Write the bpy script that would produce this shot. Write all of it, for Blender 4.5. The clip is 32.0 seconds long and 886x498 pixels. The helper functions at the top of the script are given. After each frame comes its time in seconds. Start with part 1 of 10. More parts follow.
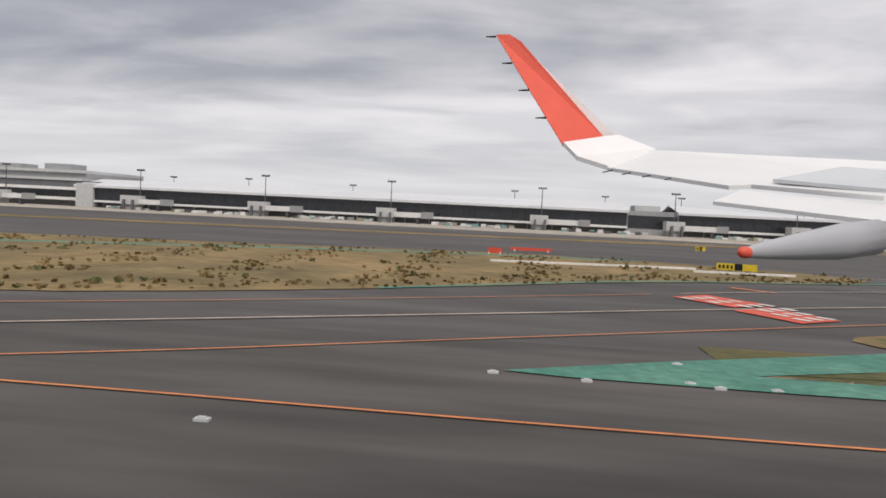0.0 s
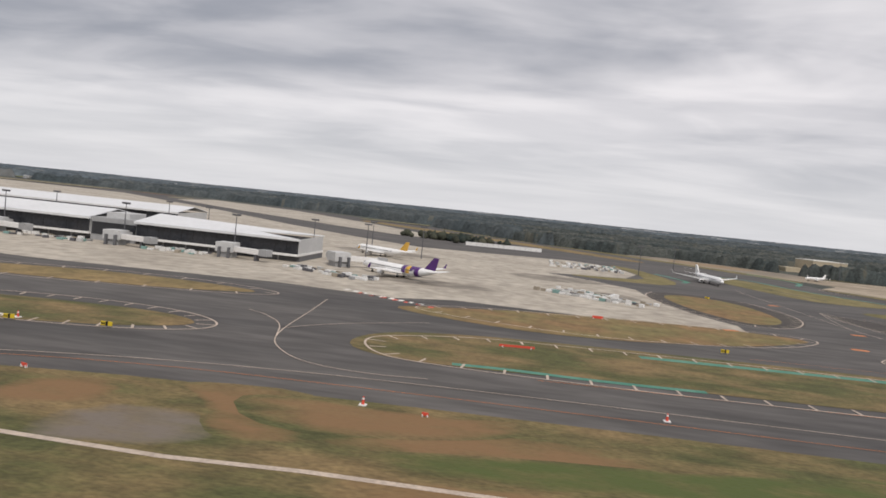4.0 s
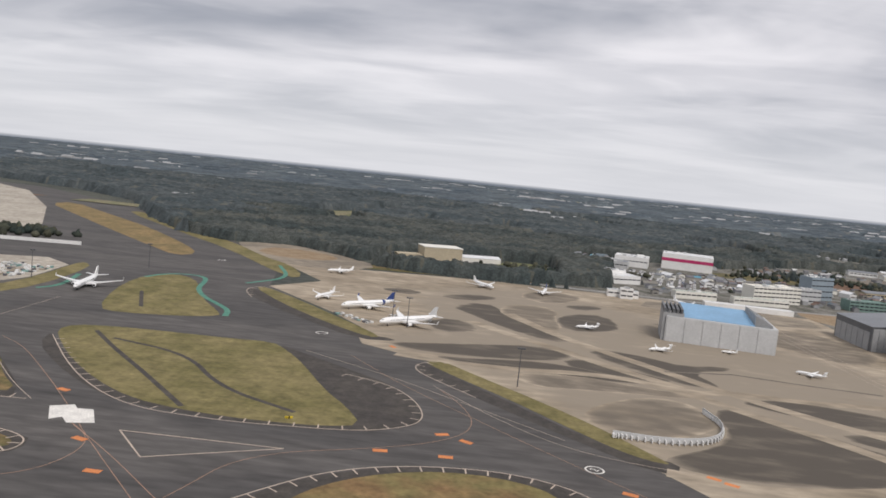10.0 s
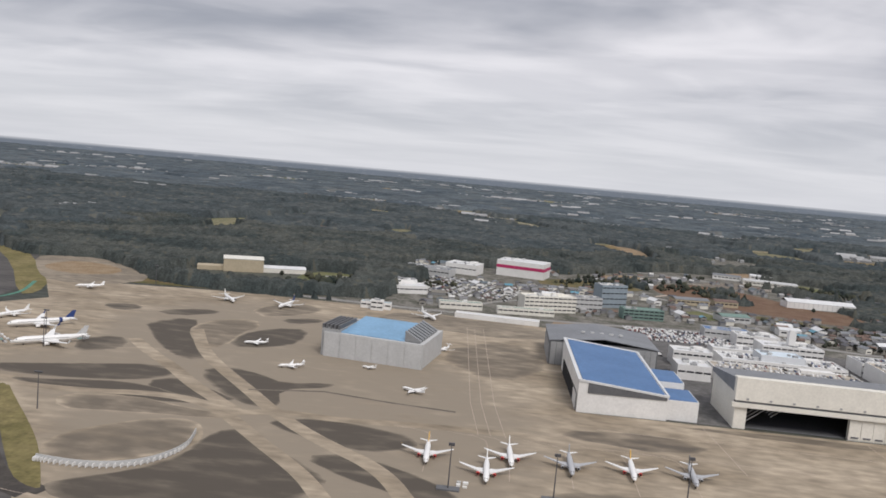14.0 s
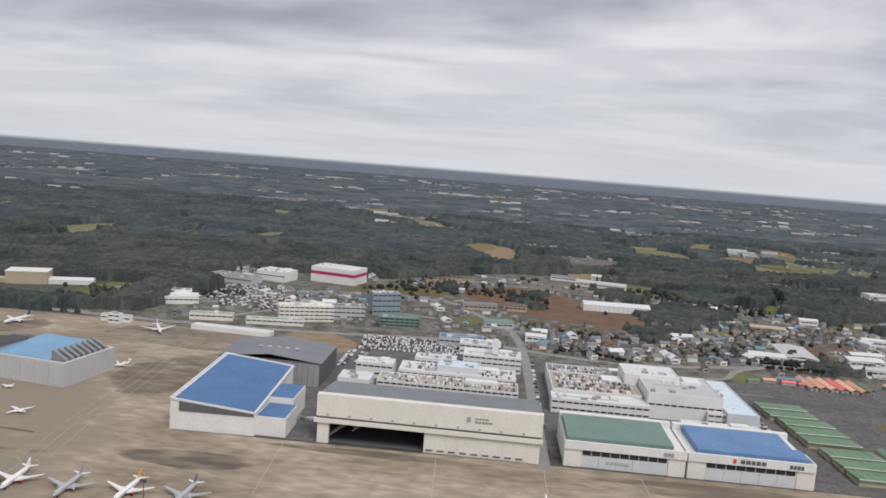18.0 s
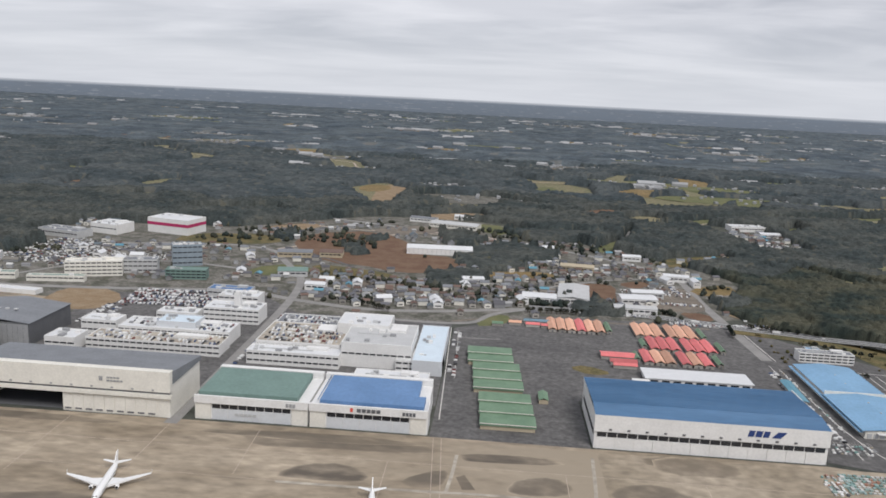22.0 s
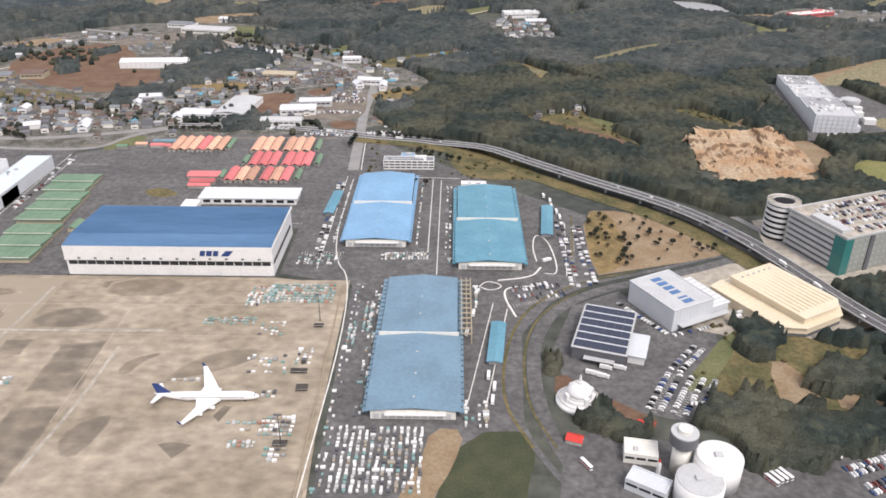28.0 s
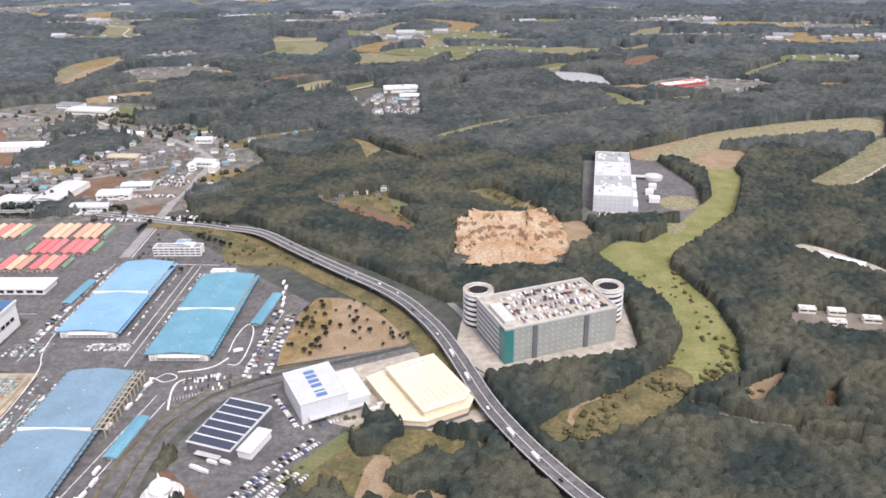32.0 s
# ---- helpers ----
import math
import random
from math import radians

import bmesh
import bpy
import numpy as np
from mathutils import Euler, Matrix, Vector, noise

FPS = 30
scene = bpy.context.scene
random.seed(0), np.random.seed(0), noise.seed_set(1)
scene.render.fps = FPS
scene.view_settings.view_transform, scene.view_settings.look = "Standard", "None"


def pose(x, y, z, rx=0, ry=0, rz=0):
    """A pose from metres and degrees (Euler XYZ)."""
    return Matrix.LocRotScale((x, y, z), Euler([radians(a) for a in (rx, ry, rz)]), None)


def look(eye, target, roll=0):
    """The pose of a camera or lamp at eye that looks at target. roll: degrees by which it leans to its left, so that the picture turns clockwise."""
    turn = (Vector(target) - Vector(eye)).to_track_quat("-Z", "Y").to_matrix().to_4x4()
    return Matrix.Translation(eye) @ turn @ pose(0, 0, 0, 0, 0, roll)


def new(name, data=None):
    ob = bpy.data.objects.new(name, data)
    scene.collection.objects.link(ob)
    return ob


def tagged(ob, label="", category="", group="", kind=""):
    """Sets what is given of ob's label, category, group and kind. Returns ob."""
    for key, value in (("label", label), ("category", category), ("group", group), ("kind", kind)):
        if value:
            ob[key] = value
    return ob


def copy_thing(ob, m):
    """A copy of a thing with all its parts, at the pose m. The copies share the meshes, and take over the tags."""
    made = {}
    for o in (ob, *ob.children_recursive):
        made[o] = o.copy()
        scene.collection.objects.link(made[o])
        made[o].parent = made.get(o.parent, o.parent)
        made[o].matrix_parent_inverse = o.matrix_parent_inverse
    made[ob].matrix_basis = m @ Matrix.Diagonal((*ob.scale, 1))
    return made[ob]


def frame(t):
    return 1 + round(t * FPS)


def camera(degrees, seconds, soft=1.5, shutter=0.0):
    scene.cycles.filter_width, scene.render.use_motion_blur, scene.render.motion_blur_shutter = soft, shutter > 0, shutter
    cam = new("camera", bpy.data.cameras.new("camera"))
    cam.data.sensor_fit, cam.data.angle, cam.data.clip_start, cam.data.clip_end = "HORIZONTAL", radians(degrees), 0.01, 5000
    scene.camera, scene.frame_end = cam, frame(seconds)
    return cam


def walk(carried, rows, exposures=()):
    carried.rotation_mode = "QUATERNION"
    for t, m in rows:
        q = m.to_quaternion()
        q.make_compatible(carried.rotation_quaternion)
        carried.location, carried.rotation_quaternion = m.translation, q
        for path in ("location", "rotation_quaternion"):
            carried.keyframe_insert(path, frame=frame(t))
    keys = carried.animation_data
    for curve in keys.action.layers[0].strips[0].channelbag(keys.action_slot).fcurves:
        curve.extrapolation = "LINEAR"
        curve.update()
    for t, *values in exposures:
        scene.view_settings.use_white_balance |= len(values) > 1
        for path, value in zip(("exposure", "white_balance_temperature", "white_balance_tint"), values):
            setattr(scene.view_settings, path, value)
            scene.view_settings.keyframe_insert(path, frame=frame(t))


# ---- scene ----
S = 0.42  # model metres for a metre of the real place
cam = camera(59.29, 32.0, 1.7)
PATH = [
    (0, (-54.96, -57.25, 8.71), (87.227, -2.773, 5.691)),
    (0.5, (-12.70, -54.38, 11.04), (87.017, -3.229, 5.807)),
    (1, (30.04, -51.50, 13.94), (86.583, -3.788, 6.093)),
    (1.5, (73.26, -48.60, 17.40), (86.324, -4.203, 6.638)),
    (2, (116.92, -45.69, 21.45), (86.254, -4.744, 7.145)),
    (2.5, (160.86, -42.75, 26.13), (86.406, -5.258, 7.098)),
    (3, (204.87, -39.77, 31.54), (87.039, -5.333, 6.733)),
    (3.5, (248.81, -36.74, 37.70), (87.597, -5.413, 6.392)),
    (4, (292.82, -33.72, 44.46), (86.885, -5.856, 6.230)),
    (4.5, (337.12, -30.73, 51.65), (86.043, -6.477, 6.015)),
    (6.5, (517.00, -19.21, 82.39), (87.742, -5.737, 5.782)),
    (7, (562.40, -16.37, 90.26), (87.354, -5.421, 5.488)),
    (7.5, (607.07, -13.46, 98.16), (86.665, -5.417, 5.063)),
    (8, (651.14, -10.60, 106.07), (86.000, -5.286, 4.798)),
    (8.5, (694.77, -7.91, 113.91), (85.652, -4.865, 4.589)),
    (9, (738.11, -5.51, 121.66), (85.666, -4.846, 4.041)),
    (9.5, (781.28, -3.48, 129.26), (85.287, -5.506, 3.812)),
    (10, (824.32, -1.78, 136.70), (84.404, -5.792, 3.823)),
    (10.5, (867.24, -0.34, 143.95), (84.205, -6.004, 3.808)),
    (11, (910.06, 0.92, 151.00), (84.113, -5.859, 3.934)),
    (11.5, (952.79, 2.07, 157.84), (83.709, -5.535, 4.273)),
    (12, (995.45, 3.18, 164.44), (83.250, -5.387, 4.431)),
    (12.5, (1038.06, 4.31, 170.81), (83.223, -5.210, 4.533)),
    (13, (1080.61, 5.45, 177.03), (83.379, -5.084, 4.747)),
    (13.5, (1123.11, 6.56, 183.19), (83.656, -5.031, 4.967)),
    (14, (1165.55, 7.60, 189.38), (84.194, -5.067, 4.993)),
    (14.5, (1207.95, 8.55, 195.72), (84.320, -4.860, 4.867)),
    (16.5, (1376.96, 11.12, 223.42), (82.564, -4.745, 4.445)),
    (17, (1418.98, 11.60, 230.64), (82.714, -4.667, 4.497)),
    (17.5, (1460.87, 12.09, 237.78), (83.154, -4.656, 4.371)),
    (18, (1502.61, 12.65, 244.74), (83.760, -4.456, 4.167)),
    (18.5, (1544.16, 13.30, 251.43), (83.767, -4.335, 4.078)),
    (19, (1585.53, 14.07, 257.86), (82.955, -4.286, 4.103)),
    (19.5, (1626.68, 14.95, 264.06), (82.020, -4.215, 4.126)),
    (20, (1667.60, 15.93, 270.07), (81.176, -3.997, 4.224)),
    (20.5, (1708.29, 17.01, 275.90), (80.047, -3.617, 4.334)),
    (21, (1748.71, 18.20, 281.59), (79.298, -3.300, 4.436)),
    (21.5, (1788.86, 19.47, 287.17), (78.986, -2.968, 4.363)),
    (22, (1828.72, 20.74, 292.64), (78.758, -2.753, 4.035)),
    (22.5, (1868.27, 21.90, 298.03), (78.613, -2.544, 3.643)),
    (23, (1907.50, 22.84, 303.36), (79.280, -2.409, 3.411)),
    (23.5, (1946.38, 23.46, 308.62), (80.286, -2.359, 3.305)),
    (24, (1984.91, 23.66, 313.84), (80.665, -2.289, 3.202)),
    (24.5, (2023.09, 23.36, 319.05), (79.133, -2.315, 3.490)),
    (25, (2061.08, 22.59, 324.31), (71.905, -1.783, 4.827)),
    (25.5, (2099.06, 21.41, 329.72), (66.448, -0.457, 5.411)),
    (27.5, (2254.38, 13.85, 354.38), (63.565, -0.202, 1.252)),
    (28, (2294.67, 11.58, 361.49), (62.792, -0.133, 1.003)),
    (28.5, (2335.48, 9.34, 368.80), (62.813, 0.134, 1.063)),
    (29, (2376.72, 7.20, 376.17), (63.110, 0.370, 1.011)),
    (29.5, (2418.29, 5.27, 383.46), (63.426, 0.627, 0.988)),
    (30, (2460.11, 3.63, 390.56), (63.885, 0.620, 1.252)),
    (30.5, (2502.17, 2.27, 397.44), (64.806, 0.567, 1.502)),
    (31, (2544.47, 1.22, 404.10), (65.783, 0.709, 1.643)),
    (31.5, (2587.01, 0.45, 410.54), (66.447, 0.934, 1.778)),
    (32, (2629.78, -0.01, 416.77), (66.446, 1.035, 1.974)),
]
EXPOSURES = [(0, 0.15, 6750, 13), (4, 0.16, 6750, 13), (8, 0.18, 6650, 13), (14, 0.12, 6550, 13), (20, 0.08, 6450, 12), (23.5, 0.2, 6400, 12), (25.0, 0.38, 6500, 14), (25.5, 0.54, 6500, 15), (28, 0.68, 6520, 16), (30, 0.8, 6450, 17), (32, 0.98, 6380, 19)]
walk(cam, [(t, pose(*(S * v for v in eye), *turn)) for t, eye, turn in PATH], EXPOSURES)

# ---- sky and light ----
world = bpy.data.worlds.new("overcast_sky")
scene.world = world
world.use_nodes = True
wn, wl = world.node_tree.nodes, world.node_tree.links
wn.clear()


def wnode(kind, **sets):
    n = wn.new(kind)
    for key, value in sets.items():
        n.inputs[key].default_value = value
    return n


def wmath(op, a, b=None, clamp=False):
    n = wn.new("ShaderNodeMath")
    n.operation, n.use_clamp = op, clamp
    for k, v in enumerate((a, b)):
        if v is None:
            continue
        if isinstance(v, (int, float)):
            n.inputs[k].default_value = v
        else:
            wl.new(v, n.inputs[k])
    return n.outputs[0]


def wmix(fac, a, b):
    n = wn.new("ShaderNodeMix")
    n.data_type = "RGBA"
    for k, v in ((0, fac), (6, a), (7, b)):
        if isinstance(v, (tuple, float, int)):
            n.inputs[k].default_value = v if not isinstance(v, tuple) else (*v, 1)
        else:
            wl.new(v, n.inputs[k])
    return n.outputs[2]


SUN_UP, SUN_TURN = radians(52), radians(150)
sky = wn.new("ShaderNodeTexSky")
sky.sky_type, sky.sun_disc, sky.sun_elevation, sky.sun_rotation = "NISHITA", False, SUN_UP, SUN_TURN
sky_dim = wmix(0.9, sky.outputs[0], (0, 0, 0))
way = wn.new("ShaderNodeTexCoord").outputs["Generated"]
sep = wn.new("ShaderNodeSeparateXYZ")
wl.new(way, sep.inputs[0])
sx, sy, sz = sep.outputs
depth = wmath("MAXIMUM", wmath("ADD", sz, 0.10), 0.06)
comb = wn.new("ShaderNodeCombineXYZ")
wl.new(wmath("DIVIDE", sx, depth), comb.inputs[0])
wl.new(wmath("DIVIDE", sy, depth), comb.inputs[1])


def cloud(size, stretch, detail, lo, hi, shift):
    mp = wn.new("ShaderNodeMapping")
    mp.inputs["Scale"].default_value = (size * stretch, size, 1)
    mp.inputs["Rotation"].default_value = (0, 0, radians(-7))
    mp.inputs["Location"].default_value = (shift, shift * 0.7, 0)
    wl.new(comb.outputs[0], mp.inputs[0])
    nz = wnode("ShaderNodeTexNoise", Scale=1.0, Detail=detail, Roughness=0.52, Distortion=0.5)
    wl.new(mp.outputs[0], nz.inputs["Vector"])
    mr = wn.new("ShaderNodeMapRange")
    mr.interpolation_type = "SMOOTHSTEP"
    for k, v in ((1, lo), (2, hi), (3, 0.0), (4, 1.0)):
        mr.inputs[k].default_value = v
    wl.new(nz.outputs[0], mr.inputs[0])
    return mr.outputs[0]


bulk = cloud(0.52, 0.70, 5, 0.36, 0.64, 3.1)
torn = cloud(1.5, 0.62, 5, 0.36, 0.68, 9.4)
both = wmath("ADD", wmath("MULTIPLY", bulk, 0.68), wmath("MULTIPLY", torn, 0.32))
deck = wmix(both, (0.285, 0.31, 0.36), (0.75, 0.755, 0.785))
low = wn.new("ShaderNodeMapRange")
low.interpolation_type = "SMOOTHSTEP"
for k, v in ((1, 0.0), (2, 0.17), (3, 0.85), (4, 0.0)):
    low.inputs[k].default_value = v
wl.new(sz, low.inputs[0])
deck = wmix(low.outputs[0], deck, (0.64, 0.665, 0.70))
over = wmix(0.96, sky_dim, deck)
# the land past the edge of the ground, a strip under the horizon with haze painted into its colours
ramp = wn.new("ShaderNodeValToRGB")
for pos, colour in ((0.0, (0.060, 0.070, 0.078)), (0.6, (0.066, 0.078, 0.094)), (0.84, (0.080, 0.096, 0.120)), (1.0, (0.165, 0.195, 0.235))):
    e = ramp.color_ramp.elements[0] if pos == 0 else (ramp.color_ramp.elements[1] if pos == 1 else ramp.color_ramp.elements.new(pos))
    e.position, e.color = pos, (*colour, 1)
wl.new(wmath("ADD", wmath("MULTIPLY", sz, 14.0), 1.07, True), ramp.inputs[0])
side = wn.new("ShaderNodeMapRange")
for k, v in ((1, -0.0088), (2, -0.0042), (3, 0.0), (4, 1.0)):
    side.inputs[k].default_value = v
wl.new(sz, side.inputs[0])
far_map = wn.new("ShaderNodeMapping")
far_map.inputs["Scale"].default_value = (26, 26, 620)
wl.new(way, far_map.inputs[0])
far_noise = wnode("ShaderNodeTexNoise", Scale=1.0, Detail=6.0, Roughness=0.62)
wl.new(far_map.outputs[0], far_noise.inputs["Vector"])
far_spots = wn.new("ShaderNodeMapRange")
for k, v in ((1, 0.46), (2, 0.62), (3, 0.0), (4, 0.7)):
    far_spots.inputs[k].default_value = v
wl.new(far_noise.outputs[0], far_spots.inputs[0])
speck_map = wn.new("ShaderNodeMapping")
speck_map.inputs["Scale"].default_value = (90, 90, 900)
wl.new(way, speck_map.inputs[0])
speck_noise = wnode("ShaderNodeTexNoise", Scale=1.0, Detail=3.0, Roughness=0.6)
wl.new(speck_map.outputs[0], speck_noise.inputs["Vector"])
specks = wn.new("ShaderNodeMapRange")
for k, v in ((1, 0.60), (2, 0.68), (3, 0.0), (4, 0.6)):
    specks.inputs[k].default_value = v
wl.new(speck_noise.outputs[0], specks.inputs[0])
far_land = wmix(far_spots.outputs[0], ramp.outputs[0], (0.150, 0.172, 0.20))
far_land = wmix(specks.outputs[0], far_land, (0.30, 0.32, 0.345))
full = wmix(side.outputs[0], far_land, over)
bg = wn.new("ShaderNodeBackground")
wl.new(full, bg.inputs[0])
bg.inputs[1].default_value = 1.0
wo = wn.new("ShaderNodeOutputWorld")
wl.new(bg.outputs[0], wo.inputs[0])

sun = new("sun", bpy.data.lights.new("sun", "SUN"))
sun.data.energy, sun.data.angle, sun.data.color = 1.95, radians(24), (1.0, 0.965, 0.91)
sun.matrix_world = look((math.sin(SUN_TURN) * 300, math.cos(SUN_TURN) * 300, 380), (0, 0, 0))

# ---- materials ----


def material(name, col, var=0.14, big=30.0, fine=2.0, rough=0.8, bump=0.0, metal=0.0, col2=None, spec=0.35, stretch=(1, 1, 1), tone="", detail=4, stain=None, grit=0.0):
    """Colour at two scales, in metres of the real place; col2 mixes in by the large noise; tone: per object or per island."""
    m = bpy.data.materials.new(name)
    m.use_nodes = True
    n, l = m.node_tree.nodes, m.node_tree.links
    b = n["Principled BSDF"]
    b.inputs["Roughness"].default_value, b.inputs["Metallic"].default_value = rough, metal
    b.inputs["Specular IOR Level"].default_value = spec
    geo = n.new("ShaderNodeNewGeometry")
    mp = n.new("ShaderNodeMapping")
    mp.inputs["Scale"].default_value = stretch
    l.new(geo.outputs["Position"], mp.inputs[0])

    def noise_at(size, det):
        t = n.new("ShaderNodeTexNoise")
        t.inputs["Scale"].default_value, t.inputs["Detail"].default_value = 1 / (size * S), det
        l.new(mp.outputs[0], t.inputs["Vector"])
        return t.outputs[0]

    def mix(fac, a, c, how="MIX"):
        x = n.new("ShaderNodeMix")
        x.data_type, x.blend_type = "RGBA", how
        for k, v in ((0, fac), (6, a), (7, c)):
            if isinstance(v, tuple):
                x.inputs[k].default_value = (*v, 1)
            elif isinstance(v, float):
                x.inputs[k].default_value = v
            else:
                l.new(v, x.inputs[k])
        return x.outputs[2]

    def spread(v, lo, hi, a=0.0, c=1.0):
        r = n.new("ShaderNodeMapRange")
        for k, q in ((1, lo), (2, hi), (3, a), (4, c)):
            r.inputs[k].default_value = q
        l.new(v, r.inputs[0])
        return r.outputs[0]

    large, small = noise_at(big, detail), noise_at(fine, 3)
    base = mix(spread(large, 0.38, 0.62), tuple(col), tuple(col2 or [c * (1 + var) for c in col]))
    k = spread(small, 0.25, 0.75, 1 - var, 1 + var)
    base = mix(1.0, base, k, "MULTIPLY")
    if grit:
        base = mix(1.0, base, spread(noise_at(grit, 7), 0.3, 0.7, 0.74, 1.26), "MULTIPLY")
    if tone:
        src = n.new("ShaderNodeObjectInfo").outputs["Random"] if tone == "object" else geo.outputs["Random Per Island"]
        if tone == "species":
            own = n.new("ShaderNodeAttribute")
            own.attribute_name = "species"
            src = own.outputs["Fac"]
            base = mix(spread(src, 0.86, 0.93, 0.0, 0.6), base, tuple(c * f for c, f in zip(col, (1.9, 1.45, 1.1))))
        base = mix(1.0, base, spread(src, 0, 1, 0.86 if tone == "leaf" else 0.72, 1.14 if tone == "leaf" else 1.28), "MULTIPLY")
    if stain:
        at_ = n.new("ShaderNodeAttribute")
        at_.attribute_name = "soft"
        s1 = n.new("ShaderNodeMath")
        s1.operation = "MULTIPLY_ADD"
        l.new(noise_at(14 if big > 30 else 7, 6), s1.inputs[0])
        s1.inputs[1].default_value = 1.5
        l.new(at_.outputs["Fac"], s1.inputs[2])
        base = mix(spread(s1.outputs[0], 0.95, 1.65), base, mix(k, tuple(c * 0.75 for c in stain), tuple(stain)))
    l.new(base, b.inputs["Base Color"])
    if bump:
        bp = n.new("ShaderNodeBump")
        bp.inputs["Strength"].default_value, bp.inputs["Distance"].default_value = bump, fine * S * 0.5
        l.new(small, bp.inputs["Height"])
        l.new(bp.outputs[0], b.inputs["Normal"])
    return m


M = {}


def paint(name, *a, **k):
    M[name] = material(name, *a, **k)


paint("asphalt", (0.068, 0.064, 0.062), 0.16, 45, 3, 0.85, col2=(0.096, 0.089, 0.084), stretch=(0.25, 1, 1), detail=6, grit=7)
paint("asphalt_runway", (0.058, 0.054, 0.051), 0.2, 30, 2.4, 0.85, col2=(0.092, 0.084, 0.077), stretch=(0.2, 1, 1), detail=8, grit=4)
paint("strip", (0.15, 0.122, 0.088), 0.3, 3, 0.5, 0.9, 0.2, col2=(0.20, 0.165, 0.12), detail=7)
paint("asphalt_dark", (0.050, 0.044, 0.040), 0.18, 20, 2, 0.85, col2=(0.066, 0.058, 0.050), grit=6)
paint("asphalt_grey", (0.098, 0.095, 0.094), 0.17, 45, 4, 0.85, col2=(0.128, 0.124, 0.121), detail=7, grit=8)
paint("concrete", (0.33, 0.295, 0.245), 0.10, 60, 5, 0.85, col2=(0.41, 0.37, 0.31), grit=9)
paint("concrete_tan", (0.245, 0.20, 0.145), 0.15, 55, 6, 0.85, col2=(0.37, 0.31, 0.235), stretch=(0.45, 1, 1), grit=9)
paint("soft_stain", (0.245, 0.20, 0.145), 0.15, 55, 6, 0.85, col2=(0.37, 0.31, 0.235), stretch=(0.45, 1, 1), stain=(0.115, 0.097, 0.078), grit=9)
paint("soft_worn", (0.245, 0.20, 0.145), 0.15, 55, 6, 0.85, col2=(0.37, 0.31, 0.235), stretch=(0.45, 1, 1), stain=(0.145, 0.122, 0.095), grit=9)
paint("pale_stain", (0.33, 0.295, 0.245), 0.10, 60, 5, 0.85, col2=(0.41, 0.37, 0.31), stain=(0.17, 0.15, 0.125), grit=9)
paint("town_ground", (0.082, 0.082, 0.064), 0.4, 22, 4, 0.9, col2=(0.185, 0.175, 0.155), detail=9, grit=6)
paint("road_pale", (0.235, 0.228, 0.22), 0.12, 20, 2, 0.85, col2=(0.28, 0.272, 0.26))
paint("apron_stain", (0.105, 0.092, 0.078), 0.25, 30, 4, 0.85, col2=(0.165, 0.142, 0.115))
paint("apron_worn", (0.185, 0.157, 0.122), 0.2, 40, 5, 0.85, col2=(0.27, 0.228, 0.175), stretch=(0.35, 1, 1), detail=6, grit=8)
paint("worn_stain", (0.185, 0.157, 0.122), 0.2, 40, 5, 0.85, col2=(0.27, 0.228, 0.175), stretch=(0.35, 1, 1), detail=6, stain=(0.085, 0.072, 0.058), grit=8)
paint("soft_field", (0.245, 0.20, 0.145), 0.15, 55, 6, 0.85, col2=(0.37, 0.31, 0.235), stretch=(0.45, 1, 1), stain=(0.26, 0.22, 0.17), grit=9)
paint("soft_cargo", (0.245, 0.20, 0.145), 0.15, 55, 6, 0.85, col2=(0.37, 0.31, 0.235), stretch=(0.45, 1, 1), stain=(0.315, 0.265, 0.20), grit=9)
paint("cargo_apron", (0.27, 0.225, 0.165), 0.12, 60, 6, 0.85, col2=(0.36, 0.305, 0.235), stretch=(0.7, 1, 1), detail=6, grit=10)
paint("cargo_stain", (0.27, 0.225, 0.165), 0.12, 60, 6, 0.85, col2=(0.36, 0.305, 0.235), stretch=(0.7, 1, 1), detail=6, stain=(0.155, 0.13, 0.102), grit=10)
paint("cargo_worn", (0.27, 0.225, 0.165), 0.12, 60, 6, 0.85, col2=(0.36, 0.305, 0.235), stretch=(0.7, 1, 1), detail=6, stain=(0.19, 0.158, 0.12), grit=10)
paint("lawn_dark", (0.048, 0.056, 0.030), 0.25, 20, 1.5, 0.95, 0.4, col2=(0.068, 0.072, 0.040))
paint("grass", (0.080, 0.081, 0.029), 0.32, 16, 0.9, 0.95, 0.4, col2=(0.180, 0.126, 0.058), stretch=(0.55, 1, 1), detail=9, grit=5)
paint("soft_dirt", (0.080, 0.081, 0.029), 0.32, 16, 0.9, 0.95, 0.4, col2=(0.180, 0.126, 0.058), stretch=(0.55, 1, 1), detail=9, stain=(0.29, 0.215, 0.14), grit=5)
paint("soft_rust", (0.080, 0.081, 0.029), 0.32, 16, 0.9, 0.95, 0.4, col2=(0.180, 0.126, 0.058), stretch=(0.55, 1, 1), detail=9, stain=(0.20, 0.118, 0.056), grit=5)
paint("soft_turf", (0.080, 0.081, 0.029), 0.32, 16, 0.9, 0.95, 0.4, col2=(0.180, 0.126, 0.058), stretch=(0.55, 1, 1), detail=9, stain=(0.075, 0.095, 0.026), grit=5)
paint("soft_reed", (0.080, 0.081, 0.029), 0.32, 16, 0.9, 0.95, 0.4, col2=(0.180, 0.126, 0.058), stretch=(0.55, 1, 1), detail=9, stain=(0.3, 0.215, 0.115), grit=5)
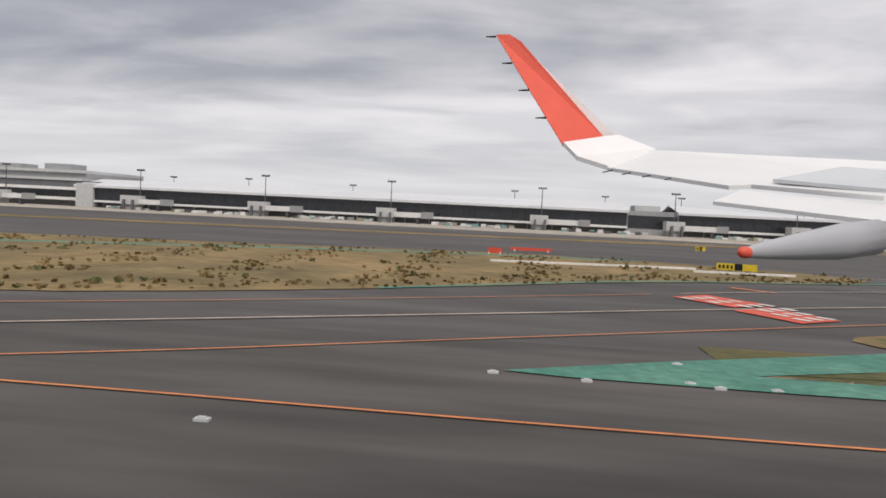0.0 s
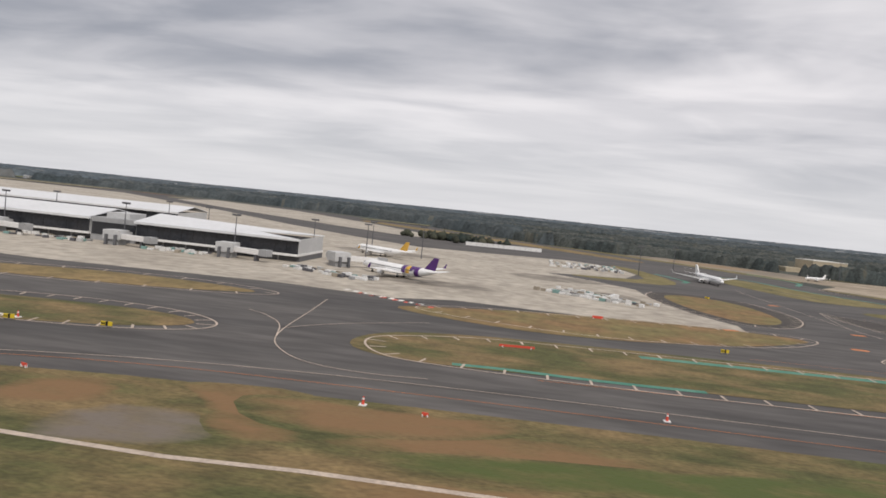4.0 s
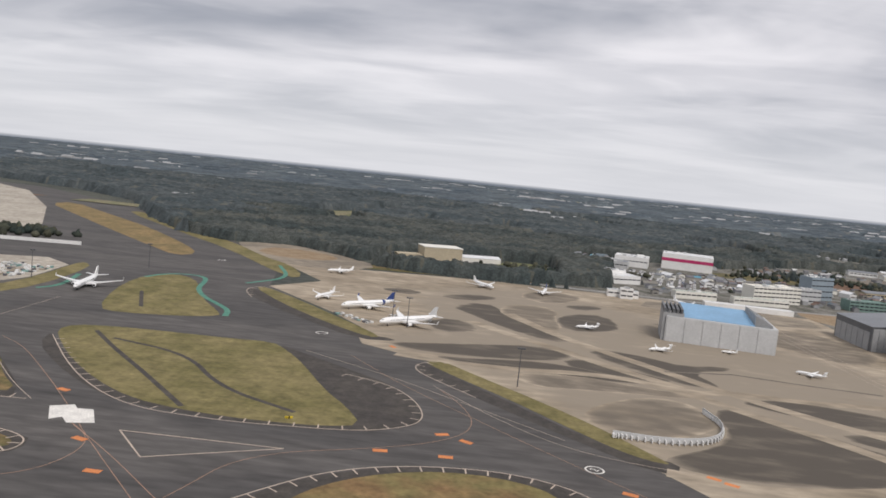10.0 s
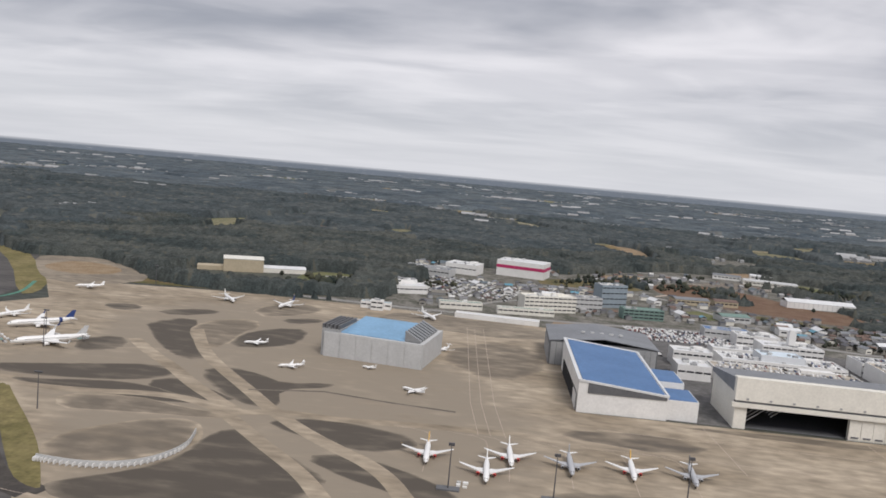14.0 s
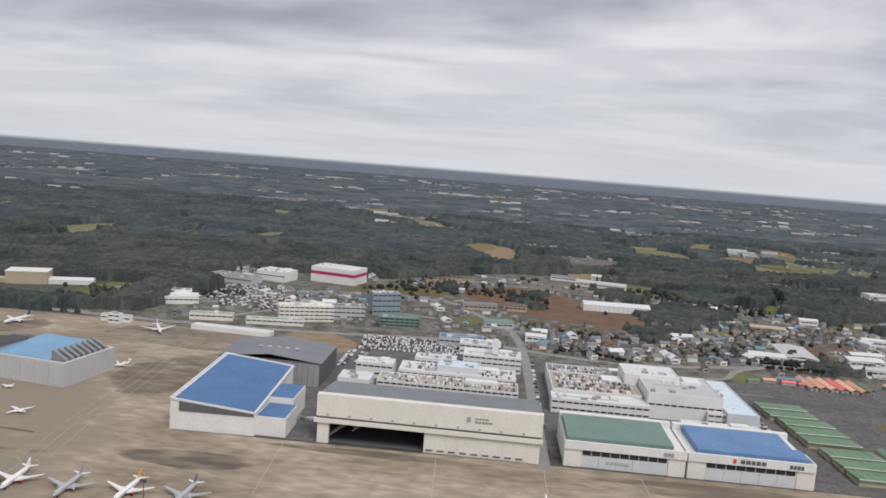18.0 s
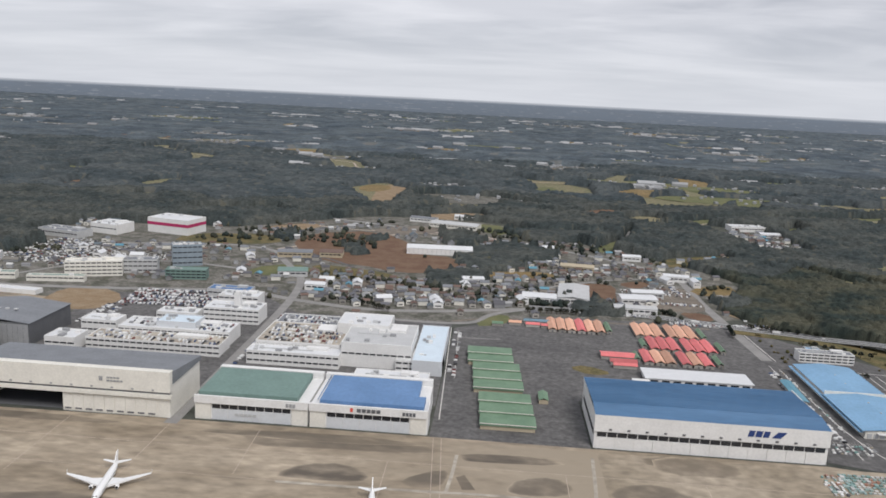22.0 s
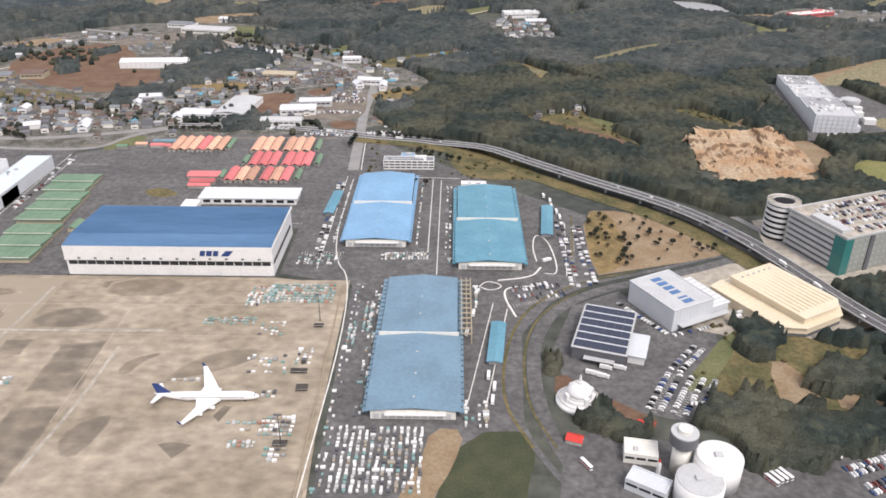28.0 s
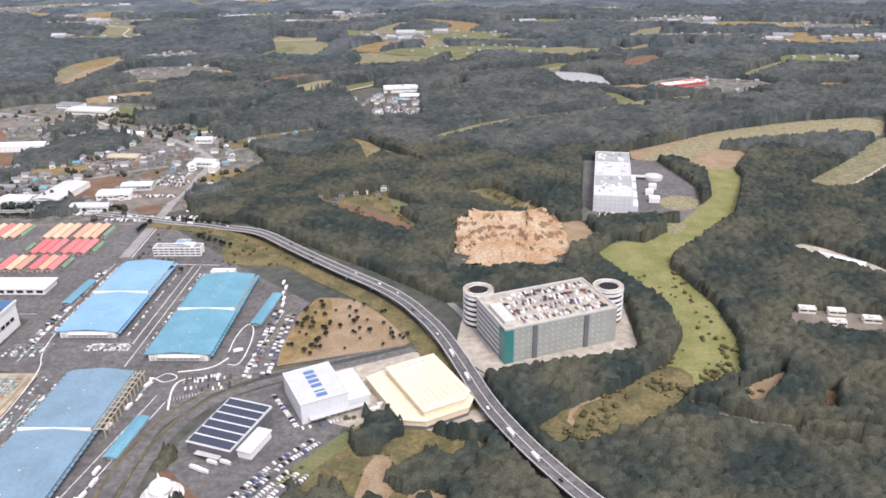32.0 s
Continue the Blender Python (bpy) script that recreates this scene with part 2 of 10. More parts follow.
paint("soft_gravel", (0.080, 0.081, 0.029), 0.32, 16, 0.9, 0.95, 0.4, col2=(0.180, 0.126, 0.058), stretch=(0.55, 1, 1), detail=9, stain=(0.165, 0.138, 0.112), grit=5)
paint("grass_tan", (0.165, 0.125, 0.055), 0.25, 35, 2.5, 0.95, 0.3, col2=(0.235, 0.165, 0.075), grit=9)
paint("grass_olive", (0.135, 0.118, 0.045), 0.22, 40, 3, 0.95, 0.3, col2=(0.195, 0.162, 0.072), grit=9)
paint("grass_rust", (0.20, 0.125, 0.058), 0.22, 30, 3, 0.95, 0.3, col2=(0.165, 0.135, 0.055), grit=9)
paint("reed", (0.25, 0.175, 0.09), 0.45, 6, 0.9, 0.95, 0.7, col2=(0.16, 0.115, 0.05))
paint("reed_tuft", (0.33, 0.245, 0.14), 0.2, 4, 0.6, 0.95, tone="island")
paint("scrub", (0.165, 0.13, 0.06), 0.35, 25, 4, 0.95, 0.6, col2=(0.085, 0.082, 0.036))
paint("turf", (0.105, 0.118, 0.052), 0.2, 35, 3, 0.95, 0.3, col2=(0.15, 0.15, 0.07))
paint("paddy", (0.150, 0.150, 0.082), 0.25, 30, 4, 0.95, 0.2, col2=(0.20, 0.175, 0.105), grit=8)
paint("paddy_green", (0.155, 0.165, 0.055), 0.2, 30, 4, 0.95, 0.2, col2=(0.215, 0.205, 0.085))
paint("paddy_gold", (0.235, 0.205, 0.12), 0.25, 25, 4, 0.95, 0.2, col2=(0.205, 0.185, 0.11), grit=8)
paint("soil", (0.135, 0.078, 0.050), 0.2, 25, 4, 0.95, 0.3, col2=(0.17, 0.108, 0.070))
paint("soil_tan", (0.235, 0.165, 0.098), 0.2, 20, 3, 0.95, 0.3, col2=(0.285, 0.215, 0.14))
paint("quarry", (0.36, 0.225, 0.125), 0.35, 34, 4, 0.95, 0.9, col2=(0.43, 0.335, 0.23), detail=7)
paint("quarry_dark", (0.155, 0.098, 0.062), 0.3, 12, 2, 0.95, 0.9, col2=(0.235, 0.155, 0.095))
paint("gravel", (0.21, 0.18, 0.145), 0.25, 20, 2, 0.95, 0.3, col2=(0.15, 0.13, 0.11))
paint("land", (0.054, 0.060, 0.052), 0.35, 260, 14, 0.95, 0.5, col2=(0.080, 0.084, 0.068), detail=7)
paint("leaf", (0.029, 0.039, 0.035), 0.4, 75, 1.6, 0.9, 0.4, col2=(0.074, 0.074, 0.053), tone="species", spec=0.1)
# haze is painted into these three leaf colours: bluer and paler with distance
paint("leaf_inner_hazed", (0.042, 0.052, 0.052), 0.4, 120, 3, 0.9, 0.4, col2=(0.078, 0.084, 0.077), tone="species", spec=0.1)
paint("leaf_mid_hazed", (0.052, 0.065, 0.070), 0.3, 190, 5, 0.9, 0.5, col2=(0.080, 0.091, 0.093), tone="species", spec=0.08)
paint("leaf_far_hazed", (0.070, 0.088, 0.104), 0.3, 380, 14, 0.9, 0.4, col2=(0.100, 0.118, 0.128), tone="species", spec=0.08)
paint("leaf_light", (0.075, 0.074, 0.034), 0.35, 20, 1.5, 0.9, 0.7, col2=(0.105, 0.085, 0.045), tone="leaf", spec=0.15)
paint("bark", (0.10, 0.075, 0.055), 0.3, 2, 0.4, 0.9, 0.5)
paint("line_orange", (0.52, 0.185, 0.065), 0.2, 8, 0.8, 0.7)
paint("line_faint", (0.33, 0.20, 0.14), 0.25, 8, 0.8, 0.7)
paint("line_red", (0.55, 0.09, 0.055), 0.2, 8, 0.8, 0.7)
paint("line_white", (0.62, 0.60, 0.56), 0.2, 8, 0.8, 0.7)
paint("line_pale", (0.40, 0.33, 0.27), 0.25, 8, 0.8, 0.7)
paint("line_green", (0.05, 0.185, 0.135), 0.3, 6, 0.8, 0.75, col2=(0.09, 0.235, 0.175))
paint("white", (0.71, 0.705, 0.69), 0.07, 15, 2, 0.55)
paint("white_cool", (0.58, 0.60, 0.62), 0.05, 15, 2, 0.5)
paint("cream", (0.66, 0.57, 0.42), 0.06, 20, 2, 0.6)
paint("ivory", (0.70, 0.68, 0.62), 0.07, 14, 2, 0.65)
paint("grey", (0.30, 0.305, 0.31), 0.1, 12, 2, 0.6)
paint("grey_sage", (0.275, 0.29, 0.265), 0.1, 12, 2, 0.6)
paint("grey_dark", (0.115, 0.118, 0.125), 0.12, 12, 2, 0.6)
paint("grey_light", (0.47, 0.475, 0.475), 0.08, 12, 2, 0.6)
paint("beige", (0.42, 0.36, 0.26), 0.1, 12, 2, 0.75)
paint("roof_white", (0.63, 0.64, 0.65), 0.06, 25, 3, 0.45)
paint("roof_blue", (0.068, 0.155, 0.32), 0.12, 30, 3, 0.5, col2=(0.085, 0.18, 0.36))
paint("roof_navy", (0.062, 0.145, 0.265), 0.12, 35, 3, 0.4, col2=(0.085, 0.18, 0.315), stretch=(0.2, 1, 1))
paint("roof_sky", (0.18, 0.335, 0.50), 0.10, 30, 3, 0.5, col2=(0.205, 0.38, 0.565))
paint("roof_teal", (0.10, 0.255, 0.335), 0.12, 25, 3, 0.5, col2=(0.125, 0.295, 0.38))
paint("roof_steel", (0.145, 0.23, 0.295), 0.12, 25, 3, 0.5, col2=(0.165, 0.265, 0.345))
paint("roof_green", (0.135, 0.225, 0.145), 0.15, 12, 2, 0.6, col2=(0.17, 0.265, 0.175))
paint("roof_azure", (0.115, 0.22, 0.40), 0.10, 30, 3, 0.5, col2=(0.135, 0.25, 0.45))
paint("roof_sage", (0.155, 0.235, 0.21), 0.10, 25, 3, 0.6)
paint("roof_pink", (0.57, 0.155, 0.155), 0.10, 10, 2, 0.6, tone="object")
paint("roof_peach", (0.60, 0.34, 0.235), 0.10, 10, 2, 0.6, tone="object")
paint("roof_grey", (0.185, 0.195, 0.21), 0.15, 20, 2, 0.6)
paint("roof_tile", (0.105, 0.105, 0.115), 0.2, 5, 0.8, 0.7, tone="object")
paint("roof_rust", (0.125, 0.085, 0.070), 0.2, 5, 0.8, 0.7, tone="object")
paint("house_wall", (0.29, 0.275, 0.25), 0.15, 6, 1, 0.8, tone="object")
paint("far_wall", (0.28, 0.285, 0.29), 0.1, 200, 20, 0.8, tone="island")
paint("tyre", (0.02, 0.02, 0.02), 0.1, 2, 0.3, 0.9)
paint("steel", (0.34, 0.35, 0.36), 0.1, 3, 0.5, 0.4, metal=0.6)
paint("steel_dark", (0.10, 0.10, 0.11), 0.15, 3, 0.5, 0.5, metal=0.4)
paint("yellow", (0.62, 0.46, 0.03), 0.1, 2, 0.4, 0.6)
paint("red", (0.55, 0.045, 0.035), 0.1, 3, 0.4, 0.6)
paint("sign_red", (0.60, 0.075, 0.045), 0.1, 3, 0.4, 0.6)
paint("magenta", (0.42, 0.035, 0.12), 0.1, 5, 1, 0.6)
paint("navy", (0.028, 0.055, 0.18), 0.08, 5, 0.6, 0.35)
paint("purple", (0.085, 0.025, 0.16), 0.08, 5, 0.6, 0.35)
paint("gold", (0.62, 0.36, 0.06), 0.08, 5, 0.6, 0.4)
paint("teal_glass", (0.035, 0.17, 0.16), 0.1, 6, 1, 0.25, spec=0.6)
paint("jet_white", (0.80, 0.80, 0.79), 0.03, 6, 0.8, 0.3, spec=0.5)
paint("jet_grey", (0.42, 0.43, 0.45), 0.05, 6, 0.8, 0.35, spec=0.5)
paint("winglet_red", (0.72, 0.105, 0.065), 0.05, 2, 0.3, 0.4)
paint("glass_dark", (0.022, 0.024, 0.029), 0.25, 8, 1.5, 0.18, spec=0.6)
paint("glass_blue", (0.12, 0.20, 0.25), 0.2, 6, 1.5, 0.2, spec=0.6)
paint("pale_blue", (0.58, 0.67, 0.74), 0.06, 15, 2, 0.5)
paint("blue_grey", (0.25, 0.30, 0.34), 0.08, 10, 2, 0.4)
paint("solar_panel", (0.022, 0.03, 0.055), 0.15, 6, 1, 0.2, spec=0.6)
paint("water", (0.09, 0.115, 0.145), 0.05, 20, 2, 0.08, spec=0.6)
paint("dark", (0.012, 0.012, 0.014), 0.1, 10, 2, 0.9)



def mixed(name, shades, rough=0.5):
    """One of several colours for each loose piece of a mesh."""
    m = material(name, (0.5, 0.5, 0.5), 0.08, 10, 1, rough)
    n, l = m.node_tree.nodes, m.node_tree.links
    geo = n.new("ShaderNodeNewGeometry")
    ramp_ = n.new("ShaderNodeValToRGB")
    ramp_.color_ramp.interpolation = "CONSTANT"
    for k, c in enumerate(shades):
        e = ramp_.color_ramp.elements[k] if k < 2 else ramp_.color_ramp.elements.new(k / len(shades))
        e.position, e.color = k / len(shades), (*c, 1)
    l.new(geo.outputs["Random Per Island"], ramp_.inputs[0])
    l.new(ramp_.outputs[0], n["Principled BSDF"].inputs["Base Color"])
    M[name] = m


GREY, PALE, BLACK = (0.28, 0.285, 0.29), (0.72, 0.72, 0.71), (0.03, 0.03, 0.033)
mixed("mixed_cars", (PALE, PALE, BLACK, (0.45, 0.45, 0.46), PALE, GREY, BLACK, (0.05, 0.08, 0.16), (0.6, 0.6, 0.6), (0.16, 0.05, 0.045), PALE, (0.12, 0.12, 0.13)), 0.35)
mixed("mixed_freight", (PALE, PALE, (0.45, 0.45, 0.44), (0.60, 0.60, 0.58), GREY, PALE, (0.20, 0.33, 0.31), (0.33, 0.29, 0.23), (0.10, 0.10, 0.11), (0.66, 0.65, 0.62)))
mixed("mixed_dollies", ((0.22, 0.34, 0.32), (0.30, 0.40, 0.38), (0.16, 0.25, 0.24), (0.55, 0.55, 0.53), (0.36, 0.20, 0.15), (0.28, 0.37, 0.36), (0.45, 0.45, 0.44)))
mixed("mixed_roofs", ((0.10, 0.10, 0.11), (0.17, 0.17, 0.18), (0.13, 0.085, 0.07), (0.22, 0.22, 0.23), (0.075, 0.08, 0.09), (0.17, 0.115, 0.09), (0.34, 0.34, 0.34), (0.12, 0.15, 0.17), (0.12, 0.12, 0.12), (0.55, 0.55, 0.54), (0.19, 0.18, 0.16)), 0.7)

# ---- builders ----


def box(bm, x0, x1, y0, y1, z0, z1):
    v = [bm.verts.new((x, y, z)) for z in (z0, z1) for y in (y0, y1) for x in (x0, x1)]
    for q in ((0, 2, 3, 1), (4, 5, 7, 6), (0, 1, 5, 4), (2, 6, 7, 3), (0, 4, 6, 2), (1, 3, 7, 5)):
        bm.faces.new([v[k] for k in q])
    return bm


def prism(bm, pts, z0, z1):
    """pts counter-clockwise; z1 a number or one height for each corner."""
    tops = z1 if isinstance(z1, (list, tuple)) else [z1] * len(pts)
    a = [bm.verts.new((x, y, z0)) for x, y in pts]
    b = [bm.verts.new((x, y, z)) for (x, y), z in zip(pts, tops)]
    n = len(pts)
    bm.faces.new(a[::-1])
    bm.faces.new(b)
    for k in range(n):
        bm.faces.new((a[k], a[(k + 1) % n], b[(k + 1) % n], b[k]))
    return bm


def tube(bm, x, y, z0, z1, r0, r1=None, n=12, cap=True):
    r1 = r0 if r1 is None else r1
    rows = [[bm.verts.new((x + r * math.cos(k * math.tau / n), y + r * math.sin(k * math.tau / n), z)) for k in range(n)] for z, r in ((z0, r0), (z1, r1))]
    for k in range(n):
        bm.faces.new((rows[0][k], rows[0][(k + 1) % n], rows[1][(k + 1) % n], rows[1][k]))
    if cap:
        bm.faces.new(rows[0][::-1])
        bm.faces.new(rows[1])
    return bm


def lathe(bm, x, y, profile, n=16):
    """profile: rows of radius, height."""
    rows = [[bm.verts.new((x + r * math.cos(k * math.tau / n), y + r * math.sin(k * math.tau / n), z)) for k in range(n)] for r, z in profile]
    for a, b in zip(rows, rows[1:]):
        for k in range(n):
            bm.faces.new((a[k], a[(k + 1) % n], b[(k + 1) % n], b[k]))
    bm.faces.new(rows[0][::-1])
    bm.faces.new(rows[-1])
    return bm


def gable(bm, x0, x1, y0, y1, z0, z1, along="x", over=0.4, thick=0.25):
    """A ridged roof slab over a rectangle, from eaves z0 to ridge z1."""
    if along == "x":
        ym = (y0 + y1) / 2
        for ya, yb, za, zb in ((y0 - over, ym, z0, z1), (ym, y1 + over, z1, z0)):
            v = [bm.verts.new(p) for p in ((x0 - over, ya, za), (x1 + over, ya, za), (x1 + over, yb, zb), (x0 - over, yb, zb))]
            w = [bm.verts.new((p.co.x, p.co.y, p.co.z + thick)) for p in v]
            faces_of(bm, v, w)
    else:
        xm = (x0 + x1) / 2
        for xa, xb, za, zb in ((x0 - over, xm, z0, z1), (xm, x1 + over, z1, z0)):
            v = [bm.verts.new(p) for p in ((xa, y0 - over, za), (xb, y0 - over, zb), (xb, y1 + over, zb), (xa, y1 + over, za))]
            w = [bm.verts.new((p.co.x, p.co.y, p.co.z + thick)) for p in v]
            faces_of(bm, v, w)
    return bm


def faces_of(bm, v, w):
    bm.faces.new(v[::-1])
    bm.faces.new(w)
    n = len(v)
    for k in range(n):
        bm.faces.new((v[k], v[(k + 1) % n], w[(k + 1) % n], w[k]))


def turned(bm, angle, cx=0, cy=0):
    bmesh.ops.rotate(bm, verts=bm.verts, cent=(cx, cy, 0), matrix=Matrix.Rotation(radians(angle), 3, "Z"))
    return bm


def part(name, bm, mat, parent=None, label="", smooth=False):
    """Links a bmesh, given in metres of the real place, as one mesh object under a thing or a part."""
    me = bpy.data.meshes.new(name)
    bm.normal_update()
    for v in bm.verts:
        v.co *= S
    bm.to_mesh(me)
    bm.free()
    me.materials.append(M[mat])
    if smooth:
        me.shade_smooth()
    ob = new(name, me)
    if parent:
        ob.parent = parent
    if label:
        tagged(ob, label)
    return ob


def at(x, y, z=0.0, turn=0.0):
    return pose(x * S, y * S, z * S, 0, 0, turn)


def thing(name, label, category, x=0, y=0, z=0, turn=0, group="", kind=""):
    ob = new(name)
    ob.empty_display_size = 1
    ob.matrix_basis = at(x, y, z, turn)
    return tagged(ob, label, category, group, kind)


def B():
    return bmesh.new()


def rounded(pts, times=2):
    for _ in range(times):
        out = []
        for a, b in zip(pts, pts[1:] + pts[:1]):
            out += [(a[0] * 0.75 + b[0] * 0.25, a[1] * 0.75 + b[1] * 0.25), (a[0] * 0.25 + b[0] * 0.75, a[1] * 0.25 + b[1] * 0.75)]
        pts = out
    return pts


def eased(pts, times=3):
    """An open line with its corners cut."""
    for _ in range(times):
        out = [pts[0]]
        for a, b in zip(pts, pts[1:]):
            out += [(a[0] * 0.75 + b[0] * 0.25, a[1] * 0.75 + b[1] * 0.25), (a[0] * 0.25 + b[0] * 0.75, a[1] * 0.25 + b[1] * 0.75)]
        pts = out + [pts[-1]]
    return pts


LAYER = 0.2  # metres between paint, turf and paving are kept thin
lifted = [0]


def lift():
    """A hair's breadth more for each new layer, so that no two lie in one plane."""
    lifted[0] += 1
    return 0.0003 * (lifted[0] % 90)


def sheet(name, pts, z, mat, label, category="ground", times=0, kind="structure"):
    bm = B()
    z = z * LAYER + lift()
    pts = rounded(list(pts), times) if times else pts
    f = bm.faces.new([bm.verts.new((x, y, z)) for x, y in pts])
    f.normal_update()
    if f.normal.z < 0:
        f.normal_flip()
    bmesh.ops.triangulate(bm, faces=bm.faces[:])
    return tagged(part(name, bm, mat), label, category, "", kind)


def ribbon_into(bm, pts, width, z, closed=False):
    n = len(pts)
    left, right = [], []
    for k, (x, y) in enumerate(pts):
        a, b = (pts[k - 1], pts[(k + 1) % n]) if closed else (pts[max(k - 1, 0)], pts[min(k + 1, n - 1)])
        dx, dy = b[0] - a[0], b[1] - a[1]
        d = math.hypot(dx, dy) or 1
        nx, ny = -dy / d * width / 2, dx / d * width / 2
        zz = z[k] if isinstance(z, (list, tuple)) else z
        left.append(bm.verts.new((x + nx, y + ny, zz)))
        right.append(bm.verts.new((x - nx, y - ny, zz)))
    for k in range(n if closed else n - 1):
        j = (k + 1) % n
        bm.faces.new((right[k], right[j], left[j], left[k]))
    bm.normal_update()
    return bm


def ribbon(name, pts, width, z, mat, label, category="marking", closed=False):
    return tagged(part(name, ribbon_into(B(), pts, width, z * LAYER + lift(), closed), mat), label, category, "", "structure")


def quad_mesh(name, verts, faces, mat, label, category, kind="stuff", smooth=False):
    me = bpy.data.meshes.new(name)
    me.from_pydata((np.asarray(verts) * S).tolist(), [], faces)
    me.materials.append(M[mat])
    if smooth:
        me.shade_smooth()
    return tagged(new(name, me), label, category, "", kind)


def soft_patch(pts, z, mat, name="apron_patch", label="dark worn field on the concrete", category="apron", rings=((1.08, 0.0), (0.99, 0.5), (0.88, 0.74)), cut=1):
    """A stain that fades at its rim: an outer and an inner ring, 0 and 1 in the attribute the material reads."""
    ring = rounded(list(pts), cut)
    cx, cy = sum(p[0] for p in ring) / len(ring), sum(p[1] for p in ring) / len(ring)
    bm = B()
    lay = bm.verts.layers.float.new("soft")
    rows = []
    for f, s in rings:
        row = []
        for x, y in ring:
            v = bm.verts.new((cx + (x - cx) * f, cy + (y - cy) * f, z * LAYER))
            v[lay] = s
            row.append(v)
        rows.append(row)
    n = len(ring)
    for a, c in zip(rows, rows[1:]):
        for k in range(n):
            bm.faces.new((a[k], a[(k + 1) % n], c[(k + 1) % n], c[k]))
    bm.faces.new(rows[-1])
    bmesh.ops.recalc_face_normals(bm, faces=bm.faces[:])
    bm.normal_update()
    if sum(f.normal.z for f in bm.faces) < 0:
        bmesh.ops.reverse_faces(bm, faces=bm.faces[:])
    return tagged(part(name, bm, mat), label, category, "", "structure")

# ---- ground ----
sheet("ground", [(-11000, -1500), (14500, -1500), (14500, 12600), (-11000, 12600)], -0.6, "land", "dark wooded countryside reaching to the horizon")
sheet("taxiway_surface", [(-1500, -400), (950, -400), (960, 300), (960, 380), (760, 600), (600, 800), (560, 1000), (200, 1500), (-300, 1900), (-1500, 2100)], 0.0, "asphalt", "dark grey asphalt of the taxiways", "taxiway")
sheet("runway", [(-1500, -130), (4600, -130), (4600, -4), (-1500, -4)], 0.12, "asphalt_runway", "dark grey asphalt runway with rubber streaks", "runway")
sheet("infield", [(940, -4), (4600, -4), (4600, 120), (2700, 120), (2640, 300), (2215, 330), (2210, 255), (1130, 262), (975, 330), (955, 300)], 0.02, "grass_olive", "wide mown grass between runway and aprons", "grass")
sheet("infield", [(-1500, -1490), (4600, -1490), (4600, -131), (951, -131), (951, -401), (-1500, -401)], 0.02, "grass_olive", "wide mown grass beyond the runway", "grass")
ribbon("taxiway_strip", [(940, 200), (1200, 196), (2180, 190)], 26, 0.2, "asphalt", "dark grey parallel taxiway", "taxiway")
# aprons
sheet("apron", [(-1400, 352), (-250, 345), (60, 318), (97, 322), (179, 331), (235, 322), (262, 340), (315, 337), (377, 333), (401, 344), (403, 368), (390, 397), (379, 441), (375, 488), (374, 525), (345, 566), (312, 600), (337, 613), (380, 632), (398, 699), (385, 792), (342, 826), (257, 794), (184, 774), (101, 847), (-21, 984), (-230, 1250), (-667, 1739), (-1400, 1900)], 0.15, "concrete", "pale beige concrete apron by the terminal", "apron")
sheet("apron", [(187, 1017), (156, 1125), (6, 1389), (-243, 1737), (-541, 1972), (-489, 1640), (-220, 1338), (-28, 1153), (112, 1024)], 0.6, "concrete", "pale concrete of the far apron", "apron")
sheet("apron", [(565, 985), (640, 870), (600, 800), (690, 695), (755, 601), (833, 546), (933, 394), (975, 330), (1130, 260), (2210, 250), (2196, 500), (2190, 640), (2125, 652), (1790, 652), (1555, 650), (1240, 645), (1240, 1000), (1000, 1030), (790, 1026)], 0.15, "concrete_tan", "worn tan concrete of the maintenance apron", "apron")
sheet("apron", [(1930, 646), (1930, 300), (2202, 290), (2197, 648)], 0.2, "cargo_apron", "pale stained concrete of the cargo apron", "apron")
bm = B()
fade = bm.verts.layers.float.new("soft")
cols = []
for x, s in ((1660, 0.0), (1760, 0.35), (1850, 0.7), (1930, 1.0)):
    col = [bm.verts.new((x, y, 0.2 * LAYER + 0.004)) for y in (300, 420, 540, 646)]
    for v in col:
        v[fade] = s
    cols.append(col)
for a, d_ in zip(cols, cols[1:]):
    for k in range(3):
        bm.faces.new((a[k], d_[k], d_[k + 1], a[k + 1]))
tagged(part("apron", bm, "soft_cargo"), "paler concrete towards the cargo apron", "apron", "", "structure")
soft_patch([(735, 604), (833, 548), (933, 396), (975, 335), (1130, 330), (1190, 420), (1215, 560), (1180, 700), (1010, 880), (880, 1000), (800, 960), (740, 830), (780, 720)], 0.2, "soft_field", "apron_field", "brown worn concrete of the old apron", "apron", ((1.12, 0.0), (0.98, 0.5), (0.86, 0.9)), 1)
sheet("service_yard", [(442, 1153), (458, 1184), (524, 1204), (617, 1129), (681, 1054), (650, 981), (579, 971), (529, 1023)], 0.66, "apron_worn", "dusty grey ground behind the maintenance apron", "ground", 1)
sheet("bare_earth", [(493, 1094), (512, 1160), (590, 1134), (622, 1081), (586, 1038), (527, 1050)], 0.72, "soil_tan", "bare tan earth mound ringed by a track", "ground", 1)
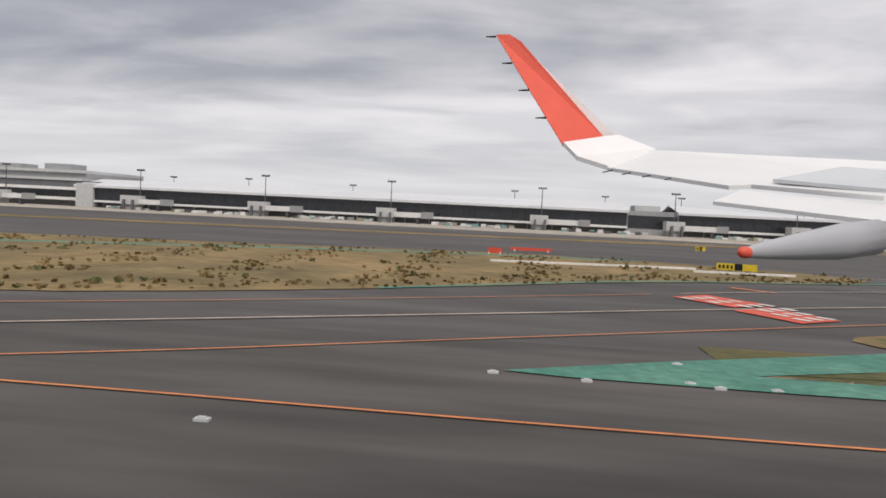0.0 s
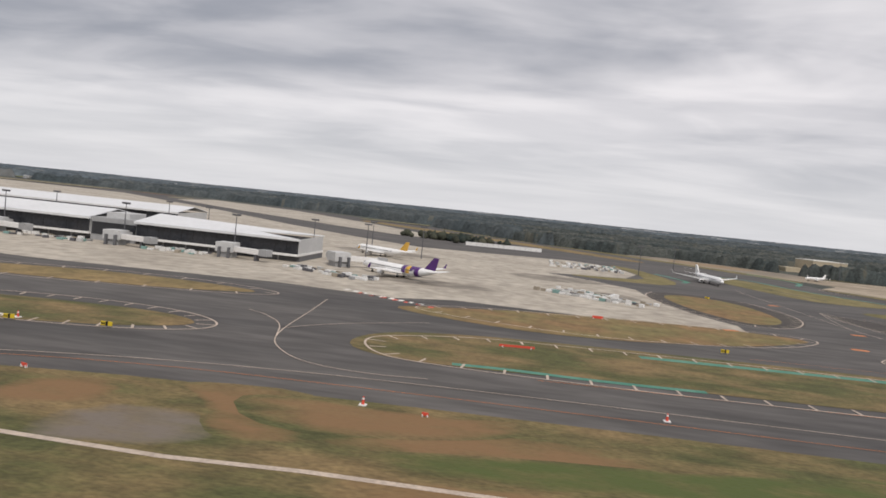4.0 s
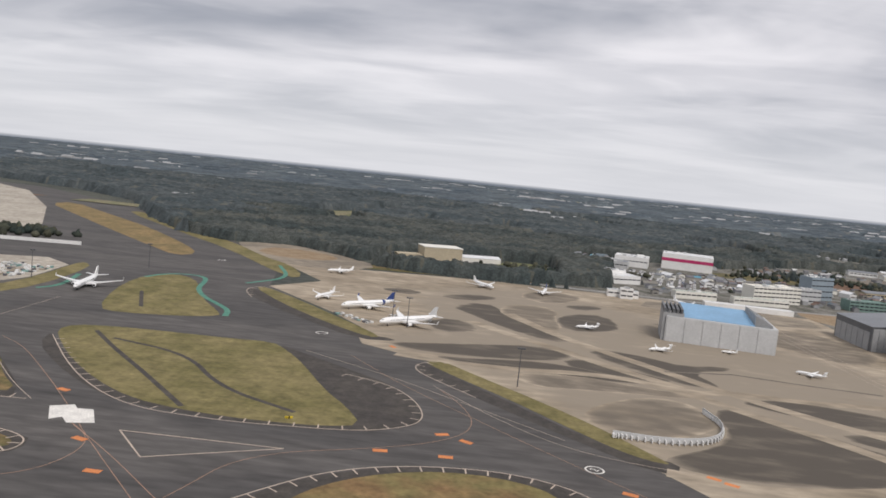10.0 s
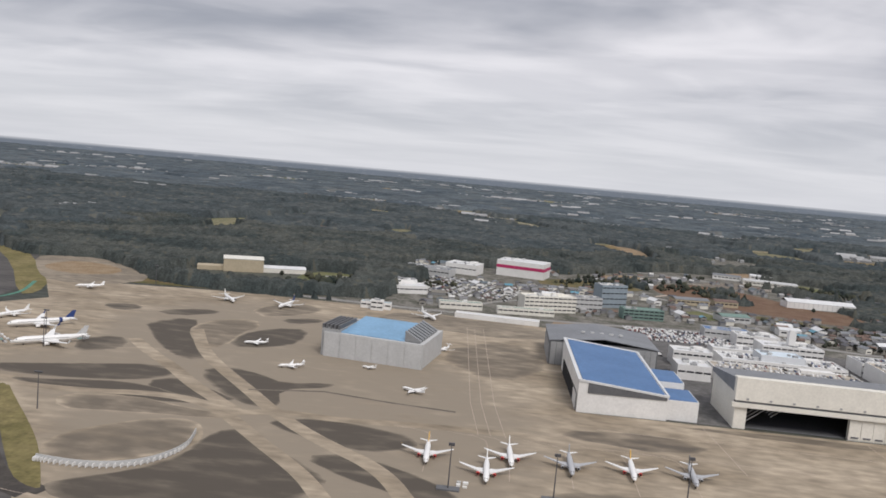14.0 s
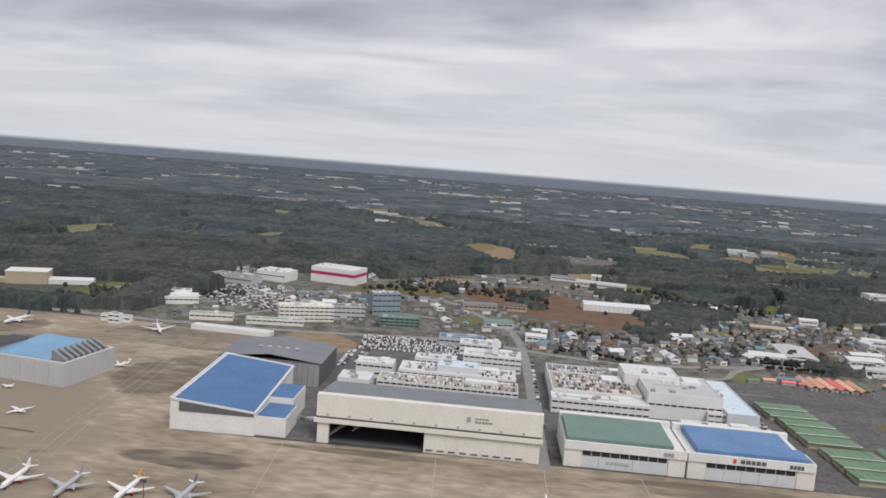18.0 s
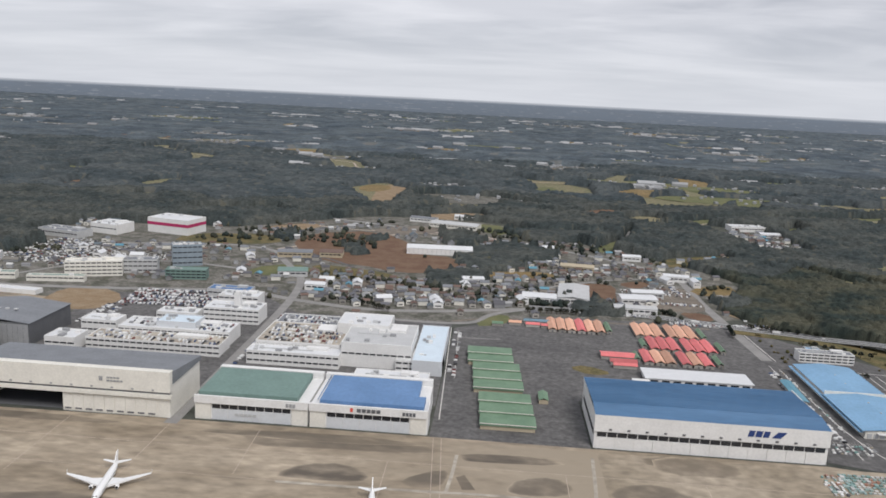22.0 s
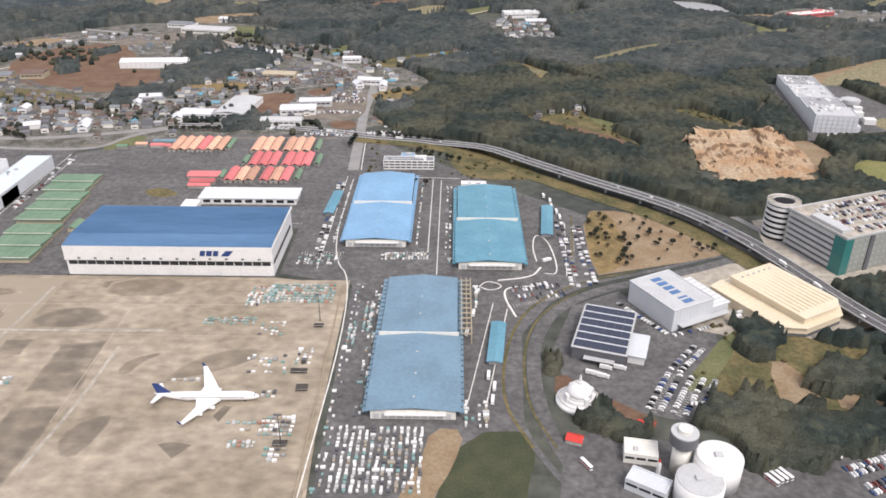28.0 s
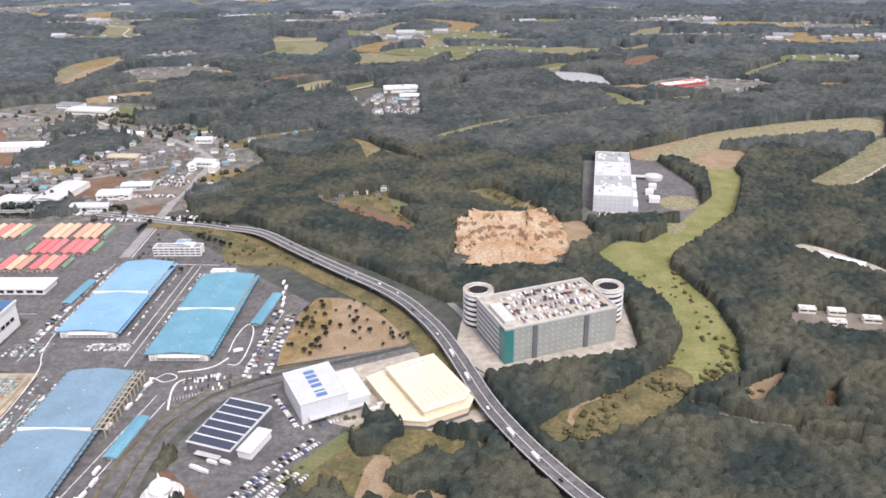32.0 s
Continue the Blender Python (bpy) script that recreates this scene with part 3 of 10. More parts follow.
# worn and stained fields on the maintenance apron
patch_z = 0.23
for pts, mat in (
    ([(756, 601), (785, 611), (827, 629), (872, 647), (899, 633), (897, 613), (874, 595), (840, 587), (805, 582), (772, 585)], "crisp"), ([(794, 797), (829, 847), (847, 805), (881, 735), (910, 687), (886, 676), (853, 707), (819, 758)], "crisp"),
    ([(844, 804), (855, 845), (890, 866), (908, 825), (899, 803), (903, 733), (881, 735), (858, 765)], "apron_worn"), ([(901, 789), (920, 831), (959, 844), (966, 780), (946, 748), (908, 736)], "crisp"),
    ([(916, 643), (938, 664), (969, 651), (993, 633), (1031, 650), (1033, 636), (994, 616), (1008, 573), (991, 566), (955, 591)], "crisp"), ([(891, 597), (906, 617), (931, 606), (960, 584), (973, 577), (949, 567), (915, 566)], "crisp"),
    ([(793, 571), (821, 575), (857, 588), (893, 589), (931, 572), (957, 565), (933, 555), (891, 556), (857, 557), (822, 558)], "crisp"), ([(851, 546), (899, 559), (943, 547), (968, 543), (973, 531), (937, 528), (898, 522), (868, 517)], "apron_worn"),
    ([(894, 459), (906, 487), (938, 518), (962, 520), (975, 500), (978, 479), (970, 465), (949, 443), (924, 433), (906, 438)], "apron_worn"), ([(935, 407), (964, 430), (981, 459), (981, 491), (989, 512), (1008, 507), (1034, 482), (1060, 461), (1074, 443), (1061, 415), (1045, 399), (1009, 387), (972, 384), (945, 387), (931, 398)], "crisp"),
    ([(1008, 538), (1041, 557), (1077, 551), (1115, 539), (1118, 517), (1090, 501), (1061, 508), (1031, 521)], "crisp"), ([(1051, 480), (1081, 493), (1114, 479), (1148, 454), (1157, 432), (1140, 425), (1113, 443), (1083, 455)], "crisp"),
    ([(774, 704), (798, 731), (822, 704), (819, 677), (792, 663)], "apron_stain"), ([(706, 866), (734, 884), (759, 868), (741, 840)], "apron_stain"), ([(774, 861), (818, 899), (848, 885), (804, 843)], "apron_stain"), ([(914, 881), (951, 911), (966, 893), (935, 864)], "apron_stain"),
    ([(1100, 800), (1180, 900), (1230, 800), (1170, 700)], "apron_worn"), ([(864, 930), (908, 993), (956, 965), (902, 882)], "apron_worn"),
    ([(1210, 590), (1300, 610), (1340, 580), (1260, 560)], "apron_stain"), ([(1190, 470), (1330, 490), (1380, 450), (1240, 430)], "apron_worn"),
    ([(1673, 564), (1692, 586), (1724, 591), (1747, 575), (1740, 563), (1695, 560)], "apron_stain"), ([(1769, 571), (1802, 595), (1808, 585), (1800, 562), (1778, 561)], "apron_worn"), ([(1819, 564), (1813, 583), (1820, 587), (1829, 565)], "apron_stain"), ([(1852, 567), (1863, 588), (1891, 594), (1904, 579), (1897, 566), (1863, 562)], "apron_stain"), ([(1931, 570), (1943, 590), (1974, 597), (2000, 577), (1987, 565), (1946, 561)], "apron_stain"), ([(1887, 521), (1886, 538), (1910, 540), (1913, 521)], "apron_stain"), ([(1926, 522), (1926, 542), (1947, 544), (1947, 522)], "apron_stain"), ([(1975, 475), (1974, 536), (2009, 542), (2014, 477)], "apron_stain"), ([(1976, 375), (1975, 455), (2011, 458), (2008, 378)], "apron_stain"), ([(2025, 416), (2026, 435), (2042, 448), (2053, 448), (2046, 408), (2034, 405)], "apron_stain"), ([(2033, 498), (2037, 518), (2064, 529), (2048, 513), (2043, 495)], "apron_worn"), ([(1972, 625), (1967, 646), (2021, 647), (2034, 619)], "apron_worn"), ([(2094, 419), (2102, 422), (2118, 419), (2108, 405)], "apron_stain"), ([(2085, 491), (2074, 498), (2101, 530), (2143, 536), (2135, 515)], "apron_worn"), ([(2123, 449), (2128, 462), (2134, 460), (2129, 443)], "apron_stain"), ([(1643, 609), (1623, 639), (1733, 643), (1809, 628), (1782, 618), (1694, 614)], "apron_worn"), ([(1819, 613), (1814, 625), (1884, 629), (1902, 615), (1827, 611)], "apron_stain"), ([(1977, 614), (1978, 647), (2043, 647), (2045, 617)], "apron_worn"), ([(1802, 506), (1811, 538), (1831, 537), (1831, 509)], "apron_worn"), ([(1733, 478), (1718, 492), (1732, 499), (1749, 477)], "apron_worn"),
    ([(1560, 630), (1700, 645), (1800, 635), (1700, 625)], "apron_worn"), ([(1300, 636), (1450, 644), (1540, 632), (1400, 626)], "apron_worn"), ([(1440, 500), (1560, 520), (1640, 490), (1520, 470)], "apron_worn"),
):
    patch_z += 0.006
    kind_ = ("cargo_stain" if mat == "apron_stain" else "cargo_worn") if min(p[0] for p in pts) > 1830 else "worn_stain" if mat == "crisp" or (max(p[0] for p in pts) < 1160 and mat != "apron_worn") else "soft_stain" if mat == "apron_stain" else "soft_worn"
    soft_patch(pts, patch_z, kind_, cut=0 if len(pts) == 4 and mat == "apron_stain" and pts[0][0] > 1800 else 1, rings=((1.05, 0.1), (1.0, 0.55), (0.93, 0.9)) if mat == "crisp" else ((1.08, 0.0), (0.99, 0.5), (0.88, 0.74)))
for pts in ([(280, 560), (340, 575), (360, 535), (300, 510)], [(200, 420), (260, 430), (290, 400), (220, 392)], [(310, 460), (360, 475), (370, 440), (330, 428)], [(120, 640), (200, 660), (240, 620), (150, 600)]):
    patch_z += 0.006
    soft_patch(pts, patch_z, "pale_stain")
# the long pale cart ways that cross the worn apron
for pts, w in (([(765, 564), (805, 556), (861, 558), (905, 570), (944, 567), (975, 546), (1016, 498), (1059, 452), (1080, 417), (1110, 380)], 12), ([(816, 727), (846, 691), (891, 646), (926, 604), (956, 575), (988, 544)], 13), ([(853, 792), (890, 714), (929, 659), (972, 606), (1008, 558), (1054, 511), (1103, 475), (1130, 420)], 13), ([(975, 546), (1016, 562), (1057, 557), (1120, 567), (1223, 572), (1283, 560)], 12), ([(925, 381), (959, 372), (987, 373), (1044, 391), (1085, 412)], 12)):
    ribbon("apron_strip", eased(pts), w, 0.42, "concrete_tan", "pale swept strip across the worn apron", "apron")
for pts, w in (([(1678, 554), (1761, 555), (1841, 559), (1938, 557), (2051, 559)], 3.5), ([(1807, 559), (1810, 586), (1812, 621)], 3), ([(1915, 518), (1921, 572), (1925, 634)], 3), ([(2012, 391), (2020, 457), (2022, 535)], 3)):
    ribbon("apron_strip", eased(pts), w, 0.9, "concrete", "pale swept strip across the cargo apron", "apron")
ribbon("apron_joint", [(972, 606), (1030, 623), (1088, 613), (1140, 608)], 3, 0.45, "apron_stain", "dark drain strip across the apron", "apron")
for off in (0, 9, 20):
    ribbon("apron_line", [(1130 + off, 950), (1150 + off, 640), (1160 + off, 560)], 0.4, 0.5, "line_pale", "pale lead-in line on the apron")

for pts in ([(1250, 604), (1500, 602), (1800, 600), (2190, 602)], [(1250, 560), (1560, 556), (2140, 552)], [(1790, 650), (1800, 480)], [(1797, 650), (1807, 480)], [(1560, 640), (1560, 470)], [(1757, 600), (1757, 470)], [(1900, 600), (1900, 440)], [(2010, 600), (2010, 440)], [(1340, 640), (1346, 540)], [(1470, 640), (1474, 540)], [(1640, 640), (1643, 560)]):
    ribbon("apron_line", eased(pts), 0.5, 0.5, "line_pale", "pale guide line on the apron")
for x in (1128, 1168, 1183, 1223, 1264, 1304):
    ribbon("apron_line", eased([(x - 30, 560), (x - 4, 556), (x, 540), (x, 480)]), 0.45, 0.5, "line_pale", "pale stand lead-in line")

# ---- grass ----
grass_fields = [
    ([(-41, -11.4), (-31, -6.6), (-18, 2), (-6, 15), (6, 28), (46, 50), (104, 86), (146, 113), (194, 128), (250, 133), (352, 137), (430, 137), (500, 137), (500, -2), (60, -2), (20, -2)], "grass", 1),
    ([(-330, -70), (-99, 5), (-83, 15), (-69, 26), (-35, 58), (-2, 72), (9, 90), (-8, 106), (-40, 116), (-66, 116), (-111, 100), (-163, 92), (-330, 40)], "grass_tan", 1),
    ([(74, 190), (100, 205), (136, 213), (175, 214), (192, 205), (193, 194), (170, 178), (126, 168), (90, 178)], "grass", 2),
    ([(-330, 190), (-92, 236), (-20, 266), (60, 282), (103, 300), (150, 300), (186, 291), (170, 278), (133, 264), (60, 255), (-30, 235), (-330, 160)], "grass_tan", 2),
    ([(236, 293), (262, 310), (305, 332), (363, 346), (403, 346), (431, 340), (413, 318), (382, 290), (313, 262), (262, 275)], "grass_rust", 2),
    ([(240, 200), (248, 228), (276, 241), (312, 247), (360, 252), (434, 257), (473, 251), (492, 230), (478, 210), (430, 196), (370, 190), (320, 188), (284, 183), (254, 184)], "grass", 2),
    ([(453, 288), (454, 304), (467, 320), (492, 334), (517, 338), (541, 338), (564, 334), (592, 330), (616, 327), (627, 318), (623, 309), (609, 304), (584, 300), (550, 296), (520, 293), (489, 291), (463, 287)], "grass", 1),
    ([(505, 407), (507, 430), (513, 450), (522, 456), (540, 442), (558, 414), (586, 385), (566, 380), (543, 379), (522, 381), (511, 390)], "grass", 1),
    ([(398, 411), (389, 448), (386, 496), (400, 520), (425, 515), (438, 490), (443, 450), (440, 414), (428, 390), (412, 384)], "grass_rust", 2),
    ([(515, 604), (488, 683), (475, 752), (480, 800), (508, 806), (536, 768), (568, 692), (603, 640), (609, 624), (585, 608), (536, 595)], "grass_olive", 1),
    ([(529, 520), (531, 540), (557, 548), (597, 551), (641, 552), (674, 556), (689, 538), (708, 508), (737, 450), (755, 424), (768, 396), (750, 388), (728, 385), (703, 384), (672, 387), (642, 396), (611, 419), (578, 453), (552, 486)], "grass_olive", 1),
    ([(589, 782), (601, 790), (652, 733), (715, 656), (747, 615), (737, 609), (692, 650), (639, 710)], "grass_olive", 1),
    ([(787, 550), (801, 557), (823, 531), (871, 477), (898, 443), (926, 400), (930, 392), (919, 395), (905, 405), (879, 437), (846, 480), (816, 513), (800, 532)], "grass_olive", 1),
    ([(753, 290), (760, 307), (772, 322), (790, 336), (814, 346), (840, 347), (860, 340), (868, 330), (880, 290), (800, 270)], "grass_rust", 1),
    ([(-40, 1477), (-30, 1552), (121, 1392), (271, 1235), (405, 1062), (450, 985), (435, 948), (375, 1012), (240, 1160), (85, 1335)], "grass_tan", 1),
    ([(-150, 1420), (-60, 1400), (60, 1240), (160, 1110), (190, 1040), (150, 1040), (20, 1190)], "grass_tan", 1),
    ([(336, 600), (371, 590), (416, 604), (428, 667), (409, 792), (388, 822), (385, 800), (400, 709), (399, 642), (364, 621), (332, 614)], "grass_olive", 1),
    ([(121, 1468), (136, 1504), (310, 1306), (448, 1142), (579, 971), (614, 890), (601, 869), (463, 1068), (336, 1211)], "grass_olive", 1),
    ([(600, 1010), (790, 1035), (960, 1075), (930, 1110), (700, 1080), (580, 1060)], "grass", 1),
]
for pts, mat, times in grass_fields:
    sheet("grass_field", pts, 0.36, mat, "mown grass beside the taxiways, green and dry brown", "grass", times)
soft = [
    ("soft_reed", [(50, 10), (57, 36), (70, 44), (86, 39), (99, 35), (123, 36), (151, 32), (166, 18), (170, 1), (110, -2), (60, -1)], "tall dry tan reeds"),
    ("soft_dirt", [(14, 15), (19, 21), (24, 26), (35, 20), (44, 16), (52, 12), (58, 10), (56, 5), (46, 6), (34, 9), (25, 12), (16, 13)], "strip of bare tan dirt"),
    ("soft_dirt", [(2, 20), (17, 32), (36, 42), (49, 47), (48, 38), (23, 28), (8, 19)], "dry sandy rim of the grass"), ("soft_turf", [(-5, 9), (6, 13), (16, 10), (13, 5), (4, 3), (-4, 3)], "fresh green turf"),
    ("soft_turf", [(-30, 8), (-12, 14), (-6, 6), (-20, -2)], "fresh green turf"), ("soft_rust", [(0, 0), (14, 1), (26, -1), (20, -4), (4, -5)], "rust-brown dry grass"), ("soft_rust", [(30, 3), (46, 4), (50, -1), (36, -3)], "rust-brown dry grass"),
    ("soft_gravel", [(211, 104), (233, 112), (243, 98), (236, 88), (212, 84)], "bare grey-brown earth in the grass")]
for pts in ([(104, 51), (122, 64), (166, 68), (159, 50), (128, 39), (109, 41)], [(191, 120), (212, 126), (214, 105), (195, 96)], [(165, 68), (186, 81), (204, 79), (202, 55), (177, 42), (168, 53)], [(130, 65), (150, 76), (162, 67), (158, 53), (150, 44), (134, 46)], [(220, 130), (255, 134), (256, 96), (240, 98), (232, 118)], [(255, 104), (300, 125), (330, 110), (290, 96)], [(300, 60), (360, 80), (400, 50), (340, 30)], [(400, 100), (460, 128), (480, 90), (430, 70)]):
    soft.append(("soft_rust", pts, "rust-brown dry grass"))
for pts in ([(210, 40), (260, 66), (300, 30), (240, 10)], [(330, 110), (380, 130), (410, 110), (370, 90)], [(360, 20), (440, 60), (480, 30), (420, 4)], [(60, 52), (84, 66), (96, 58), (76, 48)], [(120, 80), (150, 100), (168, 96), (140, 76)]):
    soft.append(("soft_turf", pts, "fresh green turf"))
soft += [("soft_dirt", [(15, 12), (24, 19), (37, 17), (53, 15), (60, 14), (56, 5), (42, 8), (26, 10)], "strip of bare tan dirt"), ("soft_dirt", [(3, 21), (17, 33), (36, 45), (47, 48), (48, 37), (35, 32), (23, 28)], "dry sandy rim of the grass"),
         ("soft_turf", [(-7, 6), (-4, 12), (4, 14), (12, 8), (7, 4), (0, 2)], "fresh green turf"), ("soft_turf", [(33, 8), (44, 7), (52, 3), (52, -1), (44, -3), (37, 2)], "fresh green turf"), ("soft_turf", [(70, 52), (90, 66), (112, 78), (116, 70), (94, 56), (78, 47)], "fresh green turf"),
         ("soft_turf", [(262, 96), (290, 106), (330, 112), (360, 122), (380, 112), (340, 100), (300, 92)], "fresh green turf"), ("soft_rust", [(236, 130), (278, 127), (300, 134), (290, 116), (250, 104)], "rust-brown dry grass"), ("soft_rust", [(262, 86), (300, 90), (340, 84), (320, 66), (280, 60)], "rust-brown dry grass")]
for k, (mat, pts, lab) in enumerate(soft):
    soft_patch(pts, 0.40 + 0.006 * k, mat, "grass_patch", lab, "grass", ((1.15, 0.0), (0.93, 0.5), (0.62, 0.85)) if mat != "soft_reed" else ((1.05, 0.0), (0.98, 0.6), (0.9, 1.0)), 2)
# the ragged rim where dry grass creeps over the runway's shoulder
rim = [(x, -1.0) for x in (520, 60, -42)] + [(-42 + 0.6 * k, -11.0 + 0.014 * k + 0.35 * math.sin(k * 1.9) + 0.3 * math.sin(k * 0.43) + 0.2 * math.sin(k * 4.1 + 1)) for k in range(130)] + [(36, -9.0), (36.4, -10.6), (37.4, -11.2), (38.3, -10.9), (38.8, -8.4)] + [(40 + 1.3 * k, -7.6 + 0.012 * k + 0.35 * math.sin(k * 2.3) + 0.3 * math.sin(k * 0.9)) for k in range(60)] + [(120 + 8 * k, -7 + math.sin(k * 2.3)) for k in range(50)]
sheet("dirt_rim", [(x, y - (0.22 + 0.16 * math.sin(x * 1.7) + 0.12 * math.sin(x * 4.3)) if y < -4 else y - 0.1) for x, y in rim], 0.14, "soil_tan", "crumbled tan dirt along the runway's edge", "ground")
sheet("grass_verge", rim, 0.16, "grass", "ragged dry grass along the runway's edge", "grass")
for pts in ([(553, 530), (585, 491), (624, 448), (672, 392)], [(573, 515), (635, 495), (677, 433), (730, 404)], [(510, 694), (541, 626)]):
    ribbon("drain", eased(pts), 3.4, 0.45, "asphalt_dark", "dark drain line in the grass", "drain")
ribbon("concrete_strip", eased([(-3, -2.2), (2, -2.1), (7, -1.9), (13, -1.5), (20, -1.0)]), 0.7, 0.56, "strip", "narrow worn concrete strip in the grass", "path")
ribbon("service_path", [(130, 78), (151, 85), (190, 86), (213, 85), (239, 84), (262, 86), (330, 86), (420, 70)], 1.8, 0.5, "line_pale", "pale gravel service path in the grass", "path")
for pts in ([(674, 556), (715, 525), (742, 504), (772, 481), (789, 456), (799, 426), (797, 408), (786, 397), (768, 385), (735, 392), (700, 470)], [(560, 470), (529, 515), (540, 480), (575, 440), (607, 410), (640, 388), (700, 378), (768, 384), (768, 397), (700, 390), (640, 402)],
            [(587, 758), (605, 724), (664, 659), (729, 598), (763, 606), (747, 617), (737, 611), (692, 652), (639, 712), (590, 782)], [(783, 532), (790, 513), (827, 473), (884, 411), (921, 376), (936, 389), (928, 399), (903, 407), (878, 434), (845, 476), (816, 510), (787, 550)],
            [(487, 475), (489, 429), (497, 403), (505, 389), (524, 376), (568, 373), (597, 375), (527, 456), (490, 499)], [(374, 492), (377, 451), (390, 406), (410, 375), (443, 390), (457, 430), (458, 470), (448, 515), (420, 535), (385, 525)],
            [(434, 286), (451, 312), (483, 336), (527, 346), (567, 341), (627, 330), (634, 312), (620, 301), (563, 290), (480, 282)], [(735, 286), (745, 305), (763, 326), (790, 344), (820, 353), (850, 354), (880, 342), (890, 300), (800, 268)]):
    sheet("asphalt_shoulder", pts, 0.30, "asphalt_dark", "dark asphalt shoulder round the grass", "taxiway", 1)

# ---- markings ----
white_lines = [[(-35.0, 40.0), (-18.0, 52.0), (11.0, 68.0)], [(-8.0, 15.0), (-1.0, 21.0), (11.0, 30.0), (31.0, 43.0)], [(2, 92), (16, 93), (34, 95), (46, 88), (60, 73)], [(34, 95), (36, 84), (31, 73), (19, 62)], [(52, 197), (57, 150), (58, 123), (55, 100), (48, 85)], [(-89, -10), (-60, 8), (-20, 33), (40, 66), (110, 108), (160, 134), (220, 152), (300, 158), (480, 160)], [(212, 291), (216, 245), (218, 214), (221, 193), (226, 180), (237, 165), (255, 160), (272, 163)], [(196, 240), (204, 234), (215, 219), (221, 195)], [(218, 211), (226, 225), (238, 239), (260, 258)],
               [(490, 499), (525, 455), (571, 402), (599, 376)], [(490, 368), (479, 388), (474, 406), (479, 446), (489, 499)], [(469, 630), (473, 483), (474, 414), (479, 384)], [(799, 489), (839, 435), (874, 400), (909, 387), (940, 383)], [(702, 543), (774, 496), (816, 461), (877, 411)]]
for pts in white_lines:
    ribbon("taxi_line", eased(pts), 0.4, 0.5, "line_pale", "thin pale taxiway guide line")
orange_lines = [
    [(634, 351), (650, 337), (656, 321), (653, 299), (640, 284), (616, 275), (583, 260), (555, 236)],
    [(637, 348), (670, 319), (708, 281)],
    [(511, 487), (536, 470), (572, 430), (610, 386), (649, 337), (698, 280)],
    [(804, 482), (818, 456), (827, 427), (824, 403), (806, 381), (774, 362), (739, 346), (720, 325), (714, 301), (709, 284)],
    [(526, 220), (525, 236), (532, 254), (557, 272), (590, 290), (620, 302)],
    [(735, 544), (780, 481), (827, 430), (876, 377), (909, 344)],
    [(-190, -74), (-82, -20), (-59, -5), (-21, 19), (42, 56), (102, 98), (149, 125), (200, 142), (272, 146), (391, 148), (480, 150)], [(-180, -23.6), (-78, -24.2), (-57, -25), (-40, -25.2), (20, -24.6)],
                [(-130, -20), (-94, -1), (-61, 21), (-39, 37)], [(300, 178), (321, 180), (370, 183), (441, 188), (486, 200), (500, 226), (490, 254), (440, 268), (380, 262)]]
for pts in orange_lines:
    far_off = min(p[0] for p in pts) > 480
    ribbon("edge_line", eased(pts, 3), 0.34 if far_off else 0.26, 0.52, "line_faint" if far_off else "line_orange", "orange painted taxiway guide line")
# hatched rims: pale outline with short bars round the grass islands
rims = [([(434, 286), (451, 312), (483, 336), (527, 346), (567, 341), (597, 336), (627, 328), (632, 312), (620, 302), (590, 295), (563, 291), (530, 288), (480, 282)], 40, True), ([(448, 516), (458, 468), (456, 430), (443, 395), (426, 375), (408, 374), (392, 397), (377, 451), (374, 492), (385, 524)], 26, False),
        ([(490, 499), (487, 475), (489, 429), (497, 403), (505, 389), (524, 376), (547, 374), (568, 373), (597, 375)], 24, False), ([(742, 492), (772, 479), (789, 456), (798, 431), (798, 413), (790, 401), (773, 389), (753, 384), (730, 381), (704, 378), (680, 379), (658, 381), (635, 391), (607, 414), (578, 447), (554, 479), (535, 505)], 34, False),
        ([(732, 288), (746, 308), (760, 325), (777, 338), (797, 347), (818, 352), (840, 354), (861, 350), (878, 341), (890, 325)], 18, False), ([(800, 556), (786, 546), (782, 530), (790, 513), (827, 473)], 8, False), ([(604, 795), (588, 782), (587, 758), (605, 724)], 6, False),
        ([(66, 190), (98, 212), (136, 224), (180, 222), (202, 204), (196, 186), (160, 172), (110, 172)], 30, True),
        ([(246, 204), (247, 216), (257, 225), (279, 237), (305, 241), (350, 246), (430, 250), (476, 247), (492, 238), (500, 226), (499, 213), (470, 198), (410, 186), (320, 180), (264, 182), (252, 190)], 46, True), ([(240, 298), (276, 325), (314, 330), (363, 345), (420, 352), (436, 340), (408, 305), (370, 284), (324, 272), (278, 280)], 30, True),
        ([(-20, 276), (60, 290), (110, 308), (165, 307), (198, 291), (170, 270), (60, 247)], 22, True), ([(549, 220), (556, 237), (576, 252), (598, 256), (621, 253)], 9, False)]
bm_rim, bm_bar = B(), B()
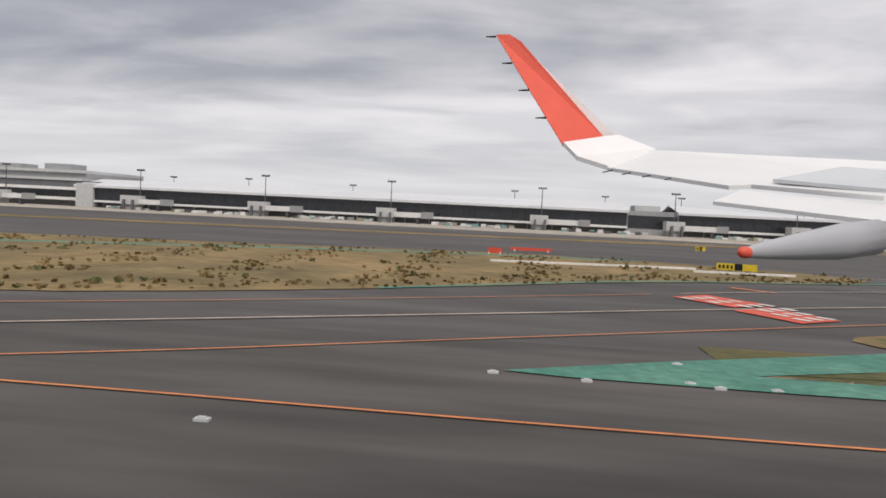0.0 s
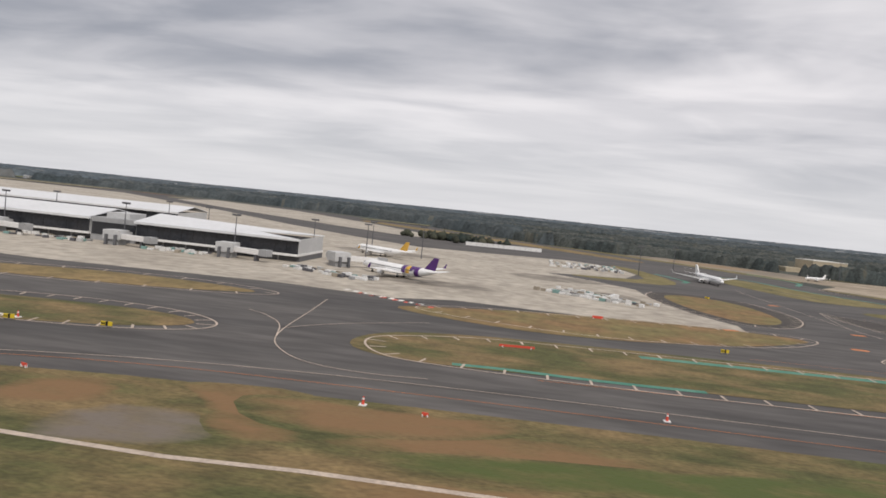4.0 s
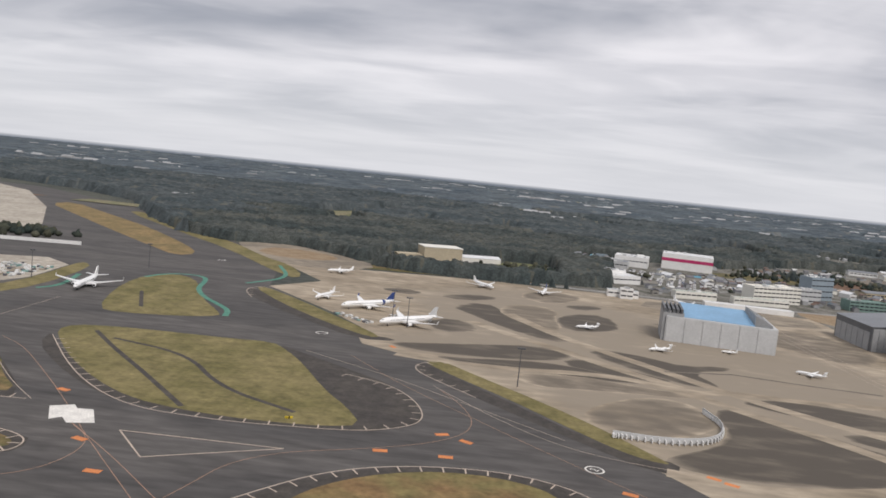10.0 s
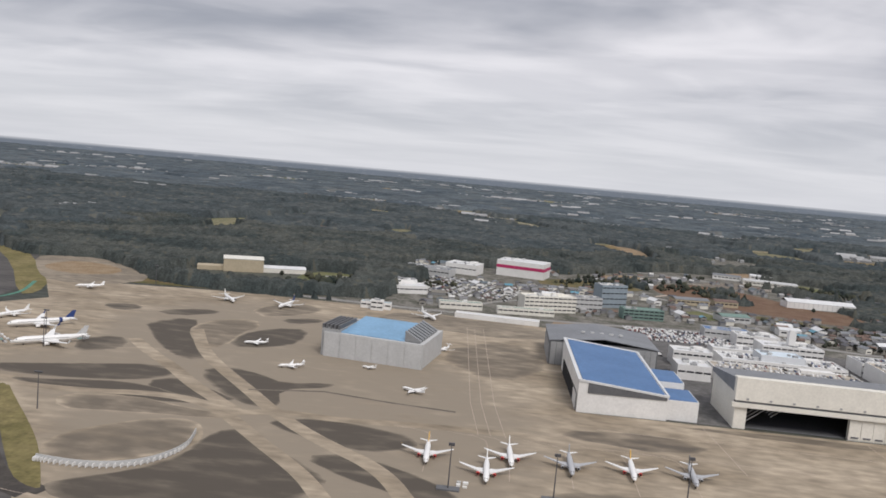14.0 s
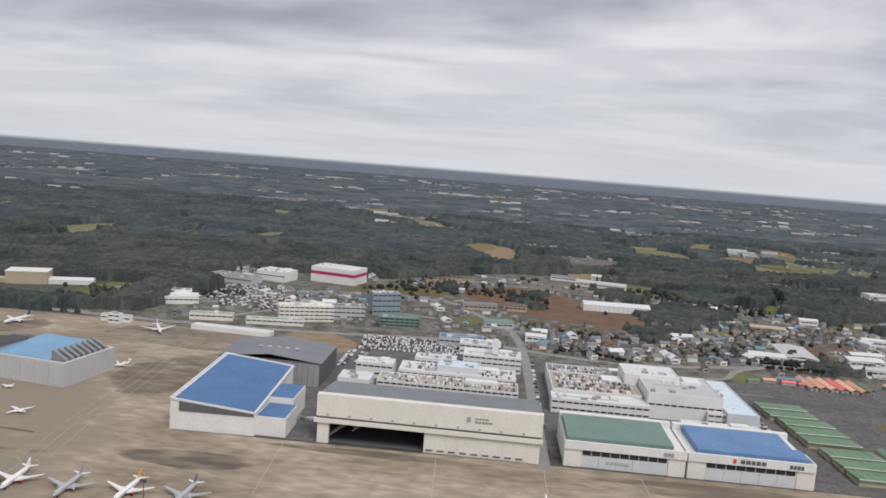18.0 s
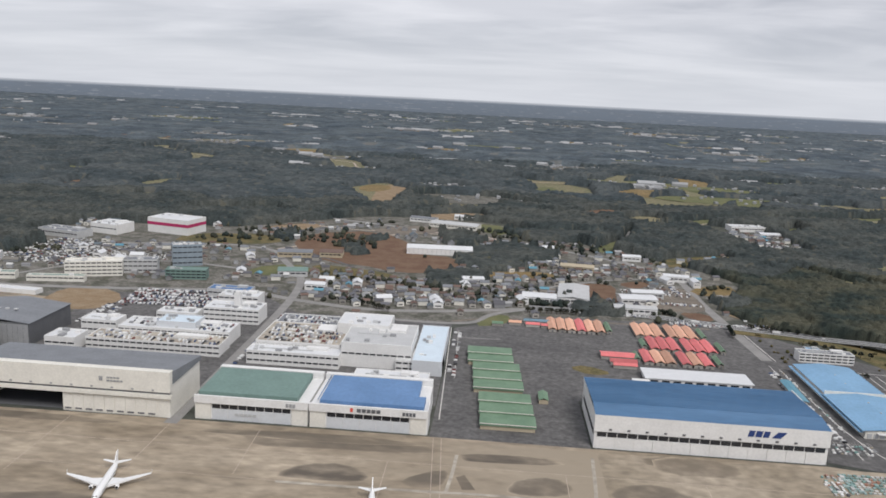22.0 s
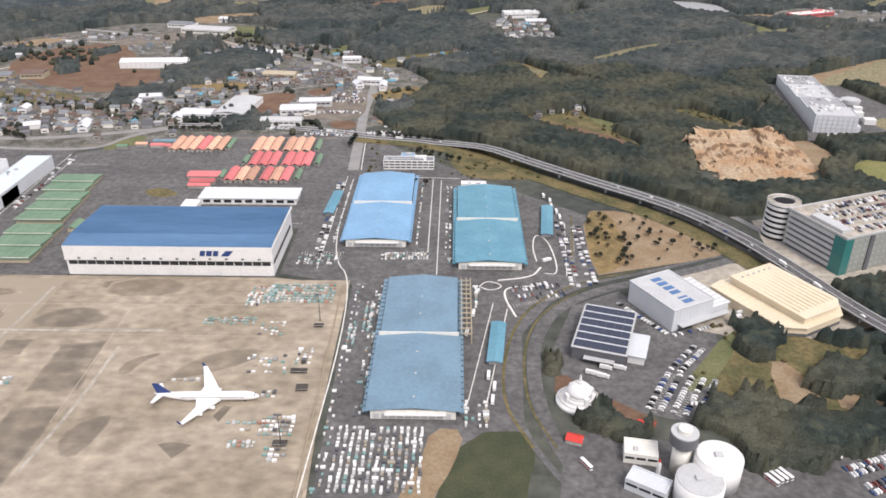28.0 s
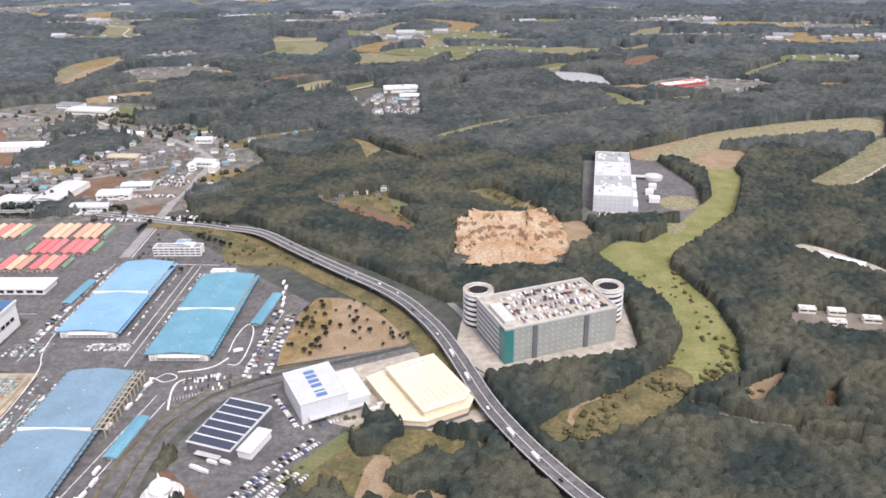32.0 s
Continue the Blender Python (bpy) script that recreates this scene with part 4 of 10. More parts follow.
for pts, count, shut in rims:
    loop = rounded(pts, 3) if shut else eased(pts, 3)
    ribbon_into(bm_rim, loop, 0.7, 0.54 * LAYER, shut)
    total = [0.0]
    for a, b in zip(loop, loop[1:] + (loop[:1] if shut else [])):
        total.append(total[-1] + math.hypot(b[0] - a[0], b[1] - a[1]))
    cx, cy = sum(p[0] for p in loop) / len(loop), sum(p[1] for p in loop) / len(loop)
    for k in range(count):
        d = total[-1] * k / count
        j = max(i for i in range(len(total) - 1) if total[i] <= d)
        a, b = loop[j], loop[(j + 1) % len(loop)]
        f = (d - total[j]) / max(total[j + 1] - total[j], 1e-6)
        x, y = a[0] + (b[0] - a[0]) * f, a[1] + (b[1] - a[1]) * f
        dx, dy = b[0] - a[0], b[1] - a[1]
        q = math.hypot(dx, dy) or 1
        nx, ny = -dy / q, dx / q
        if (cx - x) * nx + (cy - y) * ny < 0:
            nx, ny = -nx, -ny
        ribbon_into(bm_bar, [(x, y), (x + nx * 6.0, y + ny * 6.0)], 0.75, 0.56 * LAYER)
tagged(part("shoulder_line", bm_rim, "line_pale"), "pale outlines round the grass islands", "marking", "", "structure")
tagged(part("shoulder_bars", bm_bar, "line_pale"), "short white bars along the island rims", "marking", "", "stuff")
# green borders
for pts, w in (([(-70, 26), (-35, 60), (0, 74), (12, 84)], 1.2), ([(276, 186), (292, 188), (316, 187), (348, 190)], 3.4), ([(336, 237), (369, 240), (420, 246), (470, 246), (484, 234)], 5.0), ([(422, 745), (436, 700), (440, 672), (432, 655)], 5.0), ([(556, 232), (576, 246), (598, 250), (619, 247)], 4.0),
               ([(478, 770), (485, 800), (503, 816), (525, 811), (536, 788), (545, 740), (566, 700), (593, 670), (608, 650), (613, 626)], 5.0), ([(566, 960), (604, 868), (575, 800)], 5.0), ([(-160, 60), (-80, 104), (-30, 112)], 4.0)):
    ribbon("green_border", eased(pts), w, 0.47, "line_green", "green painted border of a closed area", "marking")
sheet("green_border", [(-55.5, -14.3), (-45, -8), (-28, 1), (-12, 12), (-20, -1), (-32, -7), (-41, -11.2), (-34, -11.6), (-24, -12), (-26, -15.4), (-40, -15.4), (-52, -15)], 0.46, "line_green", "green painted wedge on the asphalt", "marking")
sheet("green_border", [(440, 243), (469, 247), (481, 237), (489, 221), (478, 221), (466, 229), (461, 226), (464, 237)], 0.46, "line_green", "green painted closed area", "marking")
# mandatory markings
bm = B()
for x, y in ((-34.4, 36), (-32.2, 33.6), (-29.6, 31), (-28.4, 27.6), (-28, 24.2), (-27, 21.2)):
    for j in range(3):
        ribbon_into(bm, [(x + 1.5 * j - 1.6, y + 1.2 * j - 1.6), (x + 1.5 * j - 0.5, y + 1.2 * j - 3.3)], 0.85, 0.8 * LAYER)
tagged(part("runway_marking", bm, "line_white"), "white bars on the red holding marking", "marking", "", "structure")
sheet("runway_marking", [(-37, 35), (-32, 40), (-27, 32), (-32, 27)], 0.52, "line_red", "red holding position marking on the asphalt", "marking")
sheet("runway_marking", [(-33, 24), (-28, 29), (-24, 20), (-29, 16)], 0.52, "line_red", "red holding position marking on the asphalt", "marking")
for x, y, a in ((394, 346, 20), (445, 327, 0), (469, 388, 10), (466, 519, 20), (583, 359, -20), (605, 396, -20), (649, 332, -20), (605, 279, 0), (596, 278, 0), (672, 300, 0), (783, 363, 10), (811, 397, 20), (824, 390, -30), (815, 365, 5), (901, 346, -20), (948, 380, -30), (955, 374, -30), (760, 585, -50)):
    bm = turned(box(B(), x - 3.6, x + 3.6, y - 1.8, y + 1.8, 0.0, 0.11), a, x, y)
    tagged(part("painted_sign", bm, "line_orange"), "orange painted sign on the taxiway", "marking", "", "structure")
sheet("painted_sign", [(-26.0, 53.0), (-25.0, 54.0), (-21.0, 49.0), (-21.0, 48.0)], 0.54, "line_orange", "orange painted sign on the taxiway", "marking")
sheet("white_patch", [(613, 369), (623, 351), (627, 356), (633, 349), (645, 353), (635, 371), (627, 370), (623, 375)], 0.52, "line_white", "large white painted patch on the asphalt", "marking")
for pts in ([(660, 348), (739, 350)], [(739, 350), (683, 320)], [(683, 320), (660, 348)]):
    ribbon("taxi_line", pts, 0.8, 0.5, "line_pale", "pale outline of a closed wedge")
for cx, cy in ((888, 372), (700, 605), (495, 950)):
    ring = [(cx + 4.5 * math.cos(k * math.tau / 24), cy + 4.5 * math.sin(k * math.tau / 24)) for k in range(24)]
    ribbon("spot_marking", ring, 0.9, 0.56, "line_white", "white ring of a taxiway spot", "marking", True)
num = bpy.data.curves.new("spot_number", "FONT")
num.body, num.size, num.align_x, num.align_y = "2", 6 * S, "CENTER", "CENTER"
num.materials.append(M["line_white"])
ob = tagged(new("spot_number", num), "white number two in the taxiway ring", "marking", "", "structure")
ob.matrix_basis = pose(888 * S, 372 * S, 0.56 * LAYER * S, 0, 0, 60)
for cx, cy, mat in ((464, 208, "line_orange"), (526, 236, "line_pale")):
    for s in (-1, 1):
        ribbon("crossed_marking", [(cx - 8, cy - 7 * s), (cx + 8, cy + 7 * s)], 1.4, 0.5 + 0.01 * s, mat, "painted cross of a closed taxiway")
for k in range(6):
    ribbon("ladder_marking", [(39 + 3.4 * k, 94 - 4.6 * k), (42 + 3.4 * k, 96 - 4.6 * k)], 0.34, 0.55, "line_orange", "rung of an orange ladder marking")
for off in (0, 3.4):
    ribbon("ladder_marking", [(39 + off, 94 + off * 0.6), (57 + off, 70 + off * 0.6)], 0.4, 0.55, "line_orange", "rail of an orange ladder marking")
for x, y in ((-56, -15), (-51, -15.6), (-45.4, -14.6), (-44, -15.3), (-41, -15), (-45, -9), (-67, -28)):
    bm = box(box(B(), x - 0.3, x + 0.3, y - 0.2, y + 0.2, 0.0, 0.14), x - 0.16, x + 0.16, y - 0.1, y + 0.1, 0.14, 0.2)
    tagged(part("taxiway_light", bm, "grey_light"), "flush pale taxiway light fitting on the asphalt", "light fitting", "taxiway lights")


def rows_of_bars(x0, y0, x1, y1, count, w, l, mat, name, label):
    bm = B()
    for k in range(count):
        f = (k + 0.5) / count
        x, y = x0 + (x1 - x0) * f, y0 + (y1 - y0) * f
        ribbon_into(bm, [(x, y), (x + w * 0.2, y + l)], w, 0.58 * LAYER)
    tagged(part(name, bm, mat), label, "marking", "", "stuff")


rows_of_bars(208, 332, 252, 305, 9, 2.4, 5, "line_white", "apron_marks", "row of white and red boxes painted at the apron edge")
rows_of_bars(216, 326, 258, 300, 7, 2.4, 4, "line_red", "apron_marks", "row of red boxes painted at the apron edge")

# ---- reeds: standing tufts in the dry field by the runway ----
rng = np.random.default_rng(5)


def tufts(name, label, mat, count, x0, x1, y0, y1, where, low, high, wide):
    vs, fs = [], []
    for k in range(count):
        x, y = rng.uniform(x0, x1), rng.uniform(y0, y1)
        if not where(x, y):
            continue
        hgt, r = rng.uniform(low, high), rng.uniform(0.5, 1.0) * wide
        for j in range(3):
            q, n0 = rng.uniform(0, 6.28), len(vs)
            dx, dy = r * math.cos(q), r * math.sin(q)
            lx, ly = rng.normal(0, 0.4) * wide, rng.normal(0, 0.4) * wide
            vs += [(x - dx, y - dy, 0.05), (x + dx, y + dy, 0.05), (x + dx * 0.7 + lx, y + dy * 0.7 + ly, 0.05 + hgt * 0.8), (x + lx, y + ly, 0.05 + hgt), (x - dx * 0.7 + lx, y - dy * 0.7 + ly, 0.05 + hgt * 0.75)]
            fs.append((n0, n0 + 1, n0 + 2, n0 + 3, n0 + 4))
    quad_mesh(name, vs, fs, mat, label, "reeds" if "reed" in name else "tufts")


def in_bed(x, y):
    top = np.interp(x, [52, 57, 70, 86, 99, 123, 151, 165, 168], [12, 36, 44, 38, 34, 35, 31, 18, 4])
    return 52 < x < 168 and y < top + 2 * math.sin(x * 0.9) and y > (12 - x * 0.2 if x < 60 else 0)


tufts("dry_reeds", "standing dry tan reeds in a dense bed", "reed_tuft", 30000, 52, 168, 0, 46, in_bed, 0.22, 0.6, 0.24)
def on_island(x, y):
    top, low = np.interp(x, [-330, -163, -111, -66, -40, -8, 9], [40, 92, 100, 116, 116, 106, 90]), np.interp(x, [-330, -99, -69, -35, -2, 9], [-70, 5, 26, 58, 72, 88])
    return low + 1 < y < top - 1 and (y < low + 10 or math.sin(x * 0.33 + math.sin(y * 0.4)) > 0.5)


tufts("island_tufts", "dry clumps of grass on the taxiway island", "grass_tan", 9000, -220, 8, -40, 116, on_island, 0.15, 0.5, 0.4)
tufts("island_bushes", "small green bushes at the island's edge", "turf", 1500, -220, 8, -40, 116, lambda x, y: on_island(x, y) and math.sin(x * 0.5 + 2 * math.sin(y * 0.23)) > 0.4, 0.3, 0.8, 0.6)

# ---- terminal ----


def terminal_pier(x0, x1, y, deep, label, taper=0.0):
    t = thing("terminal_pier", label, "terminal", x0, y)
    w = x1 - x0
    # shade under the overhang is put into the dark grey of this block
    part("ground_floor", box(B(), 0, w, 5, deep, 0, 4.2), "grey_dark", t, "open ground floor, its shade painted dark grey")
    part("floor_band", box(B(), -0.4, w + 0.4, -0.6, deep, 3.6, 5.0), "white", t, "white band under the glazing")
    # solid core, coloured black to stand for the unlit rooms
    part("core_wall", box(B(), 0.5, w - 0.5, 1.2, deep - 1, 5.0, 13.2), "dark", t, "core behind the glazing, painted black for the unlit interior")
    n = max(2, round(w / 8))
    for k in range(n):
        part("glass_pane", box(B(), k * w / n + 0.12, (k + 1) * w / n - 0.12, 0.5, 0.75, 5.0, 13.4), "glass_dark", t)
        if k % 2 == 0:
            part("column", box(B(), k * w / n + 1, k * w / n + 1.8, 4.2, 5.0, 0, 3.6), "grey", t)
    part("eave_board", box(B(), -0.8, w + 0.8, -1.8, 1.6, 13.4, 14.4), "roof_white", t)
    bm = B()
    v = [bm.verts.new(p) for p in ((-0.8, -1.8, 14.4), (w + 0.8, -1.8, 14.4), (w + 0.8 - taper, 34, 19.5 - taper * 0.12), (-0.8, 34, 19.5), (-0.8, deep, 15), (w + 0.8, deep, 15))]
    u = [bm.verts.new((p.co.x, p.co.y, p.co.z + 0.5)) for p in v]
    bm.faces.new((u[0], u[1], u[2], u[3]))
    bm.faces.new((u[3], u[2], u[5], u[4]))
    bm.faces.new((v[3], v[2], v[1], v[0]))
    bm.faces.new((v[4], v[5], v[2], v[3]))
    for a, b in ((0, 1), (1, 2), (2, 5), (5, 4), (4, 3), (3, 0)):
        bm.faces.new((v[a], v[b], u[b], u[a]))
    part("roof", bm, "roof_white", t, "long white sloping metal roof")
    for s in (0.0, w - 0.4):
        part("end_wall", prism(B(), [(s, 1), (s + 0.4, 1), (s + 0.4, deep - 1), (s, deep - 1)], 5, [14.3, 14.3, 15, 15]), "grey_light", t)
    return t


terminal_pier(-355, 12, 444, 66, "long glazed airport terminal pier with a white roof")
terminal_pier(44, 152, 444, 60, "short glazed terminal pier tapering at its end", 40)
terminal_pier(-420, -20, 640, 66, "second glazed terminal pier behind, white roof")
terminal_pier(-900, -470, 800, 66, "far glazed terminal pier with a white roof")
link = thing("link_building", "grey link block between two terminal piers", "building", 12, 446)
part("body", box(B(), 0.3, 31.7, 0, 50, 0, 15), "grey", link)
part("glazing", box(B(), 1, 31, -0.3, 0, 4, 12), "glass_dark", link)
part("roof_plant", box(B(), 6, 22, 8, 30, 15, 18.5), "grey_light", link)

main = thing("terminal_building", "broad tiered terminal building, grey and white decks", "terminal", -720, 452)
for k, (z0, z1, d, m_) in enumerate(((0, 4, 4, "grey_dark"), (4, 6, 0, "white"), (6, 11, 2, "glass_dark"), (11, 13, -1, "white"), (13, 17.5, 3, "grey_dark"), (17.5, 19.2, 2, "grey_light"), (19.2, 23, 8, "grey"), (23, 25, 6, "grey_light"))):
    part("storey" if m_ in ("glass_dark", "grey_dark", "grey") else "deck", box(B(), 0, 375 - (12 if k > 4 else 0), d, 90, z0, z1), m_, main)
part("stair_tower", box(B(), 366, 378, -10, 6, 0, 16), "grey_light", main)
for k in range(9):
    part("roof_plant", box(B(), 20 + 38 * k, 40 + 38 * k, 20, 40, 25, 27.5 + k % 3), "grey", main)


def gate_pier(x, y):
    t = thing("gate_tower", "grey boarding gate tower with a jet bridge", "jet bridge", x, y, group="gate towers")
    part("tower", box(B(), -7, 4, -6, 6, 3.4, 9.2), "grey_light", t)
    part("tower_base", box(B(), -6, 3, -5, 5, 0, 3.4), "grey", t)
    part("link", box(B(), -3, 1, 6, 16, 4.2, 7.4), "grey_light", t)
    part("jet_bridge", turned(box(B(), 4, 26, -2.0, 2.0, 4.0, 7.0), -18), "white", t, "white jet bridge tunnel")
    part("bridge_head", turned(box(B(), 24, 30, -2.8, 2.8, 3.6, 7.6), -18), "grey", t)
    part("bridge_leg", turned(box(B(), 20, 21.6, -1.6, 1.6, 0, 4), -18), "steel_dark", t)
    for s in (-4.5, 1.5):
        part("stair", box(B(), s, s + 1.2, -8.4, -6, 0, 6.5), "grey_dark", t)
    return t


def flood_mast(x, y, hgt=26.0):
    t = thing("light_mast", "tall grey floodlight mast with a crossbar", "light mast", x, y, group="floodlight masts")
    part("pole", tube(B(), 0, 0, 0, hgt, 0.42, 0.22, 8), "steel_dark", t)
    part("crossbar", box(B(), -2.6, 2.6, -0.3, 0.3, hgt - 0.4, hgt), "steel_dark", t)
    for k in (-2.2, -0.75, 0.75, 2.2):
        part("floodlight", box(B(), k - 0.5, k + 0.5, -0.7, 0.5, hgt, hgt + 0.8), "grey_dark", t)
    return t


tower0, mast0 = gate_pier(-400, 430), flood_mast(-400, 436)
for x in (-306, -221, -138, -42, 40, 113):
    copy_thing(tower0, at(x, 430))
    copy_thing(mast0, at(x, 437))
copy_thing(tower0, at(178, 452, 0, 40))
for x, y in ((-262, 520), (-190, 560), (-60, 520), (10, 560), (60, 520), (146, 500), (180, 520), (170, 590), (210, 600), (-340, 560), (854, 510), (762, 664), (745, 695), (2178, 420), (2180, 577), (400, 700), (455, 830), (700, 1020)):
    copy_thing(mast0, at(x, y))
big_mast = thing("light_mast", "very tall floodlight mast on a fenced base", "light mast", 1146, 457)
part("pole", tube(B(), 0, 0, 0, 28, 0.45, 0.25, 8), "steel_dark", big_mast)
part("head_frame", box(B(), -1.8, 1.8, -0.6, 0.6, 27, 28.8), "steel_dark", big_mast)
part("base_block", box(B(), -7, 7, -3, 3, 0, 1.0), "grey_dark", big_mast)
copy_thing(big_mast, at(1209, 459))
copy_thing(big_mast, at(1292, 480))
copy_thing(big_mast, at(1796, 470))
copy_thing(big_mast, at(1895, 473))

# ---- hangars ----


def wall_ribs(parent, x0, x1, y, z0, z1, count, mat, name="door_leaf"):
    for k in range(count):
        a, b = x0 + (x1 - x0) * k / count, x0 + (x1 - x0) * (k + 1) / count
        part(name, box(B(), a + 0.2, b - 0.2, y - 0.35 - 0.12 * (k % 2), y, z0, z1), mat, parent)


def window_row(parent, x0, x1, y, z0, z1, count, gap=0.25, mat="glass_dark"):
    for k in range(count):
        a, b = x0 + (x1 - x0) * k / count, x0 + (x1 - x0) * (k + 1) / count
        part("window", box(B(), a + gap, b - gap, y - 0.3, y, z0, z1), mat, parent)


def sign_bars(parent, x, y, z, widths, h, mat, name="sign_mark", lean=0.0):
    """A lettered sign kept as plain bars of its size and colour."""
    for w in widths:
        bm = B()
        v = [bm.verts.new((x + a + lean * (c > 0), y - b, z + c * h)) for b in (0.0, 0.35) for a, c in ((0, 0), (w * 0.8, 0), (w * 0.8, 1), (0, 1))]
        faces_of(bm, v[4:][::-1], v[:4][::-1])
        part(name, bm, mat, parent)
        x += w


# the wide hangar with the blue roof that stands last on the apron
hg = thing("hangar", "very wide white hangar with a navy blue metal roof", "hangar", 1928, 655)
part("wall", box(B(), 0, 196, 0, 92, 0, 26.5), "white", hg)
wall_ribs(hg, 2, 194, 0, 0, 10.5, 12, "white")
window_row(hg, 2, 194, -0.1, 11, 15, 22, 0.4)
part("fascia", box(B(), -0.6, 196.6, -1.4, 0, 16, 31), "white", hg, "deep white fascia over the doors")
for k in range(12):
    part("vent", box(B(), 12 + 15.5 * k, 14.5 + 15.5 * k, -1.8, -1.4, 17.5, 19), "grey_dark", hg)
bm = B()
v = [bm.verts.new(p) for p in ((-0.6, -1.4, 31), (196.6, -1.4, 31), (196.6, 20, 34), (-0.6, 20, 34), (196.6, 93, 30), (-0.6, 93, 30))]
bm.faces.new(v[:4])
bm.faces.new((v[3], v[2], v[4], v[5]))
part("roof", bm, "roof_navy", hg, "navy blue ribbed roof")
for k in range(24):
    part("roof_rib", box(B(), -0.4, 196.4, 21 + 3 * k, 21.7 + 3 * k, 33.75 - 4 * (1 + 3 * k) / 73, 34.35 - 4 * (1 + 3 * k) / 73), "roof_navy", hg)
for s in (-0.5, 196):
    part("gable_wall", prism(B(), [(s, 0), (s + 0.5, 0), (s + 0.5, 92), (s, 92)], 26, [30.8, 30.8, 29.9, 29.9]), "white", hg)
part("roof_edge", box(B(), 196.6, 197.6, -1.4, 93, 28.5, 31.2), "white", hg)
wall_side = [part("window", box(B(), 196.1, 196.4, 4 + 9 * k, 11 + 9 * k, 11, 15), "glass_dark", hg) for k in range(9)]
wall_side = [part("window", box(B(), -0.4, -0.1, 4 + 9 * k, 11 + 9 * k, 11, 15), "glass_dark", hg) for k in range(9)]
sign_bars(hg, 128, -1.45, 21.5, (6, 6.5, 6), 5.4, "navy", lean=1.2)
sign_bars(hg, 148, -1.45, 21.5, (9,), 5.4, "navy", lean=5)
part("annex", box(B(), 76, 186, 166, 196, 0, 7), "white", hg, "low white annex behind the hangar")
part("annex_roof", box(B(), 74, 188, 165, 198, 7, 7.8), "roof_white", hg)
part("annex_link", box(B(), 60, 78, 93, 166, 0, 6), "white", hg)
for k in range(9):
    part("annex_window", box(B(), 80 + 12 * k, 88 + 12 * k, 165.6, 166, 2.4, 5.6), "glass_dark", hg)

# twin hangars with sage and blue roofs
for x, w, roof, marks in ((1577, 101, "roof_sage", 0), (1680, 103, "roof_azure", 1)):
    hg = thing("hangar", "white hangar with a %s metal roof" % ("sage green" if not marks else "bright blue"), "hangar", x, 655, group="twin hangars")
    part("wall", box(B(), 0, w, 0, 70, 0, 20), "white", hg)
    part("side_pier", box(B(), 0, 14, -0.8, 0, 0, 20), "ivory", hg)
    part("side_pier", box(B(), w - 14, w, -0.8, 0, 0, 20), "ivory", hg)
    wall_ribs(hg, 15, w - 15, 0, 0, 10, 5, "white_cool")
    window_row(hg, 15, w - 15, -0.1, 10.6, 14.6, 9, 0.35)
    part("fascia", box(B(), -0.4, w + 0.4, -2.2, 0, 15.5, 22.5), "white", hg)
    part("roof", prism(B(), [(8 if marks else 2, 3), (w - 10, 3), (w - 10, 62), (8 if marks else 2, 62)], 20, [24.5, 24.5, 25.5, 25.5]), roof, hg)
    part("parapet", box(B(), 0, w, 64, 70, 20, 25.6), "white", hg)
    for k in range(22):
        a_ = 6 + k * (w - 18) / 22
        part("roof_rib", prism(B(), [(a_, 3.2), (a_ + 0.3, 3.2), (a_ + 0.3, 61.8), (a_, 61.8)], 24.0, [24.62, 24.62, 25.6, 25.6]), roof, hg)
    if marks:
        part("side_roof", box(B(), w - 10, w - 3, 3, 26, 20, 24.4), roof, hg)
        part("side_wall_pier", box(B(), w, w + 1.2, 0, 24, 0, 22), "white", hg)
        sign_bars(hg, 36, -2.25, 17.4, (3.0,), 3.4, "sign_red")
        sign_bars(hg, 42, -2.25, 17.4, (4.4, 4.4, 4.0, 4.4, 4.4), 3.2, "grey_dark")
        sign_bars(hg, 82, -2.25, 17, (3, 3, 3, 3), 3.2, "grey_dark")
    else:
        sign_bars(hg, 82, -2.25, 17, (3, 3, 3), 3.2, "grey")
        sign_bars(hg, 36, -0.75, 5, (4, 4, 4, 4, 4), 2.2, "grey_light")

# the wide cream hangar with one door open
hg = thing("hangar", "wide cream hangar with one door standing open", "hangar", 1366, 650)
W = 190
part("wall", box(B(), 0, 10, 0, 4, 0, 30), "ivory", hg)
part("wall", box(B(), 92, W, 0.5, 4, 0, 30), "ivory", hg)
part("side_wall", box(B(), 0, 1.5, 4, 70, 0, 30), "ivory", hg)
part("side_wall", box(B(), W - 1.5, W, 4, 70, 0, 30), "ivory", hg)
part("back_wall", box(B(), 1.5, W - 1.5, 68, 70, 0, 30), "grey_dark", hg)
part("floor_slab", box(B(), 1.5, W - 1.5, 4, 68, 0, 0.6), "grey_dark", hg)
wall_ribs(hg, 92, W - 12, 0.4, 1, 17, 9, "ivory")
for k in range(9):
    part("door_window", box(B(), 94 + 9.55 * k, 100 + 9.55 * k, -0.35, -0.2, 2.2, 3.6), "grey_dark", hg)
part("door_rail", box(B(), -3, W + 2, -2.4, 0.4, 18.5, 22), "ivory", hg)
part("fascia", box(B(), -1, W + 1, -1.5, 4, 24, 43), "ivory", hg, "deep cream fascia over the doors")
# shadow under the fascia, painted as a dark grey strip
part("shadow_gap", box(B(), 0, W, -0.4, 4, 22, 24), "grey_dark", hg)
